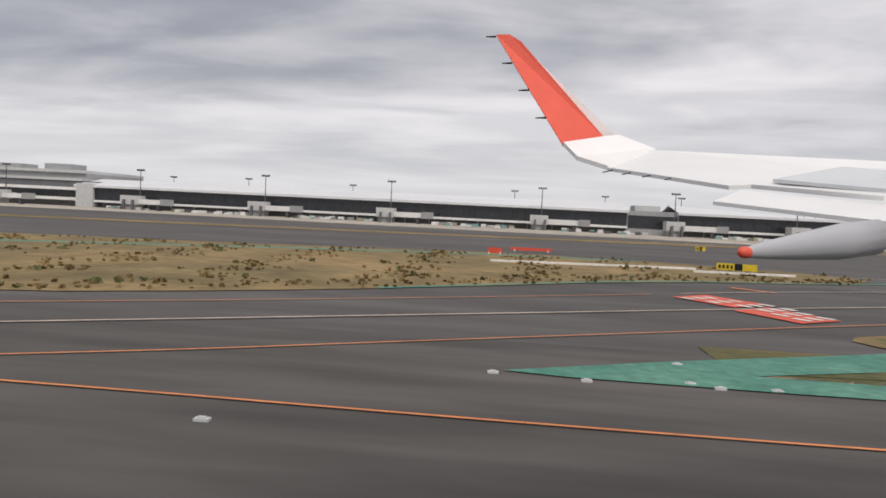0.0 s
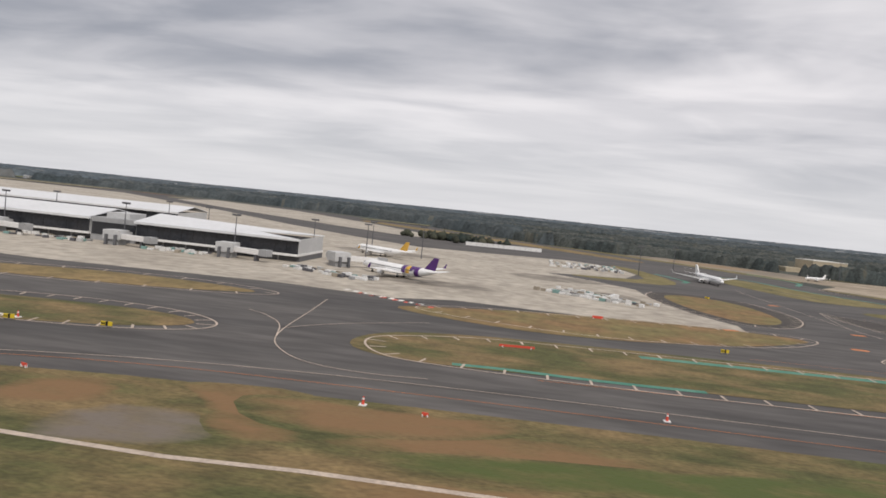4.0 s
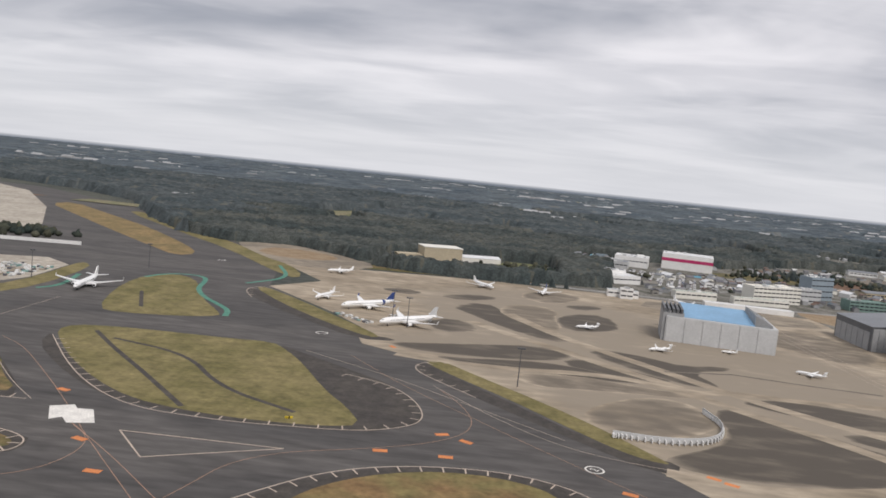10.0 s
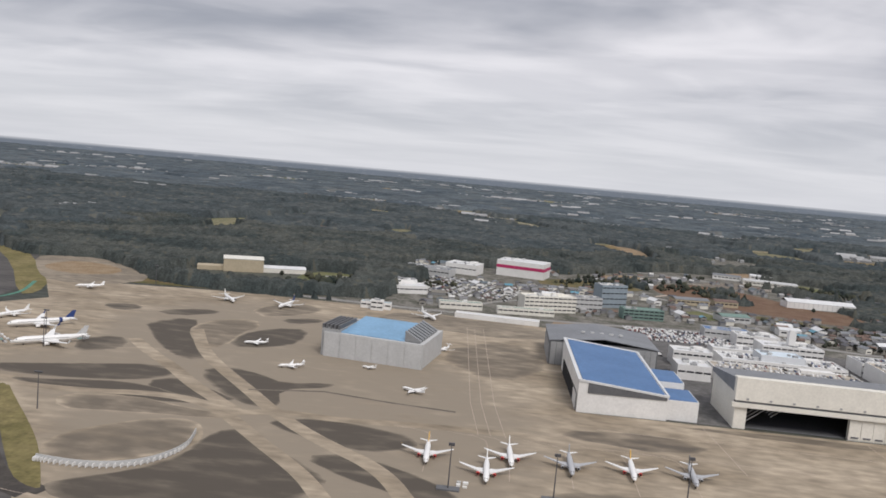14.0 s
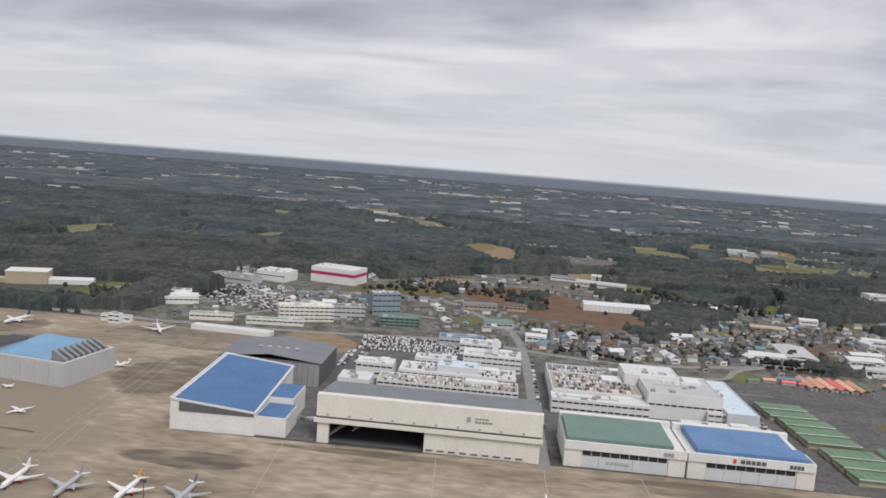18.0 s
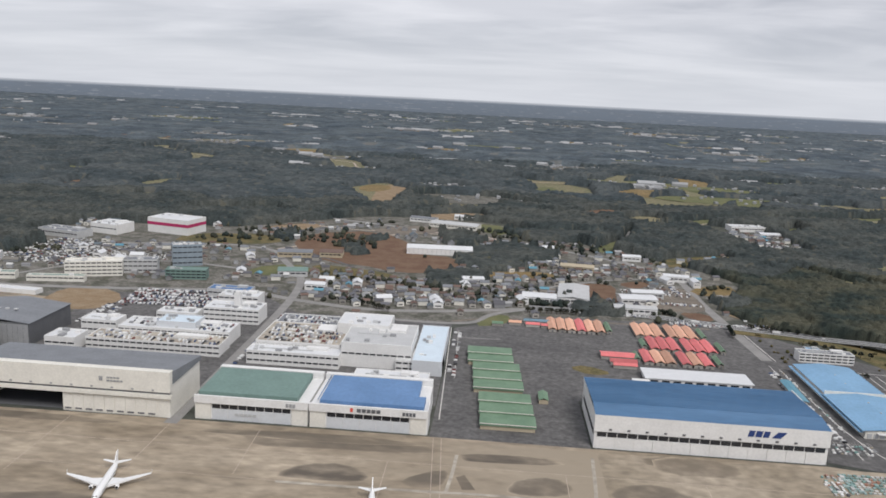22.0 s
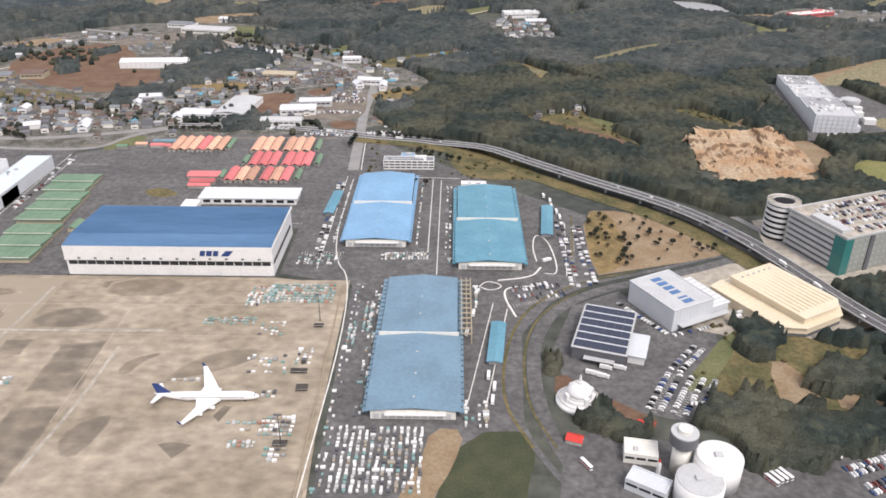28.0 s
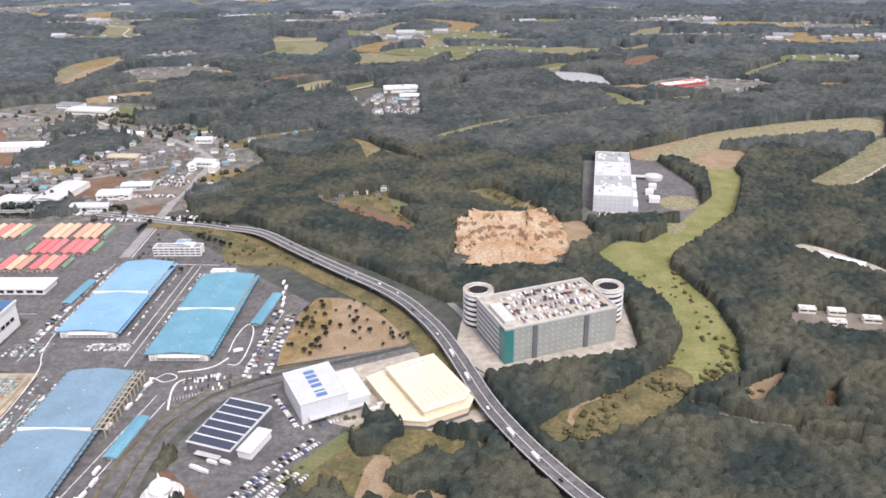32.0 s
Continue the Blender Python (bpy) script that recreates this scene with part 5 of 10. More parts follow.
for k in range(7):
    a = 12 + k * 8
    bm = B()
    tube(bm, 0, 0, 0, 20, 0.4, 0.4, 6)
    bmesh.ops.rotate(bm, verts=bm.verts, cent=(0, 0, 0), matrix=Matrix.Rotation(radians(52), 3, "Y"))
    bmesh.ops.translate(bm, verts=bm.verts, vec=(10 if k < 3 else 30, 2 + 6 * (k % 4), 6 if k < 3 else 12))
    part("truss", bm, "steel", hg)
part("roof", prism(B(), [(-1, 4), (W + 1, 4), (W + 1, 72), (-1, 72)], 30, [42, 42, 34, 34]), "roof_grey", hg, "flat grey roof")
part("roof_edge", box(B(), -1.2, W + 1.2, 3, 5, 42, 43.2), "ivory", hg)
sign_bars(hg, 127, -1.6, 31.5, (4,), 4, "grey")
sign_bars(hg, 134, -1.6, 31, (3, 3, 3, 3, 3), 1.6, "grey")
sign_bars(hg, 134, -1.6, 34, (3, 3, 3, 3), 1.4, "grey")
for k in range(10):
    part("fascia_lamp", box(B(), 8 + 18.5 * k, 10 + 18.5 * k, -1.9, -1.5, 25, 26.4), "grey", hg)

# tall hangar with the single pitched blue roof
hg = thing("hangar", "tall white hangar with a slanting bright blue roof", "hangar", 1238, 646)
part("wall", prism(B(), [(0, 0), (74, 2), (70, 142), (-3, 146)], 0, [27, 20, 25, 31]), "white", hg)
part("roof", prism(B(), [(3, 3), (72, 5), (68, 140), (0, 143)], 19, [27.6, 20.9, 25.6, 31.4]), "roof_blue", hg)
for a, b in (((0, 0), (74, 2)), ((74, 2), (70, 142)), ((70, 142), (-3, 146)), ((-3, 146), (0, 0))):
    za = {(0, 0): 27, (74, 2): 20, (70, 142): 25, (-3, 146): 31}
    bm = B()
    ribbon_into(bm, [a, b], 1.8, [za[a] + 1.2, za[b] + 1.2])
    bmesh.ops.solidify(bm, geom=bm.faces[:], thickness=1.6)
    part("roof_edge", bm, "roof_white", hg)
part("clerestory", prism(B(), [(8, -0.5), (73, 1.4), (73, 1.8), (8, 0.2)], 17, [25.4, 19.4, 19.4, 25.4]), "grey_dark", hg)
# black slab on the closed wall paints the dark inside of the doorway
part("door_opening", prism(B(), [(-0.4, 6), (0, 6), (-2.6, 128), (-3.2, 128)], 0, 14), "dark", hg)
for k in range(8):
    part("door_leaf", prism(B(), [(-0.9, 8 + 9 * k), (-0.2, 8 + 9 * k), (-0.4, 16 + 9 * k), (-1.1, 16 + 9 * k)], 0, 13), "white", hg)
part("annex", box(B(), 73.5, 100, 6, 44, 0, 17), "white", hg)
part("annex_roof", box(B(), 74.5, 99, 7, 43, 17, 17.5), "roof_blue", hg)
part("annex", box(B(), 72, 96, 46, 90, 0, 22), "white", hg)
part("annex_roof", box(B(), 73, 95, 47, 89, 22, 22.5), "roof_blue", hg)

# grey hangar behind it
hg = thing("hangar", "large plain grey metal hangar with a shallow roof", "hangar", 1222, 806)
part("wall", box(B(), 0, 110, 0, 84, 0, 25), "grey_dark", hg)
part("roof", gable(B(), 0, 110, 0, 84, 25, 31, "y", 1.0, 0.6), "roof_grey", hg)
part("gable_wall", prism(B(), [(0, 0.2), (110, 0.2), (110, 0.6), (0, 0.6)], 20, 25.4), "grey", hg)
for k in range(5):
    part("roof_vent", box(B(), 34 + 10 * k, 38 + 10 * k, 30, 33, 30.4, 31.8), "grey_light", hg)
wall_ribs(hg, 1, 109, 0, 0, 24, 18, "grey", "cladding_panel")
for k in range(6):
    part("door_leaf", box(B(), -0.5, 0, 4 + 13 * k, 16 + 13 * k, 0, 19), "grey", hg)

# concrete engine test hangar with a blue roof
hg = thing("hangar", "concrete engine test hangar with a pale blue roof", "hangar", 1000, 740, 0, -9)
part("wall", box(B(), 0, 100, 0, 4, 0, 24), "grey_light", hg)
for k in range(6):
    part("wall_panel", box(B(), 1 + 16.4 * k, 16.4 + 16.4 * k, -0.5, 0, 0, 23), "grey_light", hg)
part("side_wall", box(B(), 96, 100, 4, 78, 0, 24), "grey_light", hg)
part("side_wall", box(B(), 0, 4, 4, 60, 0, 28), "grey_light", hg)
part("back_wall", box(B(), 4, 96, 74, 78, 0, 24), "grey_light", hg)
part("roof", prism(B(), [(16, 4), (80, 4), (80, 74), (16, 74)], 20, [24.6, 24.6, 29, 29]), "roof_sky", hg)
part("side_tower", box(B(), -3, 16, 2, 50, 0, 27), "grey", hg)
for k in range(5):
    part("baffle", box(B(), -3 + 4 * k, -1 + 4 * k, 2, 50, 27, 31), "grey_dark", hg)
for k in range(8):
    part("baffle", prism(B(), [(80, 6 + 8.5 * k), (96, 6 + 8.5 * k), (96, 10 + 8.5 * k), (80, 10 + 8.5 * k)], 22, [34, 26, 26, 34]), "steel", hg)
# curved blast fence
bf = thing("blast_fence", "curved low blast fence of white metal panels", "fence", 0, 0)
arc = eased([(905, 428), (936, 425), (965, 436), (979, 468), (973, 498)], 3)
for k in range(0, len(arc) - 1):
    (ax, ay), (bx, by) = arc[k], arc[k + 1]
    bm = B()
    ribbon_into(bm, [(ax, ay), (bx, by)], 0.4, 0.4)
    r = bmesh.ops.extrude_face_region(bm, geom=bm.faces[:])
    bmesh.ops.translate(bm, verts=[q for q in r["geom"] if isinstance(q, bmesh.types.BMVert)], vec=(0, 0, 3.4))
    part("fence_panel", bm, "grey_light", bf)
    part("brace", box(B(), ax - 0.25, ax + 0.25, ay - 3.0, ay, 0.4, 2.6), "white", bf)

wall = thing("blast_wall", "long low white blast wall across the taxiways", "wall", 0, 0)
for k in range(14):
    (ax, ay), (bx, by) = [(221 + (315 - 221) * f, 925 + (945 - 925) * f) for f in (k / 14, (k + 0.96) / 14)]
    bm = ribbon_into(B(), [(ax, ay), (bx, by)], 0.6, 0.2)
    r = bmesh.ops.extrude_face_region(bm, geom=bm.faces[:])
    bmesh.ops.translate(bm, verts=[q for q in r["geom"] if isinstance(q, bmesh.types.BMVert)], vec=(0, 0, 4.5))
    part("wall_panel", bm, "white", wall)

# ---- workshops behind the hangars ----


def flat_block(x, y, w, d, h, wall="white", roof="roof_white", label="white flat-roofed workshop block", bands=0, plant=0, turn=0, seed=0, category="building", deck=False):
    t = thing("workshop_block" if category == "building" else category.replace(" ", "_"), label, category, x, y, 0, turn)
    part("wall", box(B(), 0, w, 0, d, 0, h), wall, t)
    part("roof", box(B(), 0.8, w - 0.8, 0.8, d - 0.8, h, h + 0.35), roof, t)
    for a, b, c, e in ((0, w, 0, 0.8), (0, w, d - 0.8, d), (0, 0.8, 0.8, d - 0.8), (w - 0.8, w, 0.8, d - 0.8)):
        part("parapet", box(B(), a, b, c, e, h, h + 1.3), wall, t)
    for k in range(bands):
        z = h * (k + 0.55) / bands
        n = max(2, int(w / 7))
        for j in range(n):
            part("window", box(B(), w * j / n + 0.8, w * (j + 1) / n - 0.5, -0.2, 0.0, z, z + min(1.7, h / bands * 0.42)), "glass_dark", t)
    r = random.Random(seed + int(x))
    for k in range(plant if h < 12 or deck else plant + 4):
        a, b = r.uniform(2, w - 9), r.uniform(2, d - 7)
        part("roof_plant", box(B(), a, a + r.uniform(2.5, 7), b, b + r.uniform(2, 5), h + 0.35, h + r.uniform(1.2, 3.6)), r.choice(["grey_light", "white", "grey"]), t)
    if plant > 3:
        part("roof_duct", box(B(), w * 0.15, w * 0.7, d * 0.46, d * 0.46 + 1.1, h + 0.35, h + 1.3), "grey_light", t)
        part("roof_screen", box(B(), w * 0.62, w * 0.85, d * 0.6, d * 0.9, h + 0.35, h + 3.2), wall, t)
    return t


flat_block(1392, 812, 150, 34, 12, "white", "concrete", "long white workshop with a parking deck roof", 2, 8)
flat_block(1410, 850, 130, 40, 15, "white", "roof_white", "white workshop with rooftop plant", 2, 16)
flat_block(1452, 858, 46, 30, 21, "white_cool", "pale_blue", "pale workshop with a light blue roof", 1, 2)
flat_block(1360, 862, 42, 26, 16, "white", "roof_white", "white workshop annex with roof plant", 2, 5)
flat_block(1352, 800, 34, 30, 14, "white", "roof_white", "square white store building", 1, 3)
flat_block(1478, 935, 70, 36, 18, "white", "roof_white", "white office block with roof plant", 3, 9)
flat_block(1512, 950, 8, 8, 34, "white", "roof_white", "slim white stair tower above the workshops", 0, 1)
flat_block(1420, 930, 50, 24, 10, "white", "roof_white", "low white workshop with flat roof", 1, 6)
flat_block(1576, 800, 100, 24, 14, "white", "roof_white", "white workshop front with ramps", 2, 5)
flat_block(1578, 826, 94, 74, 17, "white", "concrete", "white parking block with a deck roof", 2, 10)
flat_block(1578, 905, 120, 40, 14, "white", "roof_grey", "long workshop with a grey roof", 2, 10)
flat_block(1676, 812, 76, 78, 26, "white", "grey_light", "tall white workshop hall", 1, 5)
flat_block(1660, 870, 60, 46, 29, "white", "roof_white", "tall white hall with a bright roof", 0, 3)
flat_block(1736, 806, 50, 36, 12, "white", "roof_white", "low white workshop with vents", 2, 9)
flat_block(1754, 800, 32, 130, 15, "white_cool", "pale_blue", "long pale store with a light blue roof", 0, 2)
flat_block(1700, 748, 76, 26, 12, "white", "roof_white", "white annex behind the hangars", 1, 4)
flat_block(1440, 1050, 60, 26, 11, "grey_light", "roof_blue", "low office with blue roof stripes", 1, 4)
flat_block(1470, 1010, 54, 30, 14, "white", "roof_white", "white two-storey office with a flat roof", 2, 6)

# parking deck cars on the workshop roofs come with the cars below

# ---- green-roofed sheds ----
for k in range(8):
    y = 676 + 27 * k + (7 if k > 2 else 0)
    x = 1830 - 5.0 * (k // 3) - 1.2 * k
    sh = thing("shed", "low shed with a faded green metal roof", "shed", x, y, group="green-roofed sheds")
    part("wall", prism(B(), [(0, 0), (49, 0), (49, 25), (0, 25)], 0, [6.2, 6.2, 4.2, 4.2]), "beige", sh)
    part("roof", prism(B(), [(-1, -1), (50, -1), (50, 25.8), (-1, 25.8)], 4.0, [6.9, 6.9, 4.7, 4.7]), "roof_green", sh)
    for q in range(5):
        part("roof_rib", prism(B(), [(4 + 9 * q, -0.9), (4.6 + 9 * q, -0.9), (4.6 + 9 * q, 25.7), (4 + 9 * q, 25.7)], 4.0, [7.15, 7.15, 4.95, 4.95]), "roof_green", sh)
    part("gutter", box(B(), -1, 50, -1.4, -1.05, 5.9, 6.6), "ivory", sh)
sh = thing("shed", "small store with a green roof", "shed", 1886, 745)
part("wall", box(B(), 0, 9, 0, 22, 0, 4), "beige", sh)
part("roof", gable(B(), 0, 9, 0, 22, 4, 6, "y"), "roof_green", sh)

# ---- rows of small houses with pink and peach roofs ----


def row_hut(x, y, roof, turn=0, l=30, w=8.5):
    t = thing("barrack", "long single-storey hut with a %s roof" % ("peach" if roof == "roof_peach" else "salmon red" if roof == "roof_pink" else "green"), "hut", x, y, 0, turn, "rows of huts")
    part("wall", box(B(), 0, w, 0, l, 0, 3.6), "house_wall", t)
    part("roof", gable(B(), 0, w, 0, l, 3.6, 6.4, "y", 0.7), roof, t)
    part("door", box(B(), w / 2 - 1, w / 2 + 1, -0.15, 0, 0, 2.4), "grey_dark", t)
    return t


for row, (y, l, first) in enumerate(((884, 42, 2014), (935, 46, 2031), (988, 52, 2022))):
    for k in range(6):
        x = first + 12.6 * k + (5 if k > 2 else 0)
        row_hut(x, y, "roof_peach" if row == 2 or (row == 0 and k in (1, 2, 4)) else "roof_pink", 0, l, 10.2)
    row_hut(first + 84, y + 6, "roof_green", 0, l * 0.7, 6)
    if row < 2:
        row_hut(first - 10, y + 8, "roof_green", 0, l * 0.55, 6)
for k in range(6):
    row_hut(1911 + 12.4 * k, 990, "roof_peach" if k != 3 else "roof_pink", 0, 50, 9.8)
row_hut(1986, 996, "roof_green", 0, 38, 6)
for x, y, w, l in ((1966, 896, 40, 18), (1974, 878, 30, 12), (1976, 866, 26, 8)):
    t = thing("shed", "broad shed with a salmon red roof", "shed", x, y)
    part("wall", box(B(), 0, w, 0, l, 0, 3.6), "house_wall", t)
    part("roof", gable(B(), 0, w, 0, l, 3.6, 5.8, "x", 0.6), "roof_pink", t)
for x, y, w, l, roof in ((1860, 1010, 16, 8, "roof_peach"), (1880, 1022, 36, 8, "glass_blue"), (1882, 1006, 18, 8, "roof_pink"), (1902, 1004, 8, 8, "roof_pink"), (1838, 1000, 14, 8, "roof_green")):
    t = thing("shed", "small shed beside the hut rows", "shed", x, y)
    part("wall", box(B(), 0, w, 0, l, 0, 3.4), "house_wall", t)
    part("roof", gable(B(), 0, w, 0, l, 3.4, 5.4, "x", 0.5), roof, t)

# ---- cargo warehouses ----


def warehouse(x0, x1, y0, y1, roof, label, eave=8.0, ridge=11.0):
    t = thing("warehouse", label, "warehouse", x0, y0, group="cargo warehouses")
    w, d = x1 - x0, y1 - y0
    part("wall", box(B(), 3, w - 3, 2, d - 2, 0, eave), "ivory", t)
    half = (d - 3) / 2
    for k in range(2):
        a = 1 + k * (half + 1.5)
        inset = 2.5 * k
        bm = gable(B(), inset, w - inset, a, a + half, eave + k * 0.4, ridge + k * 0.4, "y", 0.6, 0.4)
        part("roof", bm, roof, t, "ribbed metal roof slopes")
    part("fire_wall", box(B(), 1, w - 1, d / 2 - 0.4, d / 2 + 0.4, eave - 0.5, ridge + 1.0), "ivory", t)
    n = int(d / 7)
    for k in range(n):
        for s in (-1, 1):
            xa = (-2.8, 1.2) if s < 0 else (w - 1.2, w + 2.8)
            part("canopy", box(B(), *xa, 2 + k * d / n, 2 + (k + 0.78) * d / n, eave - 2.2, eave - 1.6), roof, t)
    for k in range(10):
        part("dock_door", box(B(), 5 + k * (w - 10) / 10, 3.6 + (k + 1) * (w - 10) / 10, 1.7, 2.0, 0.8, 5), "grey_light", t)
    part("front_canopy", box(B(), w * 0.2, w * 0.85, -1.5, 2, 5.4, 6.2), "white", t)
    for k in range(6):
        part("skylight", box(B(), w / 2 - 0.8, w / 2 + 0.8, 12 + k * (d - 24) / 6, 13.2 + k * (d - 24) / 6, ridge + 0.2, ridge + 1.1), "grey_light", t)
    return t


warehouse(2181, 2248, 716, 898, "roof_sky", "long cargo warehouse with a sky blue roof")
warehouse(2296, 2363, 670, 860, "roof_teal", "long cargo warehouse with a teal blue roof")
warehouse(2233, 2300, 447, 640, "roof_steel", "long cargo warehouse with a slate blue roof")
for x, y, w, l, a, roof in ((2150, 790, 11, 62, -3, "roof_teal"), (2385, 742, 12, 74, -6, "roof_teal"), (2321, 514, 12, 58, -6, "roof_teal")):
    t = thing("covered_walk", "narrow freight canopy with a teal roof", "canopy", x, y, 0, a)
    part("roof", gable(B(), 0, w, 0, l, 4.4, 5.6, "y", 0.4), roof, t)
    for k in range(5):
        for s in (0.5, w - 1.0):
            part("post", box(B(), s, s + 0.5, 1 + k * (l - 3) / 4, 1.5 + k * (l - 3) / 4, 0, 4.4), "steel", t)
    part("store", box(B(), 1.5, w - 1.5, 3, l - 3, 0, 3.6), "grey_light", t)
gantry = thing("gantry", "open steel lattice gantry beside the warehouse", "gantry", 2301, 545)
for k in range(12):
    part("frame", box(B(), 0, 9, 8 * k, 8 * k + 0.8, 9, 10), "beige", gantry)
    part("post", box(B(), 8.2, 9, 8 * k, 8 * k + 0.8, 0, 9), "beige", gantry)
for s in (0, 4.5, 8.4):
    part("beam", box(B(), s, s + 0.6, 0, 92, 10, 10.7), "beige", gantry)

office = flat_block(2204, 934, 64, 16, 11, "white", "roof_grey", "white office with ribbon windows", 3, 6, 0, 3)
flat_block(2224, 962, 18, 14, 6, "grey_light", "roof_sky", "small office with a blue roof", 1, 1)
flat_block(2302, 868, 30, 10, 7, "white", "roof_white", "white gate office beside the warehouse", 1, 3)

# ---- logistics buildings by the road ----
ns = thing("logistics_center", "white logistics hall with a blue lettered roof", "warehouse", 2478, 566, 0, 28)
part("wall", box(B(), 0, 44, 0, 57, 0, 20), "white_cool", ns)
part("roof", box(B(), -0.5, 44.5, -0.5, 57.5, 20, 20.6), "grey_light", ns)
for a, b, c, e in ((-0.5, 44.5, -0.5, 0.3), (-0.5, 44.5, 56.7, 57.5), (-0.5, 0.3, 0.3, 56.7), (43.7, 44.5, 0.3, 56.7)):
    part("parapet", box(B(), a, b, c, e, 20.6, 21.3), "white_cool", ns)
part("lower_wall", box(B(), 44.1, 65, 2, 50, 0, 10.6), "white_cool", ns)
part("lower_roof", box(B(), 44.6, 66, 1, 51, 10.6, 11.3), "roof_white", ns)
for k in range(8):
    part("roof_rib", box(B(), 45, 65.6, 4 + 6 * k, 4.7 + 6 * k, 11.3, 11.8), "grey_light", ns)
for k in range(12):
    part("wall_panel", box(B(), 0.3 + 3.62 * k, 3.7 + 3.62 * k, -0.3, 0, 6, 19.6), "white_cool", ns)
part("dock_canopy", box(B(), 6, 60, -6, -0.4, 5.6, 6.3), "grey_light", ns)
for k in range(6):
    part("dock_door", box(B(), 8 + 6 * k, 12 + 6 * k, -0.5, -0.3, 0.6, 4.8), "grey_dark", ns)
for k in range(6):
    part("sign_mark", box(B(), 17, 27, 5.4 + 8 * k, 5.4 + 8 * k + (5.4 if k != 1 else 2.4), 20.62, 20.8), "roof_blue", ns, "blue bar of the roof sign")

cr = thing("assembly_hall", "cream flat hall with a broad stepped roof", "hall", 2588, 559, 0, 30)
part("lower_wall", prism(B(), [(-17, 14), (1, 1), (43, 1), (54, 12), (54, 87), (-2, 93), (-17, 90)], 0, 8.4), "cream", cr)
part("lower_roof", prism(B(), [(-18, 13), (0, 0), (44, 0), (55, 11), (55, 88), (-2, 94), (-18, 91)], 8.4, 9.4), "cream", cr)
part("upper_wall", prism(B(), [(2, 6), (42, 6), (51, 14), (51, 85), (2, 85)], 9.4, 15), "cream", cr)
part("upper_roof", prism(B(), [(0.6, 4.6), (43, 4.6), (52.6, 13.4), (52.6, 86.4), (0.6, 86.4)], 15, [16.0, 16.0, 16.2, 17.0, 17.0]), "cream", cr)
for k in range(11):
    part("roof_rib", box(B(), -17.4, 0.4, 18 + 6.6 * k, 18.5 + 6.6 * k, 9.4, 9.9), "cream", cr)
for k in range(9):
    part("roof_seam", box(B(), 5 + 5.2 * k, 5.3 + 5.2 * k, 14, 85, 16.0, 17.05), "cream", cr)
part("dark_base", prism(B(), [(-16.5, 13.6), (1, 0.8), (43.2, 0.8), (54.2, 11.9), (54.2, 30), (-16.5, 30)], 0.2, 3), "grey_dark", cr)
for k in range(6):
    part("roof_vent", box(B(), 8 + 7 * k, 9.6 + 7 * k, 78, 79.6, 16.8, 18.2), "grey_light", cr)

# multi-storey parking block with spiral ramps
pk = thing("parking_garage", "grey multi-storey warehouse with rooftop parking and spiral ramps", "building", 2661, 668, 0, 22)
part("wall", box(B(), 0, 126, 0, 74, 0, 38), "grey_sage", pk)
for k in range(6):
    part("floor_band", box(B(), -0.5, 0, 2, 72, 3 + 6 * k, 6.4 + 6 * k), "grey_light", pk)
    n = 16
    for j in range(n):
        part("window", box(B(), 12 + 6.6 * j, 13.1 + 6.6 * j, -0.22, 0, 4.2 + 6 * k, 5.4 + 6 * k), "grey_light", pk)
    part("louvre", box(B(), -0.3, 0.0, 12, 70, 0.4 + 6 * k, 2.6 + 6 * k), "grey_dark", pk)
part("corner_glass", box(B(), -0.8, 9, -0.8, 3, 0, 37), "teal_glass", pk, "teal glass corner")
part("corner_glass", box(B(), -0.8, 0, 3, 13, 0, 37), "teal_glass", pk)
for x in (30, 88):
    part("stair_strip", box(B(), x, x + 5, -1.2, 0, 0, 37), "grey_dark", pk)
part("roof_deck", box(B(), 0.5, 125.5, 0.5, 73.5, 38, 38.5), "concrete", pk)
for a, b, c, e in ((0, 126, -0.5, 0.5), (0, 126, 73.5, 74.5), (-0.5, 0.5, 0, 74), (125.5, 126.5, 0, 74)):
    part("parapet", box(B(), a, b, c, e, 38, 40), "grey_light", pk)
part("stair_house", box(B(), 4, 16, 10, 50, 38.5, 42), "grey_light", pk)
for cx, cy in ((9, 91), (143, 46)):
    for k in range(6):
        part("ramp_ring", tube(B(), cx, cy, 3 + 6 * k, 6 + 6 * k, 16.6, 16.6, 28), "white", pk)
    # black cylinder paints the shade between the ramp rings
    part("ramp_core", tube(B(), cx, cy, 0, 38.4, 15.8, 15.8, 28), "dark", pk)
    bm = B()
    ribbon_into(bm, [(cx + 14 * math.cos(k * math.tau / 28), cy + 14 * math.sin(k * math.tau / 28)) for k in range(28)], 5.6, 38.9, True)
    part("ramp_deck", bm, "concrete", pk)
    part("ramp_wall", tube(B(), cx, cy, 37.6, 40, 16.8, 16.8, 28, False), "white", pk)
    part("ramp_wall", tube(B(), cx, cy, 37.6, 40, 11, 11, 20, False), "white", pk)

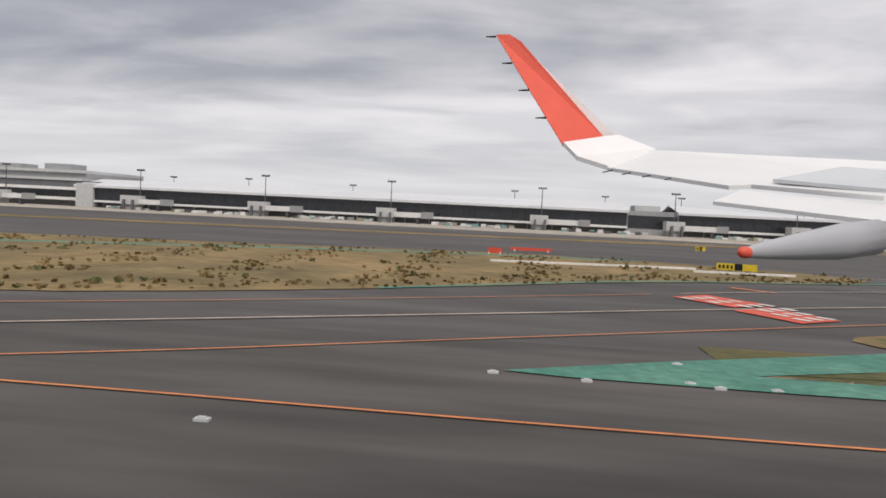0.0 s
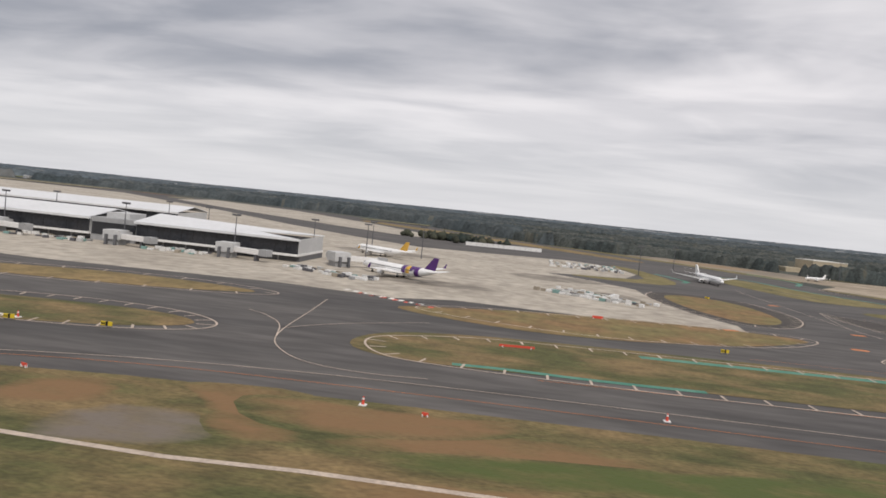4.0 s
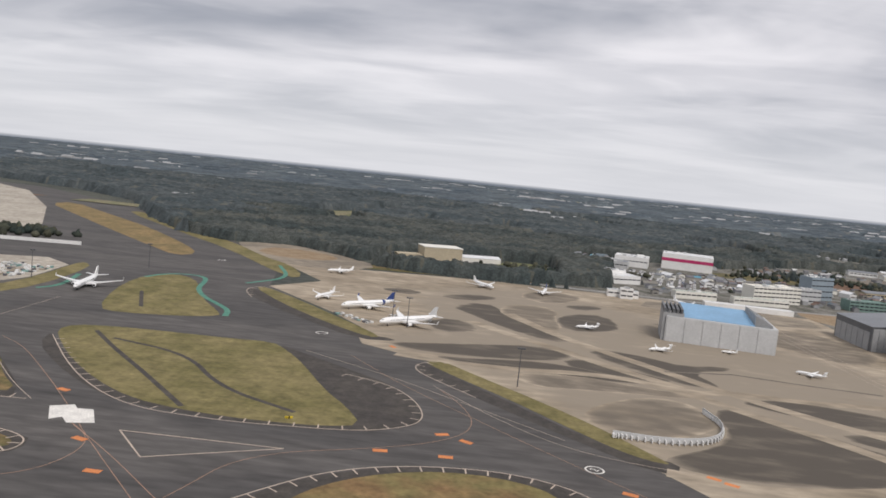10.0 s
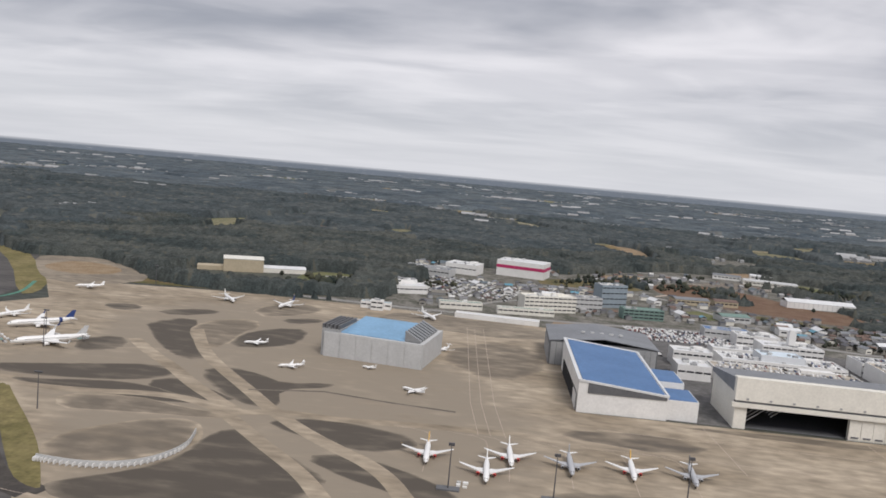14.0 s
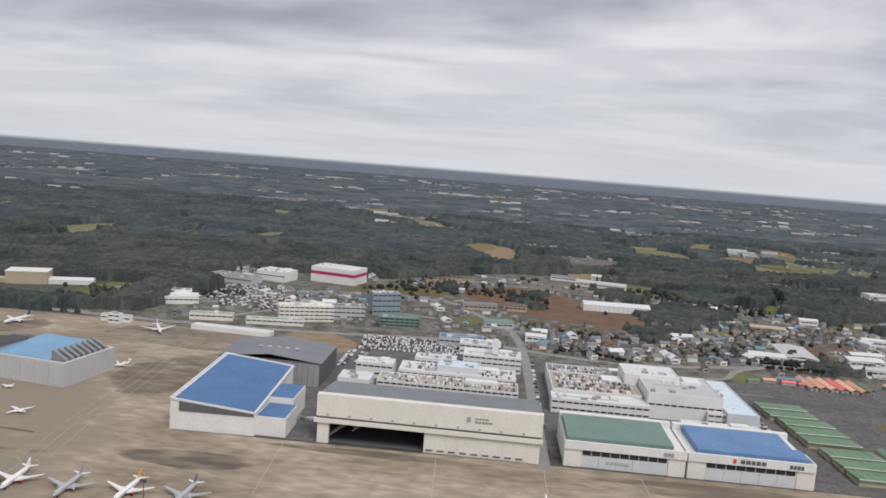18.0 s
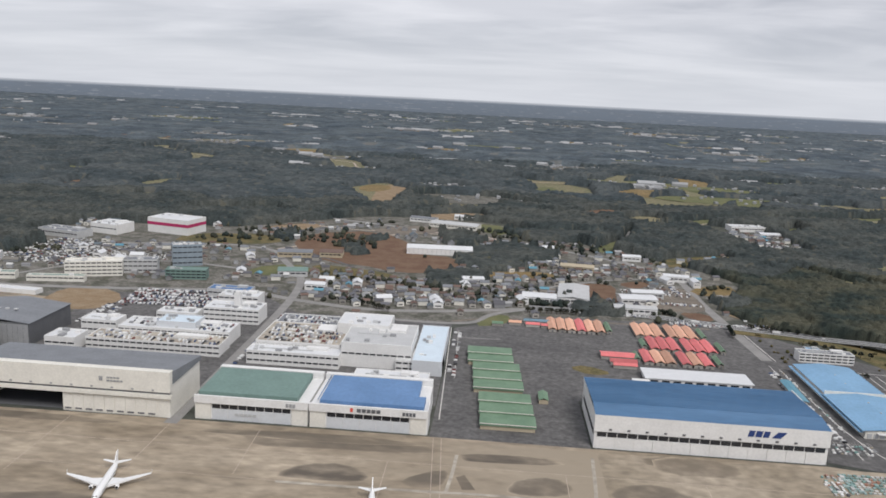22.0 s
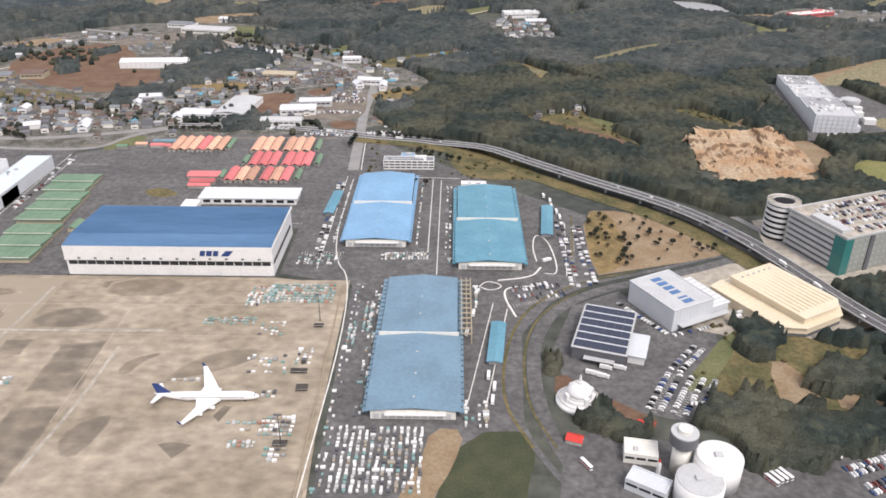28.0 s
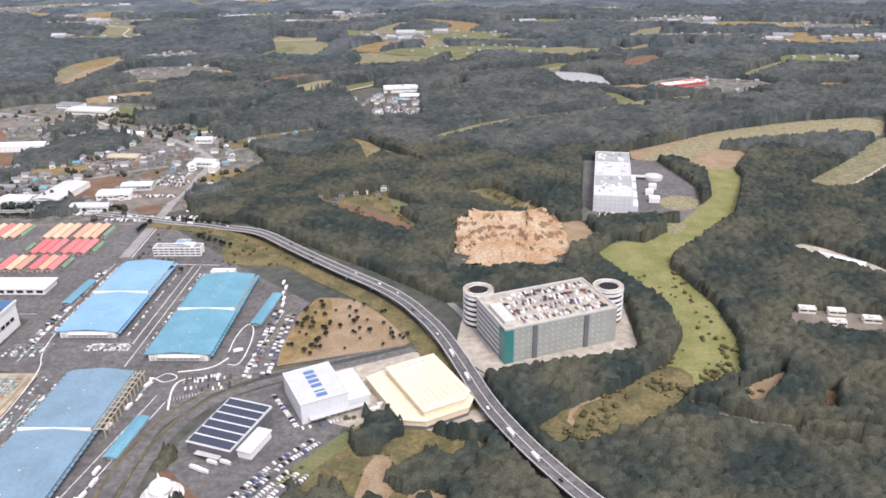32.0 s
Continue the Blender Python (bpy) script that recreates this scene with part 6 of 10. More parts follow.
# solar-roofed hall
so = thing("solar_hall", "hall whose roof is covered with solar panels", "warehouse", 2389, 527, 0, -18)
part("wall", box(B(), 0, 42, 0, 64, 0, 11), "grey_dark", so)
part("roof", prism(B(), [(-1, -1), (43, -1), (43, 65), (-1, 65)], 11, [11.6, 11.6, 13, 13]), "grey_light", so)
for k in range(6):
    z_ = 12.0 + 0.22 * k
    for j in range(6):
        part("solar_panel", prism(B(), [(0.6 + 6.85 * j, 1 + 10.6 * k), (7.35 + 6.85 * j, 1 + 10.6 * k), (7.35 + 6.85 * j, 9.4 + 10.6 * k), (0.6 + 6.85 * j, 9.4 + 10.6 * k)], z_, [z_ + 0.3, z_ + 0.3, z_ + 0.9, z_ + 0.9]), "solar_panel", so)
    part("panel_rail", box(B(), 0.2, 42, 9.6 + 10.6 * k, 11.2 + 10.6 * k, z_, z_ + 0.7), "white_cool", so)
part("annex", box(B(), 43, 56, 8, 40, 0, 7), "white", so)
part("annex_roof", box(B(), 42.6, 57, 7, 41, 7, 7.6), "white_cool", so)
part("canopy", box(B(), 10, 34, -6, -1, 5, 5.6), "grey_light", so)

# white pagoda
pg = thing("pagoda", "white domed peace pagoda on a round terrace", "pagoda", 2387, 471)
part("terrace", lathe(B(), 0, 0, [(17, 0), (17, 3), (15.5, 3), (15.5, 4)], 32), "white", pg, "", True)
part("terrace_rail", tube(B(), 0, 0, 4, 5.2, 15, 15, 32, False), "white", pg)
part("drum", lathe(B(), 0, 0, [(11, 4), (11, 7), (10, 7.2), (10, 9.5)], 32), "white", pg)
part("dome", lathe(B(), 0, 0, [(9.6, 9.5), (9.4, 12), (8.2, 14.6), (6.0, 16.8), (3.2, 18.2), (2.0, 18.6)], 32), "white", pg, "", True)
part("spire", lathe(B(), 0, 0, [(2.2, 18.4), (2.2, 20.2), (1.4, 20.4), (1.0, 23), (0.3, 26.5)], 16), "white", pg)
for k in range(4):
    a = k * math.tau / 4 + 0.4
    part("niche", turned(box(B(), 9.4, 11.6, -1.8, 1.8, 5, 11), math.degrees(a)), "white", pg)
part("stair", box(B(), -3, 3, -21, -15, 0, 2.6), "ivory", pg)
pg.matrix_basis = at(2387, 471) @ Matrix.Diagonal((0.98, 0.98, 0.92, 1))

# round museum tower and drums
for x, y, r, h, roof in ((2464, 393, 15, 20, "white"), (2448, 376, 15, 16, "grey_light")):
    t = thing("drum_building", "round white drum building with a flat roof", "building", x, y)
    part("wall", tube(B(), 0, 0, 0, h, r, r, 32), "white", t, "", True)
    part("roof", tube(B(), 0, 0, h, h + 0.6, r - 0.8, r - 0.8, 32), roof, t)
    part("roof_plant", box(B(), -3, 2, -2, 2, h + 0.6, h + 2.2), "grey_light", t)
t = thing("observation_tower", "stout grey observation tower with a glazed top", "tower", 2443, 402)
part("shaft", tube(B(), 0, 0, 0, 22, 6, 6, 20), "ivory", t, "", True)
part("deck", lathe(B(), 0, 0, [(6, 20), (9, 23), (9, 30), (8.4, 31)], 24), "grey_dark", t)
part("deck_rim", tube(B(), 0, 0, 31, 31.8, 8.8, 8.8, 24), "grey_light", t)
part("top_drum", tube(B(), 0, 0, 31.8, 34.4, 4.4, 4.4, 20), "ivory", t)
flat_block(2408, 408, 22, 16, 7, "ivory", "ivory", "low cream museum wing", 1, 1, -10)
flat_block(2404, 384, 26, 14, 8, "white_cool", "white_cool", "museum hall with a pale vaulted roof", 1, 0, -32)
rk = thing("display_rocket", "small white display aeroplane with a red nose", "aeroplane", 2428, 396, 0, -50)
part("body", lathe(B(), 0, 0, [(0.3, 0), (1.4, 0.2), (1.4, 9), (0.8, 12), (0.1, 14)], 12), "white", rk)
part("nose", lathe(B(), 0, 0, [(0.85, 11.8), (0.5, 13.2), (0.1, 14.4)], 12), "red", rk)
t = thing("shop", "small shop with a red roof", "shop", 2372, 426, 0, -20)
part("wall", box(B(), 0, 11, 0, 8, 0, 3), "house_wall", t)
part("roof", gable(B(), 0, 11, 0, 8, 3, 5.4), "red", t)
t = thing("shop", "small house with a red roof", "shop", 2424, 442, 0, -20)
part("wall", box(B(), 0, 11, 0, 7, 0, 3), "house_wall", t)
part("roof", gable(B(), 0, 11, 0, 7, 3, 5), "red", t)

oc = thing("octagon_hall", "low grey octagonal hall with a pyramid roof", "hall", 2606, 412)
part("wall", tube(B(), 0, 0, 0, 6, 13, 13, 8), "grey_light", oc)
part("roof", tube(B(), 0, 0, 6, 9.5, 14.4, 1.6, 8), "roof_grey", oc)
part("roof_lantern", tube(B(), 0, 0, 9.4, 10.8, 1.8, 1.2, 8), "grey_light", oc)
part("annex", box(B(), 10, 24, -20, -4, 0, 4.4), "ivory", oc)
part("annex_roof", gable(B(), 10, 24, -20, -4, 4.4, 6.6, "y"), "roof_grey", oc)

# far white factory complex
wc = thing("factory", "large white data centre with rooftop plant", "factory", 2808, 1094, 0, -9)
for y0, y1, h, roof in ((0, 44, 25, "grey_light"), (44, 110, 21, "grey"), (110, 190, 18, "grey_light"), (190, 262, 15, "grey")):
    part("wall", box(B(), 0, 58, y0, y1, 0, h), "white_cool", wc)
    part("roof", box(B(), 0.8, 57.2, y0 + 0.8, y1 - 0.8, h, h + 0.4), roof, wc)
    for a, b, c, e in ((0, 58, y0, y0 + 0.8), (0, 58, y1 - 0.8, y1), (0, 0.8, y0 + 0.8, y1 - 0.8), (57.2, 58, y0 + 0.8, y1 - 0.8)):
        part("parapet", box(B(), a, b, c, e, h, h + 1.6), "white_cool", wc)
for k in range(8):
    part("wall_rib", box(B(), 7.0 * k + 3, 7.0 * k + 3.8, -0.5, 0, 0, 25), "grey_light", wc)
for k in range(3):
    part("wall_band", box(B(), 0, 58, -0.3, 0, 6.5 + 6 * k, 7.3 + 6 * k), "grey_light", wc)
r9 = random.Random(9)
for k in range(70):
    b = r9.uniform(6, 250)
    a, h = r9.uniform(3, 48), 25 if b < 38 else 21 if b < 104 else 18 if b < 184 else 15
    part("roof_plant", box(B(), a, a + r9.uniform(2, 7), b, b + r9.uniform(2, 6), h + 0.4, h + r9.uniform(1.4, 4)), r9.choice(["white", "grey_light", "grey", "white"]), wc)
for k in range(4):
    part("side_block", box(B(), 58, 66, 8 + 40 * k, 36 + 40 * k, 0, 9), "white_cool", wc)
part("side_ramp", lathe(B(), 96, 168, [(15, 0), (15, 5), (13.5, 5), (13.5, 6)], 28), "grey_light", wc)
part("ramp_bridge", box(B(), 58, 84, 160, 170, 4, 5.4), "grey_light", wc)
for x, y, r in ((84, 50, 8), (80, 84, 6), (86, 112, 6)):
    part("store", box(B(), x, x + r * 2, y, y + r * 1.6, 0, 8), "white", wc)

# town buildings that stand out
store = flat_block(1155, 1490, 92, 60, 28, "white", "roof_white", "big white store with a magenta wall band", 0, 2, -14, 0, "store")
part("wall_band", box(B(), -0.3, 92.3, -0.3, 0, 15, 21), "magenta", store, "magenta wall band")
part("wall_band", box(B(), 92, 92.3, 0, 60, 15, 21), "magenta", store)
flat_block(1060, 1450, 60, 50, 18, "white", "roof_white", "white store beside the big one", 1, 4, -14, 0, "store")
flat_block(985, 1400, 90, 40, 12, "grey_light", "roof_grey", "low store with a grey roof", 1, 4, -14, 0, "store")
flat_block(955, 1130, 110, 34, 11, "white", "roof_white", "long low white terminal shed", 1, 5, 22, 0, "store")
flat_block(1010, 1180, 30, 20, 16, "white", "roof_white", "small white flat-roofed block", 1, 2, 22)
flat_block(1202, 1106, 80, 26, 22, "ivory", "ivory", "cream apartment block with rows of windows", 4, 5, 20, 0, "apartment block")
flat_block(1322, 1212, 46, 24, 34, "blue_grey", "grey_light", "blue glass office block with banded windows", 4, 3, 26, 0, "office block")
flat_block(1270, 1150, 50, 24, 20, "grey_light", "roof_grey", "grey office block with windows", 3, 3, 16, 0, "office block")
flat_block(1345, 1130, 60, 22, 14, "roof_sage", "roof_sage", "pale green office block with windows", 3, 3, 10, 0, "office block")
flat_block(1085, 1065, 60, 14, 9, "ivory", "roof_sage", "low freight office with a green roof", 1, 3, 12)
flat_block(1165, 1070, 80, 12, 8, "ivory", "roof_sage", "long low office with a green roof", 1, 3, 10)
flat_block(985, 1010, 40, 10, 8, "white", "roof_teal", "low office with a teal roof", 1, 2, 0)
flat_block(1000, 1000, 16, 10, 12, "white", "roof_white", "white gatehouse block beside the apron", 2, 1)
flat_block(1110, 1010, 110, 16, 5, "white", "roof_white", "long low white freight canopy", 0, 0, -4)
bb = thing("warehouse", "beige warehouse with a flat pale roof", "warehouse", 728, 1196, 0, 20)
part("wall", box(B(), 0, 62, 0, 40, 0, 20), "beige", bb)
part("roof", box(B(), -0.6, 62.6, -0.6, 40.6, 20, 21), "ivory", bb)
part("low_wing", box(B(), 62, 130, 6, 36, 0, 7), "ivory", bb)
part("low_roof", gable(B(), 62, 130, 6, 36, 7, 10, "x"), "roof_white", bb)
part("low_wing", box(B(), -40, 0, 8, 30, 0, 7), "beige", bb)
lw = thing("greenhouse", "very long white greenhouse shed", "greenhouse", 1676, 1428, 0, 4)
part("wall", box(B(), 0, 122, 0, 30, 0, 11), "white", lw)
part("roof", gable(B(), 0, 122, 0, 30, 11, 16, "x"), "roof_white", lw)
for k in range(14):
    part("frame_rib", box(B(), 4 + 8.5 * k, 4.5 + 8.5 * k, -0.3, 0, 0, 11), "grey_light", lw)
for x, y, w, l, roof, wall, a in ((1690, 1740, 110, 46, "grey_light", "ivory", -12), (1640, 1800, 60, 30, "roof_grey", "white", -12), (1740, 1860, 50, 24, "roof_white", "white", -10), (1932, 1136, 46, 90, "grey_light", "white", -6), (1880, 1130, 50, 30, "roof_white", "white", -4), (1954, 1362, 58, 26, "beige", "beige", -5),
                                  (2028, 1152, 54, 30, "roof_white", "white", 5), (2050, 1196, 50, 22, "roof_white", "grey_light", 5), (2010, 1100, 60, 20, "grey_light", "white", 0), (2125, 1330, 42, 20, "roof_white", "white", -8), (1500, 1190, 46, 30, "roof_sage", "grey_light", 12), (1560, 1120, 30, 20, "roof_white", "white", 0),
                                  (1460, 1330, 60, 30, "roof_grey", "beige", 10), (1530, 1350, 40, 30, "roof_rust", "beige", 5), (2080, 1480, 34, 20, "roof_white", "white", 0), (2455, 1850, 80, 30, "roof_white", "white", 4), (1790, 1215, 34, 20, "roof_white", "white", 10), (2166, 1290, 12, 30, "roof_white", "white", 0)):
    t = thing("town_hall_shed", "broad %s-roofed commercial shed in the town" % roof.replace("roof_", "").replace("_", " "), "commercial building", x, y, 0, a)
    part("wall", box(B(), 0, w, 0, l, 0, 9), wall, t)
    part("roof", gable(B(), 0, w, 0, l, 9, 11.5, "x" if w > l else "y", 0.6), roof, t)
    window_row(t, 2, w - 2, 0, 4.5, 6.5, max(3, int(w / 8)), 0.8)
flat_block(3090, 590, 60, 40, 14, "white", "roof_white", "white works building in the woods", 1, 4, 10)
flat_block(3060, 912, 56, 16, 8, "white", "roof_white", "long white plant shed in the woods", 0, 1, -38)
flat_block(3106, 1930, 120, 34, 10, "roof_pink", "ivory", "long low works with a pinkish wall", 1, 4, 24)
flat_block(2409, 1925, 96, 34, 12, "white", "roof_white", "wide white hall beside a car lot", 1, 3, 8)
for x, y, a in ((2990, 775, -8), (3020, 770, -8), (3050, 752, -8), (3010, 745, -8)):
    flat_block(x, y, 18, 9, 5, "ivory", "roof_white", "small pale depot building in the woods", 1, 1, a)

# ---- aircraft ----


def loft(bm, rings, n=14):
    """rings: x, centre z, half width, half height."""
    rows = []
    for x, z, w, h in rings:
        rows.append([bm.verts.new((x, w * math.cos(k * math.tau / n), z + h * math.sin(k * math.tau / n))) for k in range(n)])
    for a, b in zip(rows, rows[1:]):
        for k in range(n):
            bm.faces.new((a[k], a[(k + 1) % n], b[(k + 1) % n], b[k]))
    bm.faces.new(rows[0][::-1])
    bm.faces.new(rows[-1])
    return bm


def foil(bm, pts, thick):
    """A flat wing-like slab: pts in x, y, z round its outline, thickness at each corner."""
    up = [bm.verts.new((x, y, z + t / 2)) for (x, y, z), t in zip(pts, thick)]
    dn = [bm.verts.new((x, y, z - t / 2)) for (x, y, z), t in zip(pts, thick)]
    faces_of(bm, dn, up)
    bmesh.ops.recalc_face_normals(bm, faces=bm.faces[:])
    return bm


def jet(length, span, radius, body="jet_white", tail="jet_white", engines=2, label="white airliner parked on the apron", band=None, tail_engines=False, pods="jet_white"):
    """An airliner with its nose to +x and its wheels on the ground."""
    t = thing("airliner", label, "airliner", 0, 0)
    L, R = length, radius
    zc = R + (1.9 if L > 30 else 1.0)
    h2 = L / 2
    part("fuselage", loft(B(), [(h2, zc - 0.3 * R, 0.06 * R, 0.06 * R), (h2 - 0.4 * R, zc - 0.25 * R, 0.42 * R, 0.4 * R), (h2 - 1.3 * R, zc - 0.1 * R, 0.78 * R, 0.76 * R), (h2 - 2.8 * R, zc, R, R), (0, zc, R, R), (-0.20 * L, zc, R, R), (-0.33 * L, zc + 0.22 * R, 0.75 * R, 0.78 * R), (-0.43 * L, zc + 0.5 * R, 0.4 * R, 0.48 * R), (-h2, zc + 0.75 * R, 0.1 * R, 0.14 * R)]), body, t, "", True)
    for s in (-1, 1):
        a = span / 2
        part("wing", foil(B(), [(0.14 * L, s * R * 0.6, zc - 0.5 * R), (-0.10 * L, s * R * 0.6, zc - 0.55 * R), (-0.07 * L, s * a * 0.36, zc - 0.3 * R), (-0.145 * L, s * a, zc + 0.55 * R), (-0.105 * L, s * a, zc + 0.55 * R)], [0.55 * R, 0.35 * R, 0.2 * R, 0.06 * R, 0.08 * R]), "jet_grey" if body == "jet_grey" else "jet_white", t)
        part("winglet", foil(B(), [(-0.112 * L, s * a, zc + 0.55 * R), (-0.145 * L, s * a, zc + 0.55 * R), (-0.16 * L, s * (a + 0.3), zc + 1.5 * R), (-0.145 * L, s * (a + 0.3), zc + 1.5 * R)], [0.06] * 4), tail, t)
        zt = zc + (2.6 * R if tail_engines else 0.55 * R)
        part("tailplane", foil(B(), [(-0.40 * L, s * R * 0.25, zt), (-0.475 * L, s * R * 0.2, zt), (-0.495 * L, s * span * 0.17, zt + 0.3 * R), (-0.465 * L, s * span * 0.17, zt + 0.3 * R)], [0.2 * R, 0.1 * R, 0.05 * R, 0.05 * R]), "jet_white", t)
    part("fin", turned_fin(L, R, zc), tail, t)
    pods_at = [(-0.42 * 0, 0)] if tail_engines else ([(0.10, 0.30)] if engines == 2 else [(0.085, 0.30), (0.0, 0.56)])
    for fx, fy in pods_at:
        for s in (-1, 1):
            if tail_engines:
                x, y, z, r, l = -0.25 * L, s * 1.75 * R, zc + 0.5 * R, 0.48 * R, 0.14 * L
            else:
                x, y, z, r, l = fx * L - (0.02 * L), s * span / 2 * fy, zc - 0.85 * R + (0.35 * R if fy > 0.5 else 0), 0.52 * R if engines == 2 else 0.42 * R, 0.075 * L
            e = part("engine", loft(B(), [(x + l / 2, z, r * 0.86, r * 0.86), (x + l * 0.42, z, r, r), (x - l * 0.1, z, r * 0.96, r * 0.96), (x - l / 2, z, r * 0.55, r * 0.55)], 12) if not tail_engines else loft(B(), [(x + l / 2, z, r * 0.86, r * 0.86), (x, z, r, r), (x - l / 2, z, r * 0.6, r * 0.6)], 10), pods, t, "", True)
            for v in e.data.vertices:
                v.co.y += y * S
            # flat black disc paints the shaded hollow of the intake
            q = part("intake", loft(B(), [(x + l / 2 + 0.02, z, r * 0.7, r * 0.7), (x + l / 2 + 0.03, z, r * 0.7, r * 0.7)], 12), "dark", e)
            for v in q.data.vertices:
                v.co.y += y * S
            if not tail_engines:
                part("pylon", box(B(), x - l * 0.5, x + l * 0.2, y - 0.12 * R, y + 0.12 * R, z + r * 0.8, zc - 0.25 * R), "jet_grey", t)
    for gx, gy in ((0.36 * L, 0), (-0.04 * L, 0.9 * R), (-0.04 * L, -0.9 * R)):
        part("landing_gear", box(B(), gx - 0.25, gx + 0.25, gy - 0.3, gy + 0.3, 0.3, zc - 0.7 * R), "steel", t)
        w = tube(B(), 0, 0, -0.45, 0.45, 0.62, 0.62, 10)
        bmesh.ops.rotate(w, verts=w.verts, cent=(0, 0, 0), matrix=Matrix.Rotation(radians(90), 3, "X"))
        bmesh.ops.translate(w, verts=w.verts, vec=(gx, gy, 0.62))
        part("wheel", w, "tyre", t)
    part("cockpit_window", box(B(), h2 - 1.25 * R, h2 - 0.85 * R, -0.5 * R, 0.5 * R, zc + 0.18 * R, zc + 0.42 * R), "glass_dark", t)
    for s in (-1, 1):
        part("window_row", box(B(), -0.24 * L, h2 - 3.2 * R, s * R * 0.985 - 0.03, s * R * 0.985 + 0.03, zc + 0.18 * R, zc + 0.30 * R), "grey_dark", t)
    if band:
        for k, m_ in enumerate(band):
            x0 = -0.30 * L + k * 0.055 * L
            part("livery_band", loft(B(), [(x0 + 0.05 * L, zc + (0.02 if x0 > -0.22 * L else 0.1) * R, 1.012 * R, 1.012 * R), (x0, zc + (0.02 if x0 > -0.2 * L else 0.16) * R, (1.012 if x0 > -0.2 * L else 0.88) * R, (1.012 if x0 > -0.2 * L else 0.9) * R)]), m_, t, "coloured livery band", True)
    return t


def turned_fin(L, R, zc):
    bm = B()
    pts = [(-0.33 * L, zc + 0.7 * R), (-0.47 * L, zc + 0.7 * R), (-0.505 * L, zc + 3.4 * R), (-0.452 * L, zc + 3.4 * R)]
    a = [bm.verts.new((x, -0.13 * R, z)) for x, z in pts]
    b = [bm.verts.new((x, 0.13 * R, z)) for x, z in pts]
    faces_of(bm, a, b)
    bmesh.ops.recalc_face_normals(bm, faces=bm.faces[:])
    return bm


def park(ob, x, y, heading):
    ob.matrix_basis = at(x, y, 0.06, heading)
    return ob


park(jet(66, 60, 2.95, tail="purple", band=("purple", "purple", "gold", "purple"), label="white and purple wide-body airliner at the gate"), 220, 424, 141)
park(jet(64, 60, 2.8, tail="gold", label="white airliner with a yellow and red tail at the gate"), 180, 580, 141)
park(jet(63, 60, 2.9, label="all-white twin-jet airliner taxiing slowly"), 460, 688, -80)
park(jet(62, 60, 2.9, tail="navy", band=("navy",), label="white airliner with a dark blue tail"), 716, 735, -136)
park(jet(63, 60, 3.0, tail="grey_light", label="white airliner with a grey-red tail"), 762, 676, -138)
park(jet(38, 35, 1.95, label="small white airliner at the apron edge"), 668, 762, -108)
park(jet(34, 32, 1.7, label="small white airliner far on the apron"), 646, 950, -150)
park(jet(44, 42, 2.2, pods="grey", label="white airliner on the far apron"), 824, 962, -54)
park(jet(44, 42, 2.2, tail="navy", label="white airliner with a blue tail on the far apron"), 900, 960, -100)
park(jet(44, 42, 2.2, label="white airliner by the far offices"), 1078, 982, -60)
for x, y, a in ((929, 754, -166), (985, 684, -156), (1101, 648, 150), (1052, 708, 170), (1112, 812, -120)):
    park(jet(24 if x != 1052 else 14, 24 if x != 1052 else 12, 1.3 if x != 1052 else 0.9, tail_engines=True, label="small white business jet with tail engines"), x, y, a)
parked = ((1128, 506, -87, "gold", "white narrow-body airliner with a yellow tail", "red"), (1168, 486, -89, "jet_white", "white narrow-body airliner with red engines", "red"), (1183, 517, -87, "jet_white", "white narrow-body airliner on stand", "red"), (1223, 514, -90, "grey", "silver-grey narrow-body airliner on its stand", "jet_grey"), (1264, 517, -93, "gold", "white narrow-body airliner with a yellow tail", "red"), (1304, 519, -94, "grey_dark", "silver-grey narrow-body airliner on its stand", "jet_grey"))
for x, y, a, tail, lab, pods in parked:
    park(jet(37.6, 35, 1.98, body="jet_grey" if pods == "jet_grey" else "jet_white", tail=tail, label=lab, pods=pods), x, y, a)
park(jet(57, 60, 2.9, label="white wide-body airliner nose towards the taxiway"), 1560, 528, -80)
park(jet(57, 60, 2.9, label="white wide-body airliner parked alone"), 1757, 516, -83)
park(jet(76, 68, 3.3, tail="navy", engines=4, label="white four-engined freighter with a blue tail"), 2115, 466, 2)

# ---- vehicles ----


def car_mesh(bm, l=4.5, w=1.8, h=1.45):
    """A car body with its cabin, wheels down."""
    prof = [(-l / 2, 0.3), (l / 2, 0.3), (l / 2, 0.75), (l * 0.28, 0.9), (l * 0.12, h), (-l * 0.28, h), (-l * 0.42, 0.95), (-l / 2, 0.85)]
    a = [bm.verts.new((x, -w / 2, z)) for x, z in prof]
    b = [bm.verts.new((x, w / 2, z)) for x, z in prof]
    faces_of(bm, b, a)
    return bm


def wheel_pair(parent, x, half, r, w):
    for s in (-1, 1):
        bm = tube(B(), 0, 0, -w / 2, w / 2, r, r, 10)
        bmesh.ops.rotate(bm, verts=bm.verts, cent=(0, 0, 0), matrix=Matrix.Rotation(radians(90), 3, "X"))
        bmesh.ops.translate(bm, verts=bm.verts, vec=(x, s * half, r))
        part("wheel", bm, "tyre", parent)


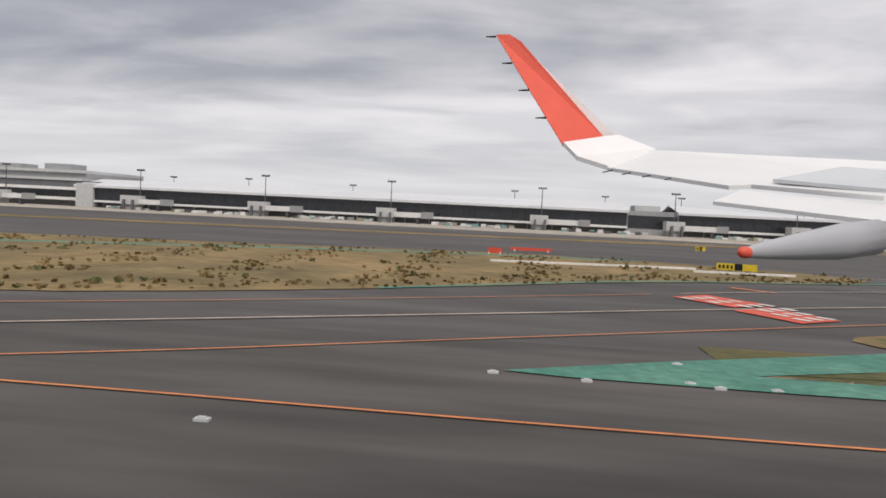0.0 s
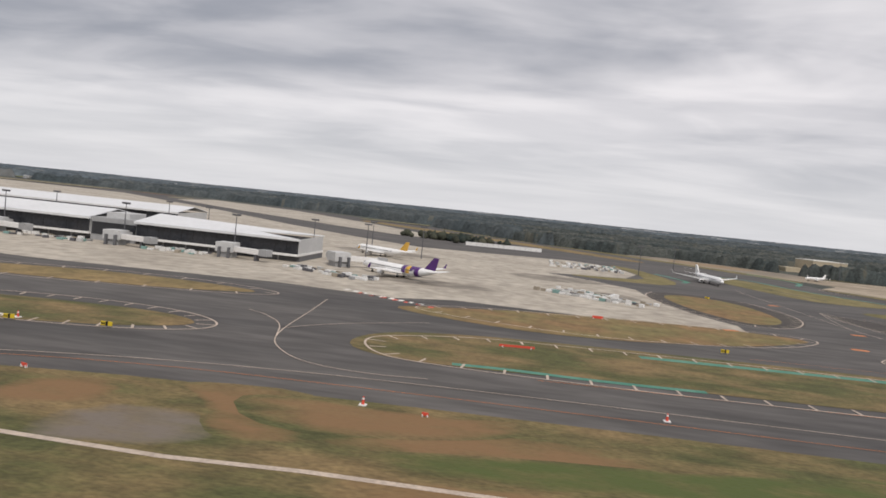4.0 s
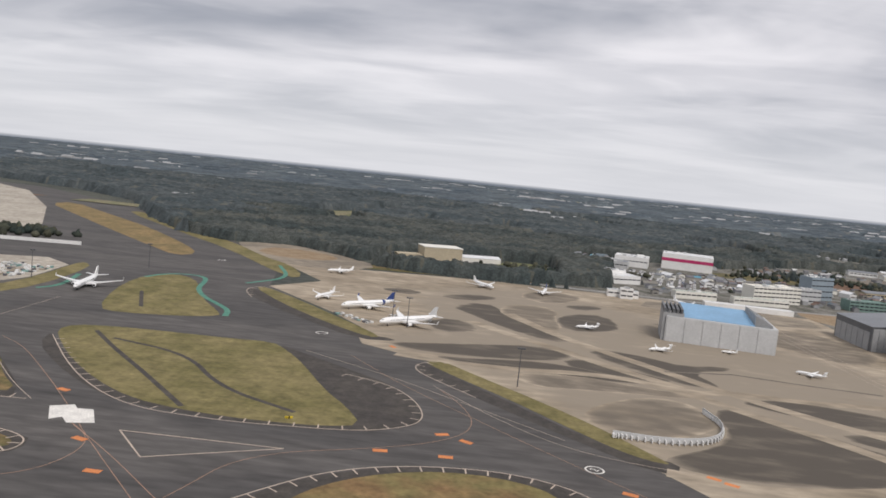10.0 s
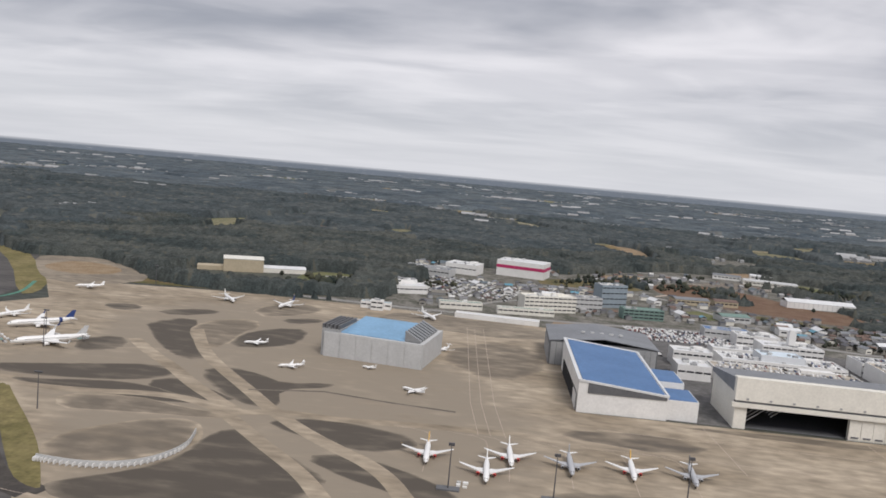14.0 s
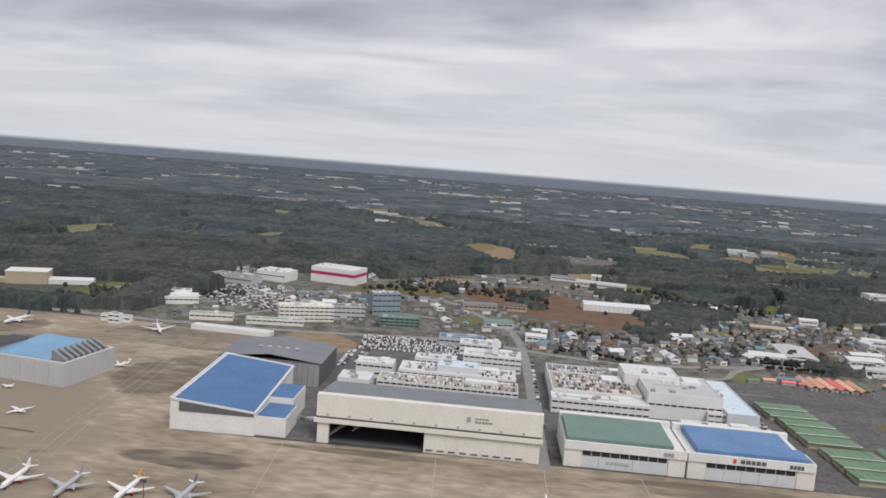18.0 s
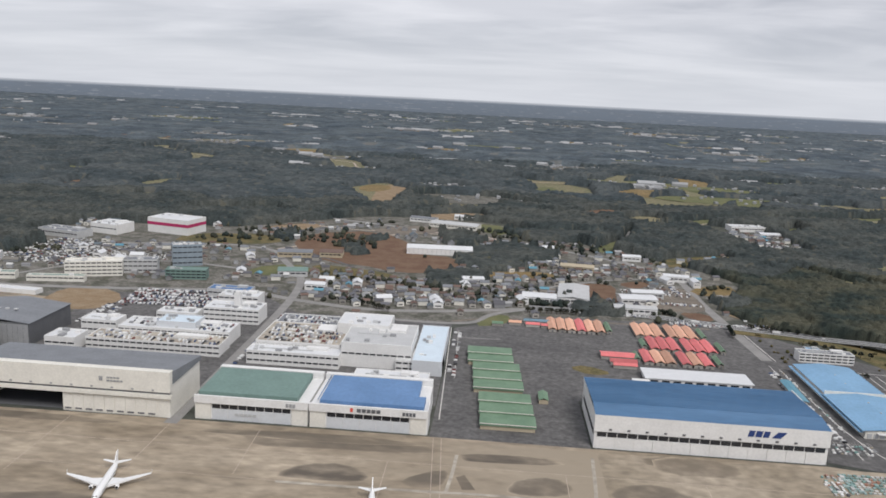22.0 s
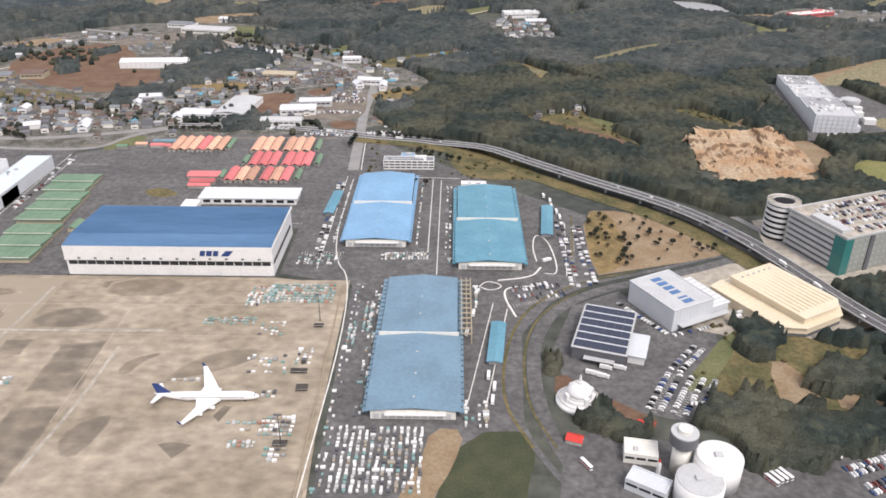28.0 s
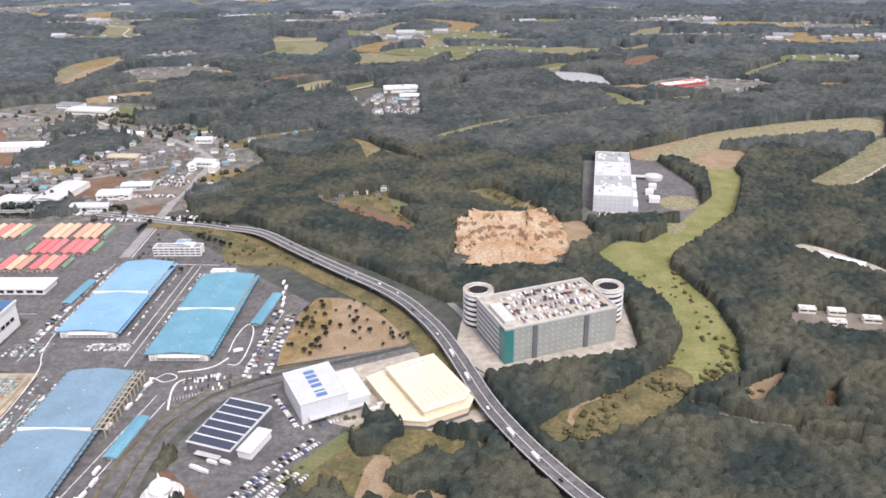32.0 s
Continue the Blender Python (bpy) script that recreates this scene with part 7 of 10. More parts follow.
def vehicle(kind, mat):
    if kind == "car":
        t = thing("car", "small parked %s car" % {"white": "white", "grey": "grey", "dark": "black", "grey_light": "silver", "navy": "dark blue", "red": "red"}[mat], "car", group="parked cars")
        part("body", car_mesh(B()), mat, t)
        for x in (-1.4, 1.4):
            wheel_pair(t, x, 0.74, 0.32, 0.2)
        part("window_band", box(B(), -1.15, 0.42, -0.93, 0.93, 1.0, 1.3), "glass_dark", t)
    else:
        t = thing("lorry", "white box lorry standing in the yard", "lorry", group="lorries")
        part("box_body", box(B(), -5, 2.6, -1.25, 1.25, 0.9, 3.7), mat, t)
        part("cab", box(B(), 2.8, 4.9, -1.2, 1.2, 0.6, 3.0), "white", t)
        part("windscreen", box(B(), 4.9, 4.96, -1.1, 1.1, 1.8, 2.7), "glass_dark", t)
        for x in (-3.6, 3.6):
            wheel_pair(t, x, 1.0, 0.5, 0.3)
    return t


fleet = [vehicle("car", m_) for m_ in ("white", "white", "grey_light", "grey", "dark", "navy", "white", "grey_light")]
truck = vehicle("lorry", "white")
for k, ob in enumerate(fleet):
    ob.matrix_basis = at(2470 + 3.2 * k, 470 + 0.4 * k, 0.08, 70)
truck.matrix_basis = at(2414, 512, 0.08, -18)
rc = random.Random(4)


def row_of_cars(x0, y0, x1, y1, count, turn, z=0.08, fill=0.8):
    for k in range(count):
        if rc.random() > fill:
            continue
        f = (k + 0.5) / count
        copy_thing(rc.choice(fleet), at(x0 + (x1 - x0) * f + rc.uniform(-0.2, 0.2), y0 + (y1 - y0) * f + rc.uniform(-0.2, 0.2), z, turn + rc.choice((0, 180)) + rc.uniform(-3, 3)))


for k in range(5):
    row_of_cars(2436 + 8.5 * k, 463 - 2.2 * k, 2462 + 8.5 * k, 508 - 2.2 * k, 15, -28, fill=0.85)
row_of_cars(2464, 512, 2492, 545, 14, -36)
row_of_cars(2470, 508, 2498, 541, 14, -36)
row_of_cars(2441, 612, 2474, 562, 18, 30, fill=0.95)
row_of_cars(2478, 560, 2512, 574, 12, -60, fill=0.6)
row_of_cars(2529, 640, 2556, 580, 16, 30)
highway = eased([(1890, 1098), (2028, 1100), (2110, 1080), (2180, 1056), (2245, 1046), (2322, 1010), (2396, 936), (2469, 868), (2514, 830), (2550, 792), (2577, 749), (2596, 714), (2619, 654), (2641, 590), (2667, 539), (2688, 505), (2713, 468), (2740, 436), (2790, 385), (2880, 290)], 2)
for k in range(6, len(highway) - 12, 3):
    (ax, ay), (bx, by) = highway[k], highway[k + 1]
    a = math.degrees(math.atan2(by - ay, bx - ax))
    off = rc.choice((-4, 4))
    f = rc.random()
    x, y = ax + (bx - ax) * f - math.sin(radians(a)) * off, ay + (by - ay) * f + math.cos(radians(a)) * off
    copy_thing(truck if rc.random() < 0.3 else rc.choice(fleet), at(x, y, 9.0 if 2342 < x < 2800 else 1.0, a))
for x, y, a in ((2306, 560, 80), (2312, 590, 84), (2316, 626, 70), (2322, 500, 85), (2326, 486, 85), (2324, 470, 85), (2402, 505, -18), (2406, 503, -18), (2410, 501, -18), (2425, 512, -18), (2380, 640, 100), (2398, 850, 90), (2404, 836, 90), (2404, 820, 90), (2408, 806, 90), (2410, 792, 90), (2386, 690, 30), (2546, 596, 30), (2540, 588, 30), (1606, 735, 90)):
    copy_thing(truck, at(x, y, 0.08, a))
# buses
bus = thing("bus", "white coach with pink side panels", "bus", 2500, 392, 0.08, -60, "coaches")
part("body", box(B(), -5.5, 5.5, -1.25, 1.25, 0.5, 3.4), "white", bus)
part("window_band", box(B(), -5.3, 5.52, -1.28, 1.28, 1.9, 2.8), "glass_dark", bus)
part("side_panel", box(B(), -5.0, 4.6, -1.3, 1.3, 0.8, 1.5), "roof_pink", bus)
for x in (-3.6, 3.6):
    wheel_pair(bus, x, 1.0, 0.5, 0.3)
for k in range(1, 4):
    copy_thing(bus, at(2500 + 3.6 * k, 393 + 1.4 * k, 0.08, -60))
copy_thing(bus, at(2383, 404, 0.08, -60))

# ---- freight: dollies, containers and pallets as loose stuff ----


def litter(name, label, mat, areas, seed, category="cargo", car=False):
    """Ordered rows of boxes over turned rectangles: x0, x1, y0, y1, count, size, turn."""
    r = np.random.default_rng(seed)
    vs, fs = [], []
    for x0, x1, y0, y1, count, size, turn in areas:
        c, s = math.cos(radians(turn)), math.sin(radians(turn))
        w_, h_ = x1 - x0, y1 - y0
        pu, pv = (2.6, 5.6) if car else (size * 1.35, size * 1.7)
        if h_ > w_:
            pu, pv = pv, pu
        slots = [(u, v) for u in np.arange(pu / 2, w_, pu) for v in np.arange(pv / 2, h_, pv) if not car or (int(v / pv) % 3 != 2 if h_ <= w_ else int(u / pu) % 3 != 2)]
        r.shuffle(slots)
        for u, v in slots[:count]:
            u, v = u + r.normal(0, 0.25), v + r.normal(0, 0.25)
            x, y = x0 + u * c - v * s, y0 + u * s + v * c
            if car:
                l, w, h, top = 1.8, 4.4 * r.uniform(0.88, 1.08), r.uniform(1.35, 1.9), 0.72
            else:
                l, w, h, top = size * r.uniform(0.75, 1.15), size * r.uniform(0.55, 0.85) * (2.2 if r.random() < 0.12 else 1), size * r.uniform(0.25, 0.65), 1.0
            q = radians(turn + (90 if h_ > w_ else 0) + r.normal(0, 3))
            cq, sq = math.cos(q), math.sin(q)
            n0 = len(vs)
            for z, f in ((0.08, 1.0), (0.08 + h * (0.55 if car else 0.9), 1.0), (0.08 + h, top)):
                for a, b in ((-l, -w), (l, -w), (l, w), (-l, w)):
                    vs.append((x + (a * cq - b * sq) * f / 2, y + (a * sq + b * cq) * f / 2, z))
            fs += [(n0 + 8, n0 + 9, n0 + 10, n0 + 11)] + [(n0 + k0 + k, n0 + k0 + (k + 1) % 4, n0 + k0 + 4 + (k + 1) % 4, n0 + k0 + 4 + k) for k0 in (0, 4) for k in range(4)]
    return quad_mesh(name, vs, fs, mat, label, category)


litter("cargo_containers", "rows of white air freight containers and pallets", "mixed_freight", ((2214, 2274, 376, 442, 230, 2.8, 0), (2204, 2212, 300, 640, 60, 2.4, 0), (2222, 2270, 690, 704, 70, 2.2, 0), (2254, 2260, 720, 890, 34, 2.4, 0), (2284, 2292, 680, 880, 34, 2.4, 0), (2140, 2182, 678, 700, 40, 2.4, 0), (2302, 2320, 440, 470, 20, 2.8, 0), (2222, 2230, 450, 640, 46, 2.4, 0), (2312, 2318, 600, 640, 20, 3.0, 0), (2168, 2174, 720, 890, 24, 2.4, 0)), 2)
litter("cargo_dollies", "rows of empty teal and grey freight dollies", "mixed_dollies", ((2126, 2186, 606, 640, 190, 2.8, 0), (2080, 2124, 569, 581, 30, 2.4, 0), (1866, 1893, 428, 447, 36, 2.6, 0), (1941, 1959, 423, 437, 22, 2.6, 0), (2141, 2162, 416, 424, 26, 2.4, 0), (1780, 1801, 431, 443, 14, 2.6, 0), (1870, 1887, 378, 395, 16, 2.4, 0), (2109, 2129, 604, 635, 36, 2.6, 0), (2205, 2216, 540, 570, 30, 2.6, 0), (2134, 2164, 440, 446, 24, 2.8, 0), (2216, 2226, 560, 610, 40, 2.6, 0)), 3)
litter("ground_equipment", "mixed ground service carts beside the stands", "mixed_freight", ((2108, 2124, 600, 624, 40, 2.8, 0), (1769, 1819, 469, 496, 60, 3.0, 0), (1866, 1904, 470, 500, 14, 3.0, 0), (1785, 1805, 450, 457, 14, 3.0, 0), (1846, 1912, 444, 463, 24, 3.0, 0), (1867, 1872, 492, 499, 3, 3.2, 0), (1945, 1957, 481, 493, 5, 3.4, 0), (1931, 1956, 436, 452, 12, 3.0, 0), (2159, 2185, 428, 451, 46, 2.6, 0), (2167, 2185, 402, 415, 10, 3.0, 0), (2127, 2165, 500, 525, 20, 2.6, 0), (2169, 2185, 513, 536, 14, 2.8, 0), (2079, 2101, 488, 494, 6, 3.4, 0), (2131, 2152, 553, 573, 16, 2.6, 0), (2146, 2156, 432, 438, 6, 3.0, 0), (2152, 2163, 470, 479, 6, 2.8, 0), (300, 345, 440, 470, 46, 3.2, -30), (330, 365, 420, 445, 30, 3.0, -30), (150, 215, 408, 430, 50, 3.0, -30), (-330, -300, 424, 440, 16, 3.2, 0), (-280, -230, 420, 440, 30, 3.2, 0), (-200, -150, 420, 440, 30, 3.2, 0), (-110, -60, 418, 440, 32, 3.2, 0), (-30, 20, 418, 440, 26, 3.2, 0), (60, 100, 418, 440, 24, 3.2, 0), (1310, 1350, 440, 470, 50, 3.0, 0), (1150, 1160, 460, 470, 6, 3.0, 0), (1318, 1352, 700, 712, 24, 3.0, 0), (740, 780, 700, 712, 20, 3.0, 0), (318, 388, 690, 770, 130, 3.4, 0), (690, 740, 690, 700, 20, 3.0, -40)), 6)
litter("parked_cars", "dense rows of parked cars in the town lots", "mixed_cars", ((1340, 1500, 990, 1075, 620, 4.0, 4), (1000, 1180, 1210, 1400, 700, 4.2, -14), (1330, 1360, 900, 985, 70, 4.0, 0), (2040, 2150, 1220, 1250, 60, 4.0, 0), (2080, 2150, 1060, 1080, 60, 4.0, 0), (2190, 2290, 1100, 1130, 70, 4.0, 0), (2400, 2510, 1670, 1760, 330, 4.4, 0), (2812, 2880, 1062, 1090, 110, 4.2, -9), (2560, 2610, 380, 430, 120, 3.8, 20), (1562, 1570, 745, 1000, 40, 4.0, 0), (2152, 2162, 700, 900, 40, 3.6, 0), (2352, 2400, 612, 640, 36, 3.6, 14), (2402, 2430, 640, 780, 90, 3.8, 0), (1790, 1800, 800, 960, 30, 4, 0), (2066, 2150, 1166, 1180, 40, 4, 0), (1700, 1790, 1095, 1110, 60, 4, 0), (1960, 2060, 1086, 1098, 80, 4, 0), (1840, 1880, 1130, 1160, 50, 4, 8), (1640, 1700, 1110, 1150, 60, 4, 12), (2090, 2140, 1230, 1290, 60, 4, 0), (1930, 1990, 1330, 1350, 40, 4, 0), (1770, 1820, 1120, 1150, 50, 4, 10), (2180, 2240, 1060, 1084, 50, 4, 0), (1560, 1680, 1090, 1104, 60, 4, 0), (1200, 1330, 1236, 1290, 160, 4, 10), (900, 960, 1330, 1420, 90, 4, -14), (2168, 2220, 1066, 1082, 40, 4, 0)), 8, "cars", True)
for z_, areas in ((12.3, ((1396, 1538, 815, 843, 100, 4, 0),)), (17.3, ((1584, 1668, 830, 896, 170, 4, 0),)), (14.3, ((1584, 1640, 910, 940, 60, 4, 0),)), (15.3, ((1414, 1450, 862, 886, 36, 4, 0), (1502, 1536, 854, 886, 46, 4, 0)))):
    ob = litter("deck_cars", "rows of cars parked on a roof deck", "mixed_cars", areas, 9, "cars", True)
    ob.location.z = z_ * S
ob = litter("deck_cars", "rows of cars parked on the garage roof", "mixed_cars", ((20, 120, 6, 70, 190, 4, 0),), 10, "cars", True)
ob.matrix_basis = at(2661, 668, 38.5, 22)

# dark steel work platforms beside the cargo stands
def platform(x, y, l, w, turn):
    t = thing("work_platform", "low dark steel platform on the apron", "platform", x, y, 0.09, turn, "apron platforms")
    part("deck", box(B(), -l / 2, l / 2, -w / 2, w / 2, 0.9, 1.15), "asphalt_dark", t)
    for u in (-1, 1):
        for v in (-1, 1):
            part("leg", box(B(), u * (l / 2 - 0.3) - 0.12, u * (l / 2 - 0.3) + 0.12, v * (w / 2 - 0.3) - 0.12, v * (w / 2 - 0.3) + 0.12, 0, 0.9), "grey", t)
        part("rail", box(B(), -l / 2, l / 2, u * w / 2 - 0.06, u * w / 2 + 0.06, 1.95, 2.1), "grey_light", t)
        for v in (-1, 0, 1):
            part("post", box(B(), v * (l / 2 - 0.1) - 0.06, v * (l / 2 - 0.1) + 0.06, u * w / 2 - 0.06, u * w / 2 + 0.06, 1.15, 1.95), "grey_light", t)


for x, y, l, w, turn in ((2175, 504, 13, 6, 0), (2181, 483, 9, 8, 4), (2180, 569, 8, 5, 0), (2177, 421, 10, 6, 0), (2177, 517, 7, 4, 90), (1896, 475, 9, 4, 10), (1878, 481, 14, 3, 40), (1798, 473, 16, 5, 0)):
    platform(x, y, l, w, turn)

# ---- roads ----
lots = [
    ("yard", [(1786, 652), (1926, 652), (1926, 760), (2128, 760), (2128, 660), (2200, 640), (2210, 250), (2300, 360), (2345, 440), (2352, 560), (2380, 610), (2430, 660), (2440, 800), (2330, 900), (2160, 1070), (1900, 1060), (1790, 980)], "asphalt_grey", "grey asphalt yards of the cargo area"),
    ("yard", [(1312, 650), (1366, 650), (1366, 720), (1560, 720), (1575, 655), (1580, 1000), (1500, 1090), (1300, 1040), (1310, 800)], "asphalt_grey", "grey asphalt between the workshops"),
    ("yard", [(1575, 720), (1786, 720), (1786, 1000), (1575, 1000)], "asphalt_grey", "grey asphalt round the workshops"),
    ("yard", [(2382, 458), (2430, 460), (2472, 446), (2488, 470), (2512, 550), (2518, 580), (2480, 566), (2446, 634), (2400, 606), (2376, 540)], "asphalt_grey", "asphalt lot of the solar hall"),
    ("yard", [(2500, 570), (2560, 548), (2660, 580), (2640, 650), (2600, 690), (2560, 690), (2460, 650)], "concrete", "pale yard round the logistics halls"),
    ("yard", [(2610, 690), (2650, 640), (2800, 690), (2800, 800), (2770, 830), (2620, 790)], "concrete", "pale yard round the parking block"),
    ("yard", [(2360, 360), (2600, 330), (2630, 420), (2540, 440), (2480, 420), (2400, 440), (2372, 430)], "asphalt_grey", "asphalt lots of the museum"),
    ("yard", [(2785, 1056), (2960, 1056), (2985, 1200), (2950, 1350), (2830, 1350)], "asphalt_grey", "asphalt round the far factory"),
]
for name, pts, mat, lab in lots:
    sheet(name, pts, 0.05, mat, lab, "yard")
road_list = [([(2166, 930), (2158, 1090), (2152, 1200), (2158, 1330), (2140, 1390), (2043, 1502), (1854, 1619), (1525, 1759), (1200, 1850)], 14, "road_pale"), ([(2420, 330), (2372, 400), (2356, 469), (2359, 541), (2378, 593), (2419, 631), (2478, 654), (2552, 687), (2600, 716)], 11, "asphalt_grey"), ([(2406, 330), (2352, 410), (2338, 470), (2344, 545), (2366, 602), (2414, 645), (2480, 670), (2560, 706)], 5, "asphalt_grey"),
             ([(880, 1050), (1100, 1040), (1300, 1060), (1480, 1100), (1560, 1060), (1700, 1030), (1900, 1098)], 13, "road_pale"), ([(1560, 640), (1558, 1060), (1540, 1200), (1480, 1300), (1440, 1400), (1300, 1420), (1000, 1300), (880, 1250)], 12, "road_pale"), ([(1540, 1180), (1700, 1240), (1900, 1230), (2060, 1220), (2150, 1200)], 8, "road_pale"),
             ([(1440, 1400), (1600, 1600), (1760, 1700), (1854, 1619)], 7, "line_pale"), ([(2850, 575), (2866, 568), (2901, 556), (2932, 541), (2971, 545), (3060, 560), (3200, 600)], 6, "asphalt_grey"), ([(2820, 600), (2880, 570), (2960, 560), (3000, 566)], 5, "gravel"), ([(2730, 1060), (2700, 1120), (2760, 1180), (2790, 1240)], 6, "gravel"), ([(1786, 1010), (1850, 1040), (1990, 1050), (2130, 1050)], 6, "gravel"), ([(1640, 1010), (1678, 1001), (1758, 996), (1816, 1004), (1834, 1056), (1880, 1087)], 9, "road_pale"), ([(1640, 1120), (1640, 1249), (1519, 1376), (1467, 1315)], 7, "asphalt_grey"), ([(1760, 1110), (1790, 1190), (1900, 1210), (1960, 1260), (2060, 1330), (2150, 1340)], 7, "road_pale"), ([(1120, 1100), (1180, 1200), (1300, 1260), (1420, 1230)], 9, "road_pale"), ([(1450, 1670), (1560, 1640), (1700, 1660), (1860, 1600)], 6, "line_pale"), ([(2150, 1200), (2110, 1420), (2040, 1560), (2110, 1660), (2154, 1840)], 9, "road_pale")]
for pts, w, mat in road_list:
    ribbon("road", eased(pts), w, 0.3, mat, "grey two-lane road", "road")
bm = B()
for pts, w in (([(2318, 639), (2326, 651), (2342, 641), (2329, 631), (2318, 639)], 1.2), ([(2336, 651), (2369, 658), (2379, 678)], 2.0), ([(2349, 587), (2340, 621), (2343, 639), (2370, 641)], 1.8), ([(2381, 666), (2396, 663), (2393, 734), (2380, 754), (2374, 721), (2376, 690)], 1.2), ([(2196, 300), (2204, 640), (2170, 700), (2170, 900)], 1.0), ([(2268, 700), (2268, 900)], 0.8), ([(2278, 660), (2278, 900)], 0.8), ([(2320, 470), (2342, 600)], 0.9), ([(2306, 470), (2330, 610)], 0.7), ([(2402, 660), (2414, 780)], 0.8), ([(2176, 930), (2168, 1080)], 1.0), ([(2130, 1060), (2250, 1052)], 1.2), ([(1792, 690), (1786, 980)], 0.8), ([(1800, 800), (1796, 970)], 0.6), ([(1940, 770), (2130, 772)], 0.7), ([(2190, 910), (2300, 905)], 0.9), ([(2162, 670), (2162, 910)], 0.7)):
    ribbon_into(bm, eased(pts), w, 0.42 * LAYER)
tagged(part("lane_lines", bm, "line_white"), "white painted lane lines of the cargo yards", "marking", "", "stuff")
bm = B()
for x0, y0, x1, y1, n_, l_, a_ in ((2404, 650, 2420, 776, 44, 5, 0), (2142, 700, 2186, 700, 16, 6, 90), (2222, 700, 2272, 706, 18, 5, 90), (2438, 462, 2464, 510, 18, 5, -28), (2455, 458, 2481, 506, 18, 5, -28), (1800, 940, 1850, 940, 18, 5, 90), (2344, 600, 2396, 622, 20, 5, 110), (2172, 1070, 2216, 1068, 16, 5, 90)):
    for k in range(n_):
        f = k / n_
        x, y = x0 + (x1 - x0) * f, y0 + (y1 - y0) * f
        ribbon_into(bm, [(x, y), (x + l_ * math.cos(radians(a_)), y + l_ * math.sin(radians(a_)))], 0.3, 0.44 * LAYER)
tagged(part("bay_lines", bm, "line_white"), "white painted parking bay lines", "marking", "", "stuff")
for pts, w in (([(2350, 420), (2330, 470), (2338, 545), (2360, 604), (2408, 648), (2470, 672)], 4), ([(2366, 420), (2348, 470), (2352, 545), (2372, 597), (2416, 637)], 3), ([(2410, 680), (2424, 800)], 3)):
    ribbon("verge", eased(pts), w * 0.6, 0.34, "scrub", "grass verge beside the road", "verge")
ribbon("road", eased([(2300, 1066), (2410, 972), (2480, 912), (2556, 862), (2604, 802), (2634, 735), (2650, 690)]), 8, 0.3, "road_pale", "grey side road below the highway", "road")
ribbon("road", eased([(2520, 826), (2560, 780), (2586, 726), (2606, 690), (2640, 640)]), 7, 0.31, "road_pale", "grey side road below the highway", "road")
# raised highway with parapets
deck_z = [0.9 + 8.0 * min(1, max(0, (x - 2280) / 60)) * min(1, max(0, (2900 - x) / 100)) for x, y in highway]
bm = ribbon_into(B(), highway, 17, deck_z)
bmesh.ops.solidify(bm, geom=bm.faces[:], thickness=1.2)
hw = thing("highway", "grey elevated highway with pale parapets", "highway", kind="structure")
part("deck", bm, "asphalt_grey", hw)
for off in (-8.6, 0, 8.6):
    pts = []
    for k, (x, y) in enumerate(highway):
        a, b = highway[max(k - 1, 0)], highway[min(k + 1, len(highway) - 1)]
        d = math.hypot(b[0] - a[0], b[1] - a[1])
        pts.append((x - (b[1] - a[1]) / d * off, y + (b[0] - a[0]) / d * off))
    bm = ribbon_into(B(), pts, 0.7, [z + 1.0 for z in deck_z])
    bmesh.ops.solidify(bm, geom=bm.faces[:], thickness=1.1)
    part("parapet", bm, "grey_light", hw)
for k in range(0, len(highway), 3):
    x, y = highway[k]
    if deck_z[k] > 5:
        part("pier", tube(B(), x, y, -0.5, deck_z[k] - 1.0, 1.6, 1.6, 10), "grey_light", hw)
bank = [q for q in highway if 2165 < q[0] < 2640]
bm = ribbon_into(B(), [(x - 15, y - 12) for x, y in bank], 24, 0.5)
tagged(part("embankment", bm, "scrub"), "rough green embankment beside the highway", "embankment", "", "structure")
fence = thing("perimeter_fence", "long pale perimeter fence of the airport", "fence", kind="structure")
for k in range(48):
    y = 255 + 8 * k
    x = 2198 - 6 * (y - 250) / 390
    part("fence_panel", box(B(), x - 0.15, x + 0.15, y, y + 7.6, 0.2, 2.8), "beige", fence)

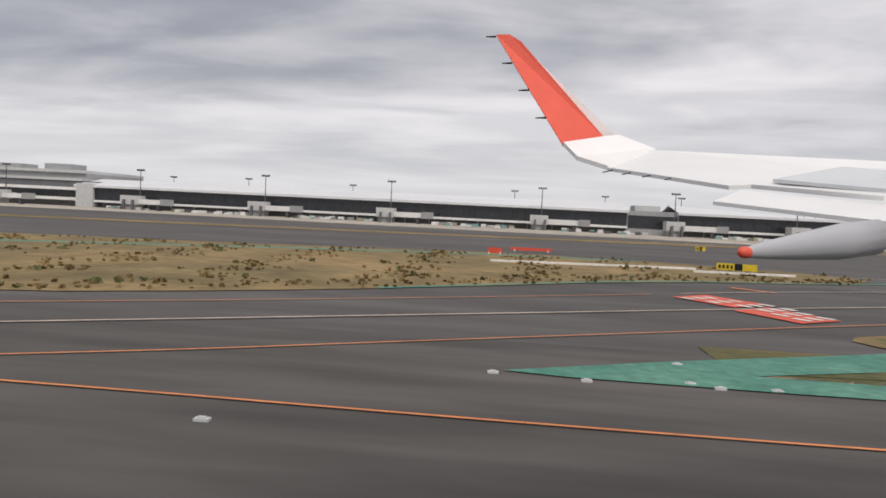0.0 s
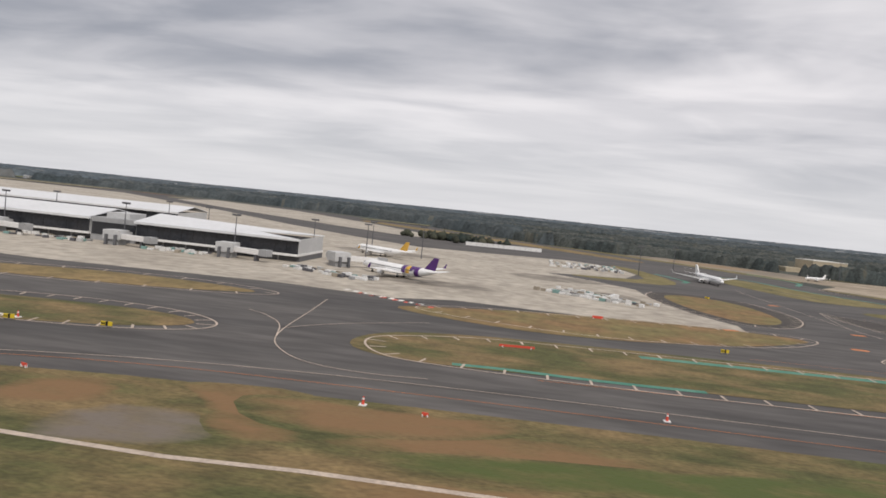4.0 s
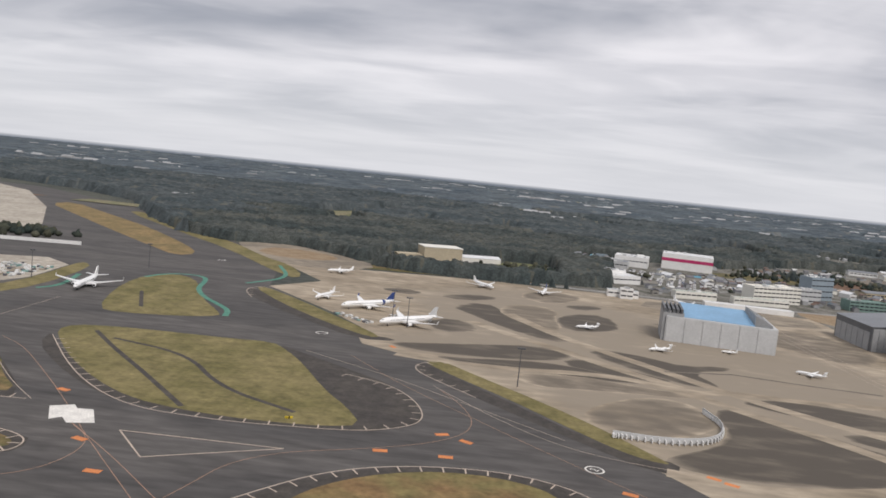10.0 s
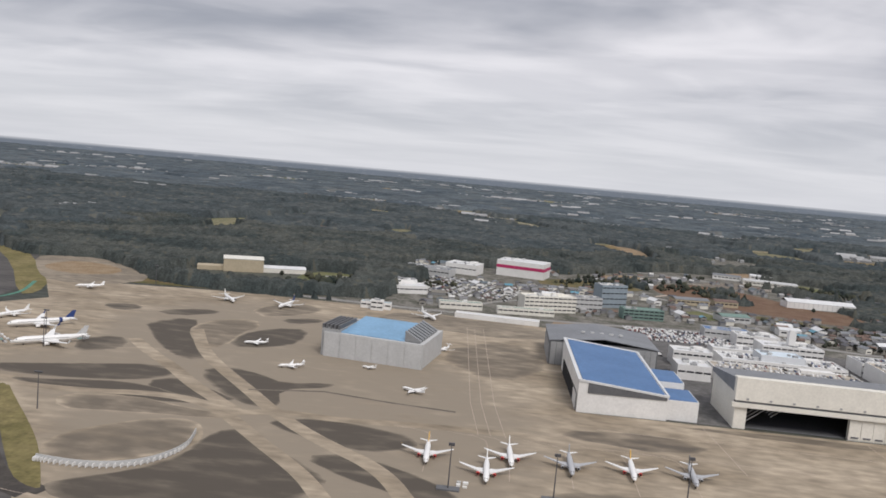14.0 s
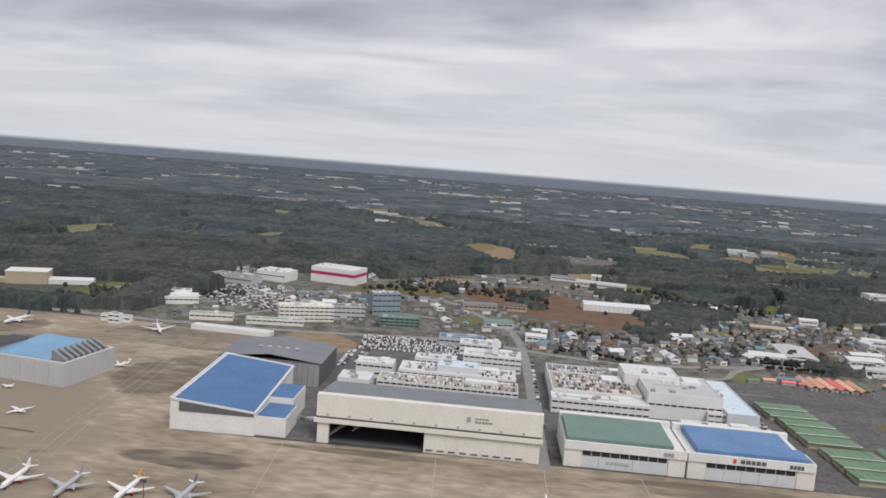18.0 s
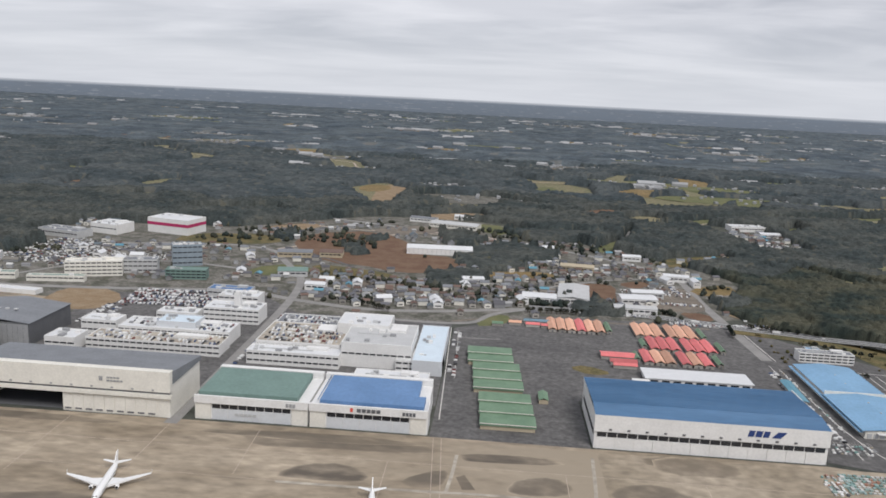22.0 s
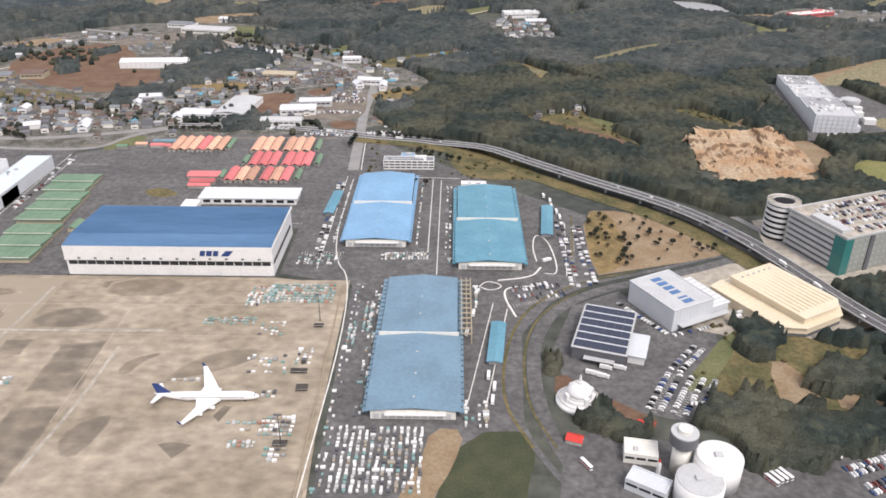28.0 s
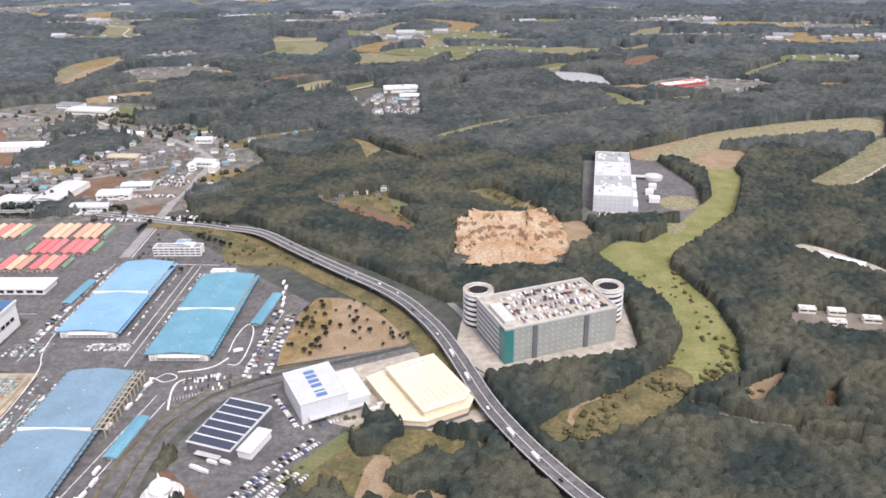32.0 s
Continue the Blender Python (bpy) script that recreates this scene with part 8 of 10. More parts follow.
# ---- fields ----
paddies = [
    ([(2782, 924), (2825, 985), (2862, 975), (2919, 1035), (2999, 1156), (3021, 1257), (2995, 1340), (3051, 1471), (3078, 1338), (3076, 1241), (3005, 1057), (2925, 962), (2880, 910), (2869, 831), (2835, 863), (2806, 880)], "paddy_green"), ([(2792, 915), (2816, 845), (2846, 790), (2848, 718), (2822, 668), (2800, 640), (2821, 610), (2886, 640), (2906, 712), (2904, 794), (2884, 869), (2872, 905), (2830, 925)], "paddy_green"), ([(2711, 566), (2746, 600), (2800, 644), (2824, 624), (2860, 630), (2780, 585), (2748, 545), (2717, 530)], "scrub"), ([(2380, 1155), (2451, 1170), (2493, 1205), (2501, 1124), (2550, 1042), (2545, 1000), (2466, 1055), (2396, 1116)], "scrub"), ([(2740, 950), (2752, 1050), (2790, 1060), (2800, 1000), (2780, 960)], "soil_tan"), ([(2358, 1534), (2421, 1490), (2474, 1411), (2440, 1331), (2418, 1421)], "grass_tan"), ([(2925, 1166), (2984, 1154), (2957, 1092), (2910, 1105)], "paddy_gold"),
    ([(2890, 1046), (2943, 1050), (2905, 992)], "paddy_gold"), ([(2898, 1395), (2979, 1444), (3107, 1534), (3202, 1577), (3175, 1489), (3068, 1431), (2997, 1375), (2927, 1341)], "soil_tan"), ([(3067, 1512), (3292, 1615), (3504, 1655), (3411, 1461), (3244, 1486), (3062, 1413)], "paddy_gold"), ([(3000, 1300), (3060, 1420), (3140, 1400), (3080, 1290)], "soil_tan"), ([(1871, 2989), (2094, 2766), (2111, 2430), (1997, 2541)], "paddy"), ([(1372, 2336), (1479, 2579), (1568, 2323), (1502, 2044)], "paddy"), ([(2249, 2577), (2529, 2502), (2469, 2311), (2307, 2276)], "paddy"),
    ([(2726, 2540), (3008, 2631), (2939, 2372), (2740, 2435)], "paddy_gold"), ([(3063, 2515), (3237, 2671), (3157, 2456)], "paddy"), ([(2394, 1135), (2458, 1122), (2547, 1039), (2537, 1007), (2429, 1086)], "soil"), ([(2420, 1180), (2500, 1160), (2560, 1100), (2500, 1090)], "turf"), ([(2871, 619), (2933, 659), (2930, 644), (2882, 584)], "soil_tan"), ([(2955, 625), (2970, 625), (2949, 581), (2939, 581)], "soil"), ([(2680, 560), (2720, 600), (2760, 590), (2700, 530)], "scrub"),
    ([(3033, 964), (3077, 973), (3146, 884), (3125, 856), (3056, 918)], "concrete"), ([(2983, 788), (3091, 768), (3061, 715), (2967, 736)], "gravel"), ([(2719, 598), (2768, 622), (2786, 612), (2769, 595), (2740, 556), (2710, 566)], "soil_tan"), ([(1669, 1375), (1688, 1403), (1716, 1376), (1722, 1328), (1683, 1326)], "turf"), ([(1925, 1683), (2030, 1791), (2029, 1714), (1947, 1630)], "soil_tan"), ([(2175, 1052), (2210, 1065), (2282, 1038), (2236, 1023), (2181, 1027)], "soil_tan"), ([(2282, 1024), (2313, 1016), (2365, 989), (2409, 904), (2312, 902), (2287, 956)], "scrub"), ([(1234, 1048), (1269, 1072), (1337, 1024), (1334, 962), (1298, 947), (1240, 960)], "soil_tan"), ([(1622, 1211), (1711, 1227), (1638, 1158)], "scrub"), ([(1240, 1400), (1440, 1440), (1400, 1540), (1230, 1500)], "scrub"), ([(1460, 1180), (1560, 1240), (1500, 1290), (1440, 1240)], "turf"),
    ([(850, 1120), (940, 1140), (930, 1300), (840, 1290)], "turf"), ([(2166, 1140), (2260, 1150), (2280, 1110), (2200, 1100)], "soil_tan"), ([(2283, 340), (2283, 376), (2306, 436), (2350, 438), (2352, 417), (2341, 375), (2338, 330)], "lawn_dark"), ([(2256, 340), (2260, 373), (2273, 404), (2280, 440), (2304, 438), (2295, 400), (2282, 372), (2280, 340)], "soil_tan"),
    ([(2120, 1440), (2200, 1460), (2330, 1560), (2300, 1600), (2180, 1540)], "scrub"), ([(2820, 2200), (2974, 2151), (2989, 1967), (2866, 2008)], "grey"), ([(2716, 590), (2761, 617), (2803, 655), (2830, 668), (2845, 640), (2815, 590), (2770, 556), (2722, 556)], "scrub"), ([(2387, 1491), (2484, 1411), (2553, 1305), (2479, 1357)], "paddy"), ([(1505, 2008), (1464, 2526), (1582, 2417), (1560, 2019)], "soil_tan"), ([(1905, 2847), (2164, 2761), (2147, 2427), (2016, 2456)], "paddy"), ([(2243, 2263), (2374, 2623), (2566, 2448), (2471, 2293)], "paddy"), ([(2739, 2406), (3117, 2622), (3115, 2511), (2903, 2346)], "grass_tan"), ([(3055, 2463), (3347, 2662), (3353, 2547), (3080, 2411)], "paddy"), ([(2907, 1357), (3089, 1511), (3283, 1592), (3495, 1656), (3422, 1500), (3229, 1447), (3097, 1424), (2992, 1334)], "paddy_gold"), ([(2522, 1924), (2605, 2058), (2620, 1986), (2538, 1892)], "turf"), ([(3347, 2129), (3539, 2331), (3493, 2201), (3334, 2039)], "paddy"), ([(2600, 1180), (2660, 1210), (2700, 1150), (2749, 1082), (2690, 1090)], "scrub"), ([(1100, 1800), (1300, 1900), (1340, 1820), (1150, 1740)], "paddy"), ([(1640, 1900), (1800, 2000), (1840, 1880), (1700, 1840)], "soil_tan"), ([(1010, 930), (1220, 900), (1235, 1000), (1040, 1020)], "apron_worn"),
    ([(2529, 576), (2578, 566), (2609, 548), (2645, 543), (2605, 458), (2497, 456), (2488, 481)], "scrub"), ([(2543, 525), (2562, 525), (2569, 468), (2535, 457)], "soil_tan"), ([(2464, 486), (2530, 574), (2529, 547), (2485, 485)], "turf"), ([(2375, 510), (2398, 486), (2429, 461), (2442, 451), (2437, 443), (2411, 450), (2376, 464), (2370, 478)], "soil"), ([(2580, 483), (2618, 487), (2609, 467), (2577, 464)], "soil_tan"), ([(1457, 1430), (1449, 1565), (1592, 1652), (1688, 1501), (1699, 1428), (1771, 1417), (1778, 1322), (1753, 1286), (1679, 1267), (1612, 1310), (1555, 1309)], "soil"), ([(1794, 1263), (1831, 1323), (1943, 1344), (1939, 1284), (1852, 1288)], "grass_tan"), ([(1938, 1250), (2005, 1282), (2037, 1266), (2026, 1202), (2026, 1158), (1972, 1148), (1951, 1180)], "soil"), ([(2038, 1286), (2085, 1319), (2101, 1295), (2067, 1254)], "soil"), ([(2068, 1247), (2145, 1303), (2157, 1185), (2147, 1136), (2087, 1129), (2032, 1150), (2049, 1197)], "gravel"), ([(2104, 1130), (2148, 1131), (2149, 1089), (2117, 1093)], "soil"), ([(1349, 1624), (1443, 1703), (1470, 1638), (1376, 1573)], "soil_tan"), ([(1566, 1673), (1696, 1757), (1730, 1666), (1612, 1600)], "gravel"), ([(1522, 1297), (1616, 1282), (1689, 1244), (1704, 1188), (1634, 1186), (1568, 1209)], "scrub"), ([(1609, 1210), (1671, 1244), (1726, 1159), (1655, 1143)], "gravel"), ([(1852, 1174), (1919, 1218), (1950, 1238), (1959, 1165), (1942, 1131), (1878, 1121)], "gravel"), ([(1477, 1382), (1525, 1379), (1545, 1309), (1524, 1294)], "asphalt_grey"), ([(2152, 1279), (2234, 1334), (2233, 1265), (2166, 1231)], "grass_tan"), ([(2032, 1572), (2102, 1710), (2113, 1666), (2064, 1544)], "turf"), ([(1765, 1827), (1876, 1799), (1865, 1681), (1809, 1708)], "turf"), ([(1923, 858), (1945, 870), (1975, 847), (1947, 836)], "scrub"), ([(1810, 991), (1842, 1056), (1865, 1050), (1854, 1005)], "turf"),
]
for k, (pts, mat) in enumerate(paddies):
    sheet("field", pts, 0.10 + 0.004 * k, mat, "open field among the woods", "field", 1)
sheet("orchard", [(2427, 661), (2436, 812), (2486, 812), (2542, 777), (2576, 717), (2549, 700), (2448, 668)], 0.3, "soil_tan", "tan orchard ground with dry grass", "orchard", 1)
sheet("orchard_grass", [(2428, 664), (2437, 809), (2470, 811), (2468, 700), (2450, 672)], 0.36, "grass_tan", "dry grass along the orchard", "grass", 1)
sheet("pond", [(2920, 615), (2951, 629), (2936, 598), (2913, 589)], 0.4, "water", "small grey pond", "pond", 1)

# ---- quarry: a sand pit with a stepped back wall, a cut floor and heaps ----
nq = 60
vs, fs, cliff = [], [], []


def pit(u, v):
    n1 = noise.noise(Vector((u * 3.6, v * 3.6, 3.0)))
    n2 = noise.noise(Vector((u * 9, v * 9, 5.0)))
    n3 = noise.noise(Vector((u * 22, v * 22, 7.0)))
    back = 16 * max(0, v - 0.42 + 0.16 * n1 + 0.10 * math.sin(u * 9 + 1)) / 0.58
    step = 5.0 * math.floor(back / 5.0) + 5.0 * min(1, (back % 5.0) / 1.2)
    heaps = 4.5 * max(0, math.sin(u * 11 + 2.4 * n1) * math.sin(v * 9 + 2 * n1 + 1))
    gully = 3.2 * max(0, 1 - abs(n2 + 0.1) / 0.12)
    edge = min(1, 9 * min(u, v, 1 - u, 1 - v))
    return 0.5 + edge * max(0.3, step + heaps + 2.0 * n2 + 1.1 * n3 - gully)


for j in range(nq):
    for i in range(nq):
        u, v = i / (nq - 1), j / (nq - 1)
        vs.append((2590 + 175 * u + 6 * noise.noise(Vector((u * 9, v * 9, 1.0))), 872 + 210 * v, pit(u, v)))
for j in range(nq - 1):
    for i in range(nq - 1):
        if math.hypot((i / nq - 0.5) * 1.04, (j / nq - 0.5) * 1.02) < 0.46 + 0.10 * noise.noise(Vector((i * 0.16, j * 0.16, 1))) + 0.04 * noise.noise(Vector((i * 0.6, j * 0.6, 2))):
            a = j * nq + i
            rise_ = max(vs[q][2] for q in (a, a + 1, a + nq, a + nq + 1)) - min(vs[q][2] for q in (a, a + 1, a + nq, a + nq + 1))
            fs.append((a, a + 1, a + nq + 1, a + nq))
            cliff.append(rise_ > 3.4)
pit_ob = quad_mesh("quarry", vs, fs, "quarry", "bare orange sand quarry with stepped dark cuts", "quarry", "structure")
pit_ob.data.materials.append(M["quarry_dark"])
pit_ob.data.polygons.foreach_set("material_index", np.array(cliff, dtype=np.int32))
ribbon("quarry_track", eased([(2700, 1060), (2716, 1090), (2708, 1120), (2730, 1160), (2742, 1200)]), 6, 0.4, "soil_tan", "pale haul track out of the quarry", "road")

# ---- small airfield things ----


def red_board(x, y, l=8.0, h=2.2, turn=-30, label="low red warning board in the grass"):
    t = thing("marker_board", label, "board", x, y, 0.07, turn)
    part("board", box(B(), -l / 2, l / 2, -0.1, 0.1, 0.3, h), "sign_red", t)
    for k in (-0.4, 0.4):
        part("leg", box(B(), k * l - 0.1, k * l + 0.1, -0.3, 0.3, 0, 0.6), "white", t)


for x, y, l, a in ((76, 62, 5, -35), (187, 125, 1.8, -20), (276, 127, 1.4, -10), (-60, 108, 3, 0), (294, 225, 12, 10), (106, 186, 8, 8), (330, 330, 5, 0), (-52, 128, 10, 10)):
    red_board(x, y, l, 1.5 if 2 < l < 7 else 1.0, a)


def taxi_sign(x, y, l, turn):
    t = thing("taxiway_sign", "yellow and black taxiway sign on short legs", "sign", x, y, 0.07, turn)
    part("panel", box(B(), -l / 2, l / 2, -0.2, 0.2, 0.4, 1.6), "yellow", t)
    part("black_panel", box(B(), -l * 0.05, l * 0.14, -0.26, 0.26, 0.4, 1.6), "dark", t)
    for k in range(4):
        part("letter_bar", box(B(), -l * 0.45 + k * l * 0.1, -l * 0.40 + k * l * 0.1, -0.27, -0.2, 0.7, 1.3), "dark", t)
    for k in (-0.35, 0.35):
        part("leg", box(B(), k * l - 0.08, k * l + 0.08, -0.1, 0.1, 0, 0.4), "steel", t)


for x, y, l, a in ((-15, 90, 7, -15), (0, 186, 3, 0), (150, 172, 3, 10), (176, 178, 3.4, 0), (430, 212, 4, 20), (730, 392, 4, 20), (605, 308, 4, 10), (420, 512, 3, 0), (372, 268, 3, 0), (552, 372, 3, 0)):
    taxi_sign(x, y, l, a)


def cone(x, y):
    t = thing("marker_cone", "orange and white marker cone on a square foot", "cone", x, y, 0.07)
    part("foot", box(B(), -0.8, 0.8, -0.8, 0.8, 0, 0.25), "white", t)
    part("body", tube(B(), 0, 0, 0.25, 1.3, 0.35, 0.26, 12), "sign_red", t)
    part("band", tube(B(), 0, 0, 1.3, 1.7, 0.26, 0.22, 12), "white", t)
    part("tip", tube(B(), 0, 0, 1.7, 2.0, 0.22, 0.1, 12), "sign_red", t)


for x, y in ((10, -5.4), (150, 176), (262, 130), (330, 150), (420, 140)):
    cone(x, y)
for x0, y0, x1, y1 in ((108, 82, 121, 82.5), (153, 86, 176, 86), (86, 189, 150, 176), (-60, 84, -22, 92), (-24, 84, -6, 86)):
    bm = ribbon_into(B(), [(x0, y0), (x1, y1)], 0.7, 0.45)
    bmesh.ops.solidify(bm, geom=bm.faces[:], thickness=0.4)
    tagged(part("cable_cover", bm, "line_white"), "long white cable cover in the grass", "cover", "", "structure")

# ---- the flying aircraft's own wing, at the start of the roll-out ----
wing = thing("aircraft_wing", "white airliner wing with an upturned red winglet", "wing")


def slab(name, pts, mat, t=0.10, label="", axis=2):
    bm = B()
    lo = [bm.verts.new(p) for p in pts]
    off = [Vector((0, 0, t)), Vector((0, t, 0)), Vector((t, 0, 0))][{2: 0, 1: 1, 0: 2}[axis]]
    hi = [bm.verts.new(Vector(p) + off) for p in pts]
    faces_of(bm, lo, hi)
    bmesh.ops.recalc_face_normals(bm, faces=bm.faces[:])
    return part(name, bm, mat, wing, label)


slab("winglet", [(-55.61, -42.05, 12.16), (-55.36, -42.02, 12.18), (-55.13, -42.02, 12.05), (-53.42, -42.05, 10.24), (-54.24, -42.6, 10.03)], "winglet_red", 0.12, "red winglet", 1)
slab("winglet_edge", [(-55.20, -41.9, 12.1), (-55.08, -41.9, 11.98), (-53.16, -41.9, 10.28), (-53.40, -41.9, 10.26)], "jet_white", 0.14, "white leading edge", 1)
slab("wing_tip", [(-54.24, -42.6, 10.02), (-53.42, -42.05, 10.22), (-53.16, -41.9, 10.27), (-52.51, -42.25, 10.0), (-53.5, -43.45, 9.56), (-54.0, -43.0, 9.74)], "jet_white", 0.08)
slab("outer_panel", [(-53.5, -43.45, 9.55), (-52.51, -42.25, 9.99), (-49.25, -44.25, 9.78), (-47.6, -46.4, 9.3), (-50.72, -47.6, 9.08), (-51.8, -46.05, 9.23), (-52.1, -46.05, 9.2)], "jet_white", 0.06)
slab("spoiler", [(-51.5, -46.0, 9.33), (-50.2, -45.0, 9.62), (-48.6, -46.0, 9.46), (-50.3, -47.3, 9.18)], "white_cool", 0.05)
slab("flap", [(-52.49, -46.85, 8.96), (-52.0, -46.3, 9.14), (-50.5, -47.8, 8.98), (-49.5, -48.9, 8.78), (-51.14, -48.65, 8.78)], "jet_white", 0.05)
for k in range(4):
    x, y, z = -53.4 + 0.27 * k, -43.6 - 0.45 * k, 9.55 - 0.05 * k
    slab("static_wick", [(x, y, z), (x + 0.02, y, z + 0.01), (x - 0.2, y - 0.02, z - 0.05)], "steel_dark", 0.02)
for k in range(4):
    f = k / 4
    x, y, z = -55.61 + 1.37 * f, -42.05 - 0.6 * f, 12.1 - 2.1 * f
    slab("static_wick", [(x, y, z), (x, y, z + 0.02), (x - 0.2, y, z)], "steel_dark", 0.02)
bm = B()
ring_rows = []
for f, r in ((0.0, 0.05), (0.12, 0.085), (0.35, 0.13), (0.7, 0.19), (1.0, 0.19)):
    c = Vector((-52.83, -49.65, 8.46)).lerp(Vector((-51.2, -48.6, 8.66)), f)
    ring_rows.append([bm.verts.new((c.x + 0.5 * r * math.cos(k * math.tau / 12), c.y - 0.5 * r * math.cos(k * math.tau / 12), c.z + r * math.sin(k * math.tau / 12))) for k in range(12)])
for a, b in zip(ring_rows, ring_rows[1:]):
    for k in range(12):
        bm.faces.new((a[k], a[(k + 1) % 12], b[(k + 1) % 12], b[k]))
bm.faces.new(ring_rows[-1])
bmesh.ops.recalc_face_normals(bm, faces=bm.faces[:])
fair = part("flap_fairing", bm, "jet_grey", wing, "grey flap track fairing", True)
bm = B()
cap = Vector((-52.83, -49.65, 8.46))
bmesh.ops.create_uvsphere(bm, u_segments=12, v_segments=8, radius=0.065, matrix=Matrix.Translation(cap) @ Matrix.Rotation(radians(33), 4, "Z") @ Matrix.Diagonal((1.5, 0.8, 0.9, 1)))
part("fairing_tip", bm, "winglet_red", fair, "red fairing tip", True)

# ---- where woods may not stand ----


def inside(poly, x, y):
    hit = np.zeros(x.shape, bool)
    px, py = np.array(poly, float).T
    for k in range(len(poly)):
        x0, y0, x1, y1 = px[k - 1], py[k - 1], px[k], py[k]
        cross = (y0 > y) != (y1 > y)
        hit ^= cross & (x < (x1 - x0) * (y - y0) / ((y1 - y0) or 1e-9) + x0)
    return hit


def near_line(pts, x, y, reach):
    hit = np.zeros(x.shape, bool)
    for (x0, y0), (x1, y1) in zip(pts, pts[1:]):
        d = (x1 - x0) ** 2 + (y1 - y0) ** 2 or 1e-9
        f = np.clip(((x - x0) * (x1 - x0) + (y - y0) * (y1 - y0)) / d, 0, 1)
        hit |= (x - x0 - f * (x1 - x0)) ** 2 + (y - y0 - f * (y1 - y0)) ** 2 < reach**2
    return hit


airside = [(-9000, -1500), (14000, -1500), (14000, 100), (2800, 100), (2640, 330), (2630, 430), (2540, 446), (2470, 450), (2530, 560), (2660, 556), (2640, 640), (2800, 684), (2806, 800), (2770, 836), (2600, 800), (2500, 890), (2300, 1050), (2160, 1100), (1240, 900), (1000, 1040), (854, 1035), (790, 1033), (727, 1039), (677, 1056), (617, 1129), (524, 1204), (458, 1184), (417, 1173), (322, 1240), (174, 1449), (-2, 1764), (-240, 1960), (-700, 2160), (-9000, 2350)]
town = [(880, 1060), (1000, 1090), (1040, 1330), (960, 1400), (1000, 1560), (1300, 1600), (1420, 1720), (1560, 1860), (1850, 1850), (2050, 1600), (2200, 1450), (2260, 1340), (2200, 1200), (2230, 1090), (1150, 880), (1000, 1020)]
clear = [p for p, _ in paddies] + [[(640, 1070), (930, 1100), (900, 1310), (690, 1270)], [(2278, 2039), (2492, 1959), (2520, 1668), (2398, 1660)], [(2785, 1050), (2965, 1050), (2990, 1200), (2955, 1355), (2825, 1355)], [(2590, 880), (2620, 1060), (2750, 1075), (2770, 990), (2740, 880)], [(2427, 650), (2436, 815), (2490, 818), (2580, 720), (2550, 695)]]
# tree belts that stand inside the town, the yards and the clearings
belts = [[(1778, 1351), (1764, 1438), (1798, 1500), (1869, 1567), (1961, 1504), (1952, 1443), (1891, 1393), (1893, 1347), (1834, 1316)], [(1737, 1554), (1715, 1688), (1787, 1701), (1828, 1601), (1790, 1509)], [(1858, 1738), (2084, 1768), (2105, 1710), (1982, 1631), (1919, 1598)], [(1578, 1384), (1549, 1466), (1574, 1476), (1614, 1401)], [(1563, 1559), (1600, 1600), (1627, 1551), (1587, 1521)], [(1961, 1074), (1944, 1165), (2008, 1144), (2024, 1091)], [(2175, 1206), (2234, 1245), (2280, 1234), (2282, 1052), (2226, 1066), (2177, 1137)], [(1740, 1189), (1727, 1278), (1831, 1323), (1827, 1261), (1795, 1209), (1777, 1172)], [(1396, 1535), (1411, 1594), (1454, 1527), (1430, 1472)], [(2467, 449), (2483, 478), (2517, 481), (2554, 459), (2611, 466), (2591, 426), (2531, 401), (2491, 403), (2487, 425)], [(2536, 585), (2559, 579), (2568, 556), (2551, 524), (2532, 527), (2525, 548)], [(2564, 488), (2568, 514), (2595, 526), (2640, 527), (2618, 482), (2579, 479)], [(2385, 454), (2401, 464), (2427, 449), (2441, 447), (2431, 434), (2402, 425), (2389, 439)], [(2360, 521), (2377, 528), (2376, 501), (2361, 498)]]
rf = np.random.default_rng(11)
far_fields = []
for k in range(300):
    y = 1500 + 8200 * rf.random() ** 1.4
    x = rf.uniform(-2600 - 0.4 * y, 4200 + 0.55 * y)
    if y < 1900 and -200 < x < 2500:
        continue
    a, w, l = rf.uniform(0, 3.14), rf.uniform(40, 110) * (1 + y / 5000), rf.uniform(20, 46) * (1 + y / 6000)
    far_fields.append([(x + w * rf.uniform(0.7, 1.25) * math.cos(q) * math.cos(a) - l * math.sin(q) * math.sin(a), y + w * math.cos(q) * math.sin(a) + l * rf.uniform(0.7, 1.25) * math.sin(q) * math.cos(a)) for q in np.linspace(0, math.tau, 9)[:-1]])
valleys = []
for k in range(34):
    y = 1750 + 5200 * rf.random() ** 1.3
    x = rf.uniform(-1500 - 0.3 * y, 4300 + 0.45 * y)
    a, pts = rf.uniform(0, math.tau), []
    for j in range(9):
        pts.append((float(x), float(y)))
        a += rf.normal(0, 0.45)
        x, y = x + 150 * math.cos(a), y + 110 * math.sin(a)
        if y < 1600 or (y < 1950 and 900 < x < 2400):
            break
    if len(pts) > 3:
        valleys.append((eased(pts, 2), rf.uniform(34, 90) * (1 + pts[0][1] / 7000)))
valleys.append((eased([(3200, 1200), (3330, 1330), (3420, 1450), (3600, 1540), (3900, 1620)], 2), 70))
valleys.append((eased([(2560, 1500), (2700, 1640), (2900, 1700), (3060, 1820), (3300, 1860)], 2), 46))
valleys.append((eased([(2230, 1900), (2420, 2100), (2700, 2160), (2960, 2300)], 2), 60))
gs = np.random.default_rng(14)
villages = []
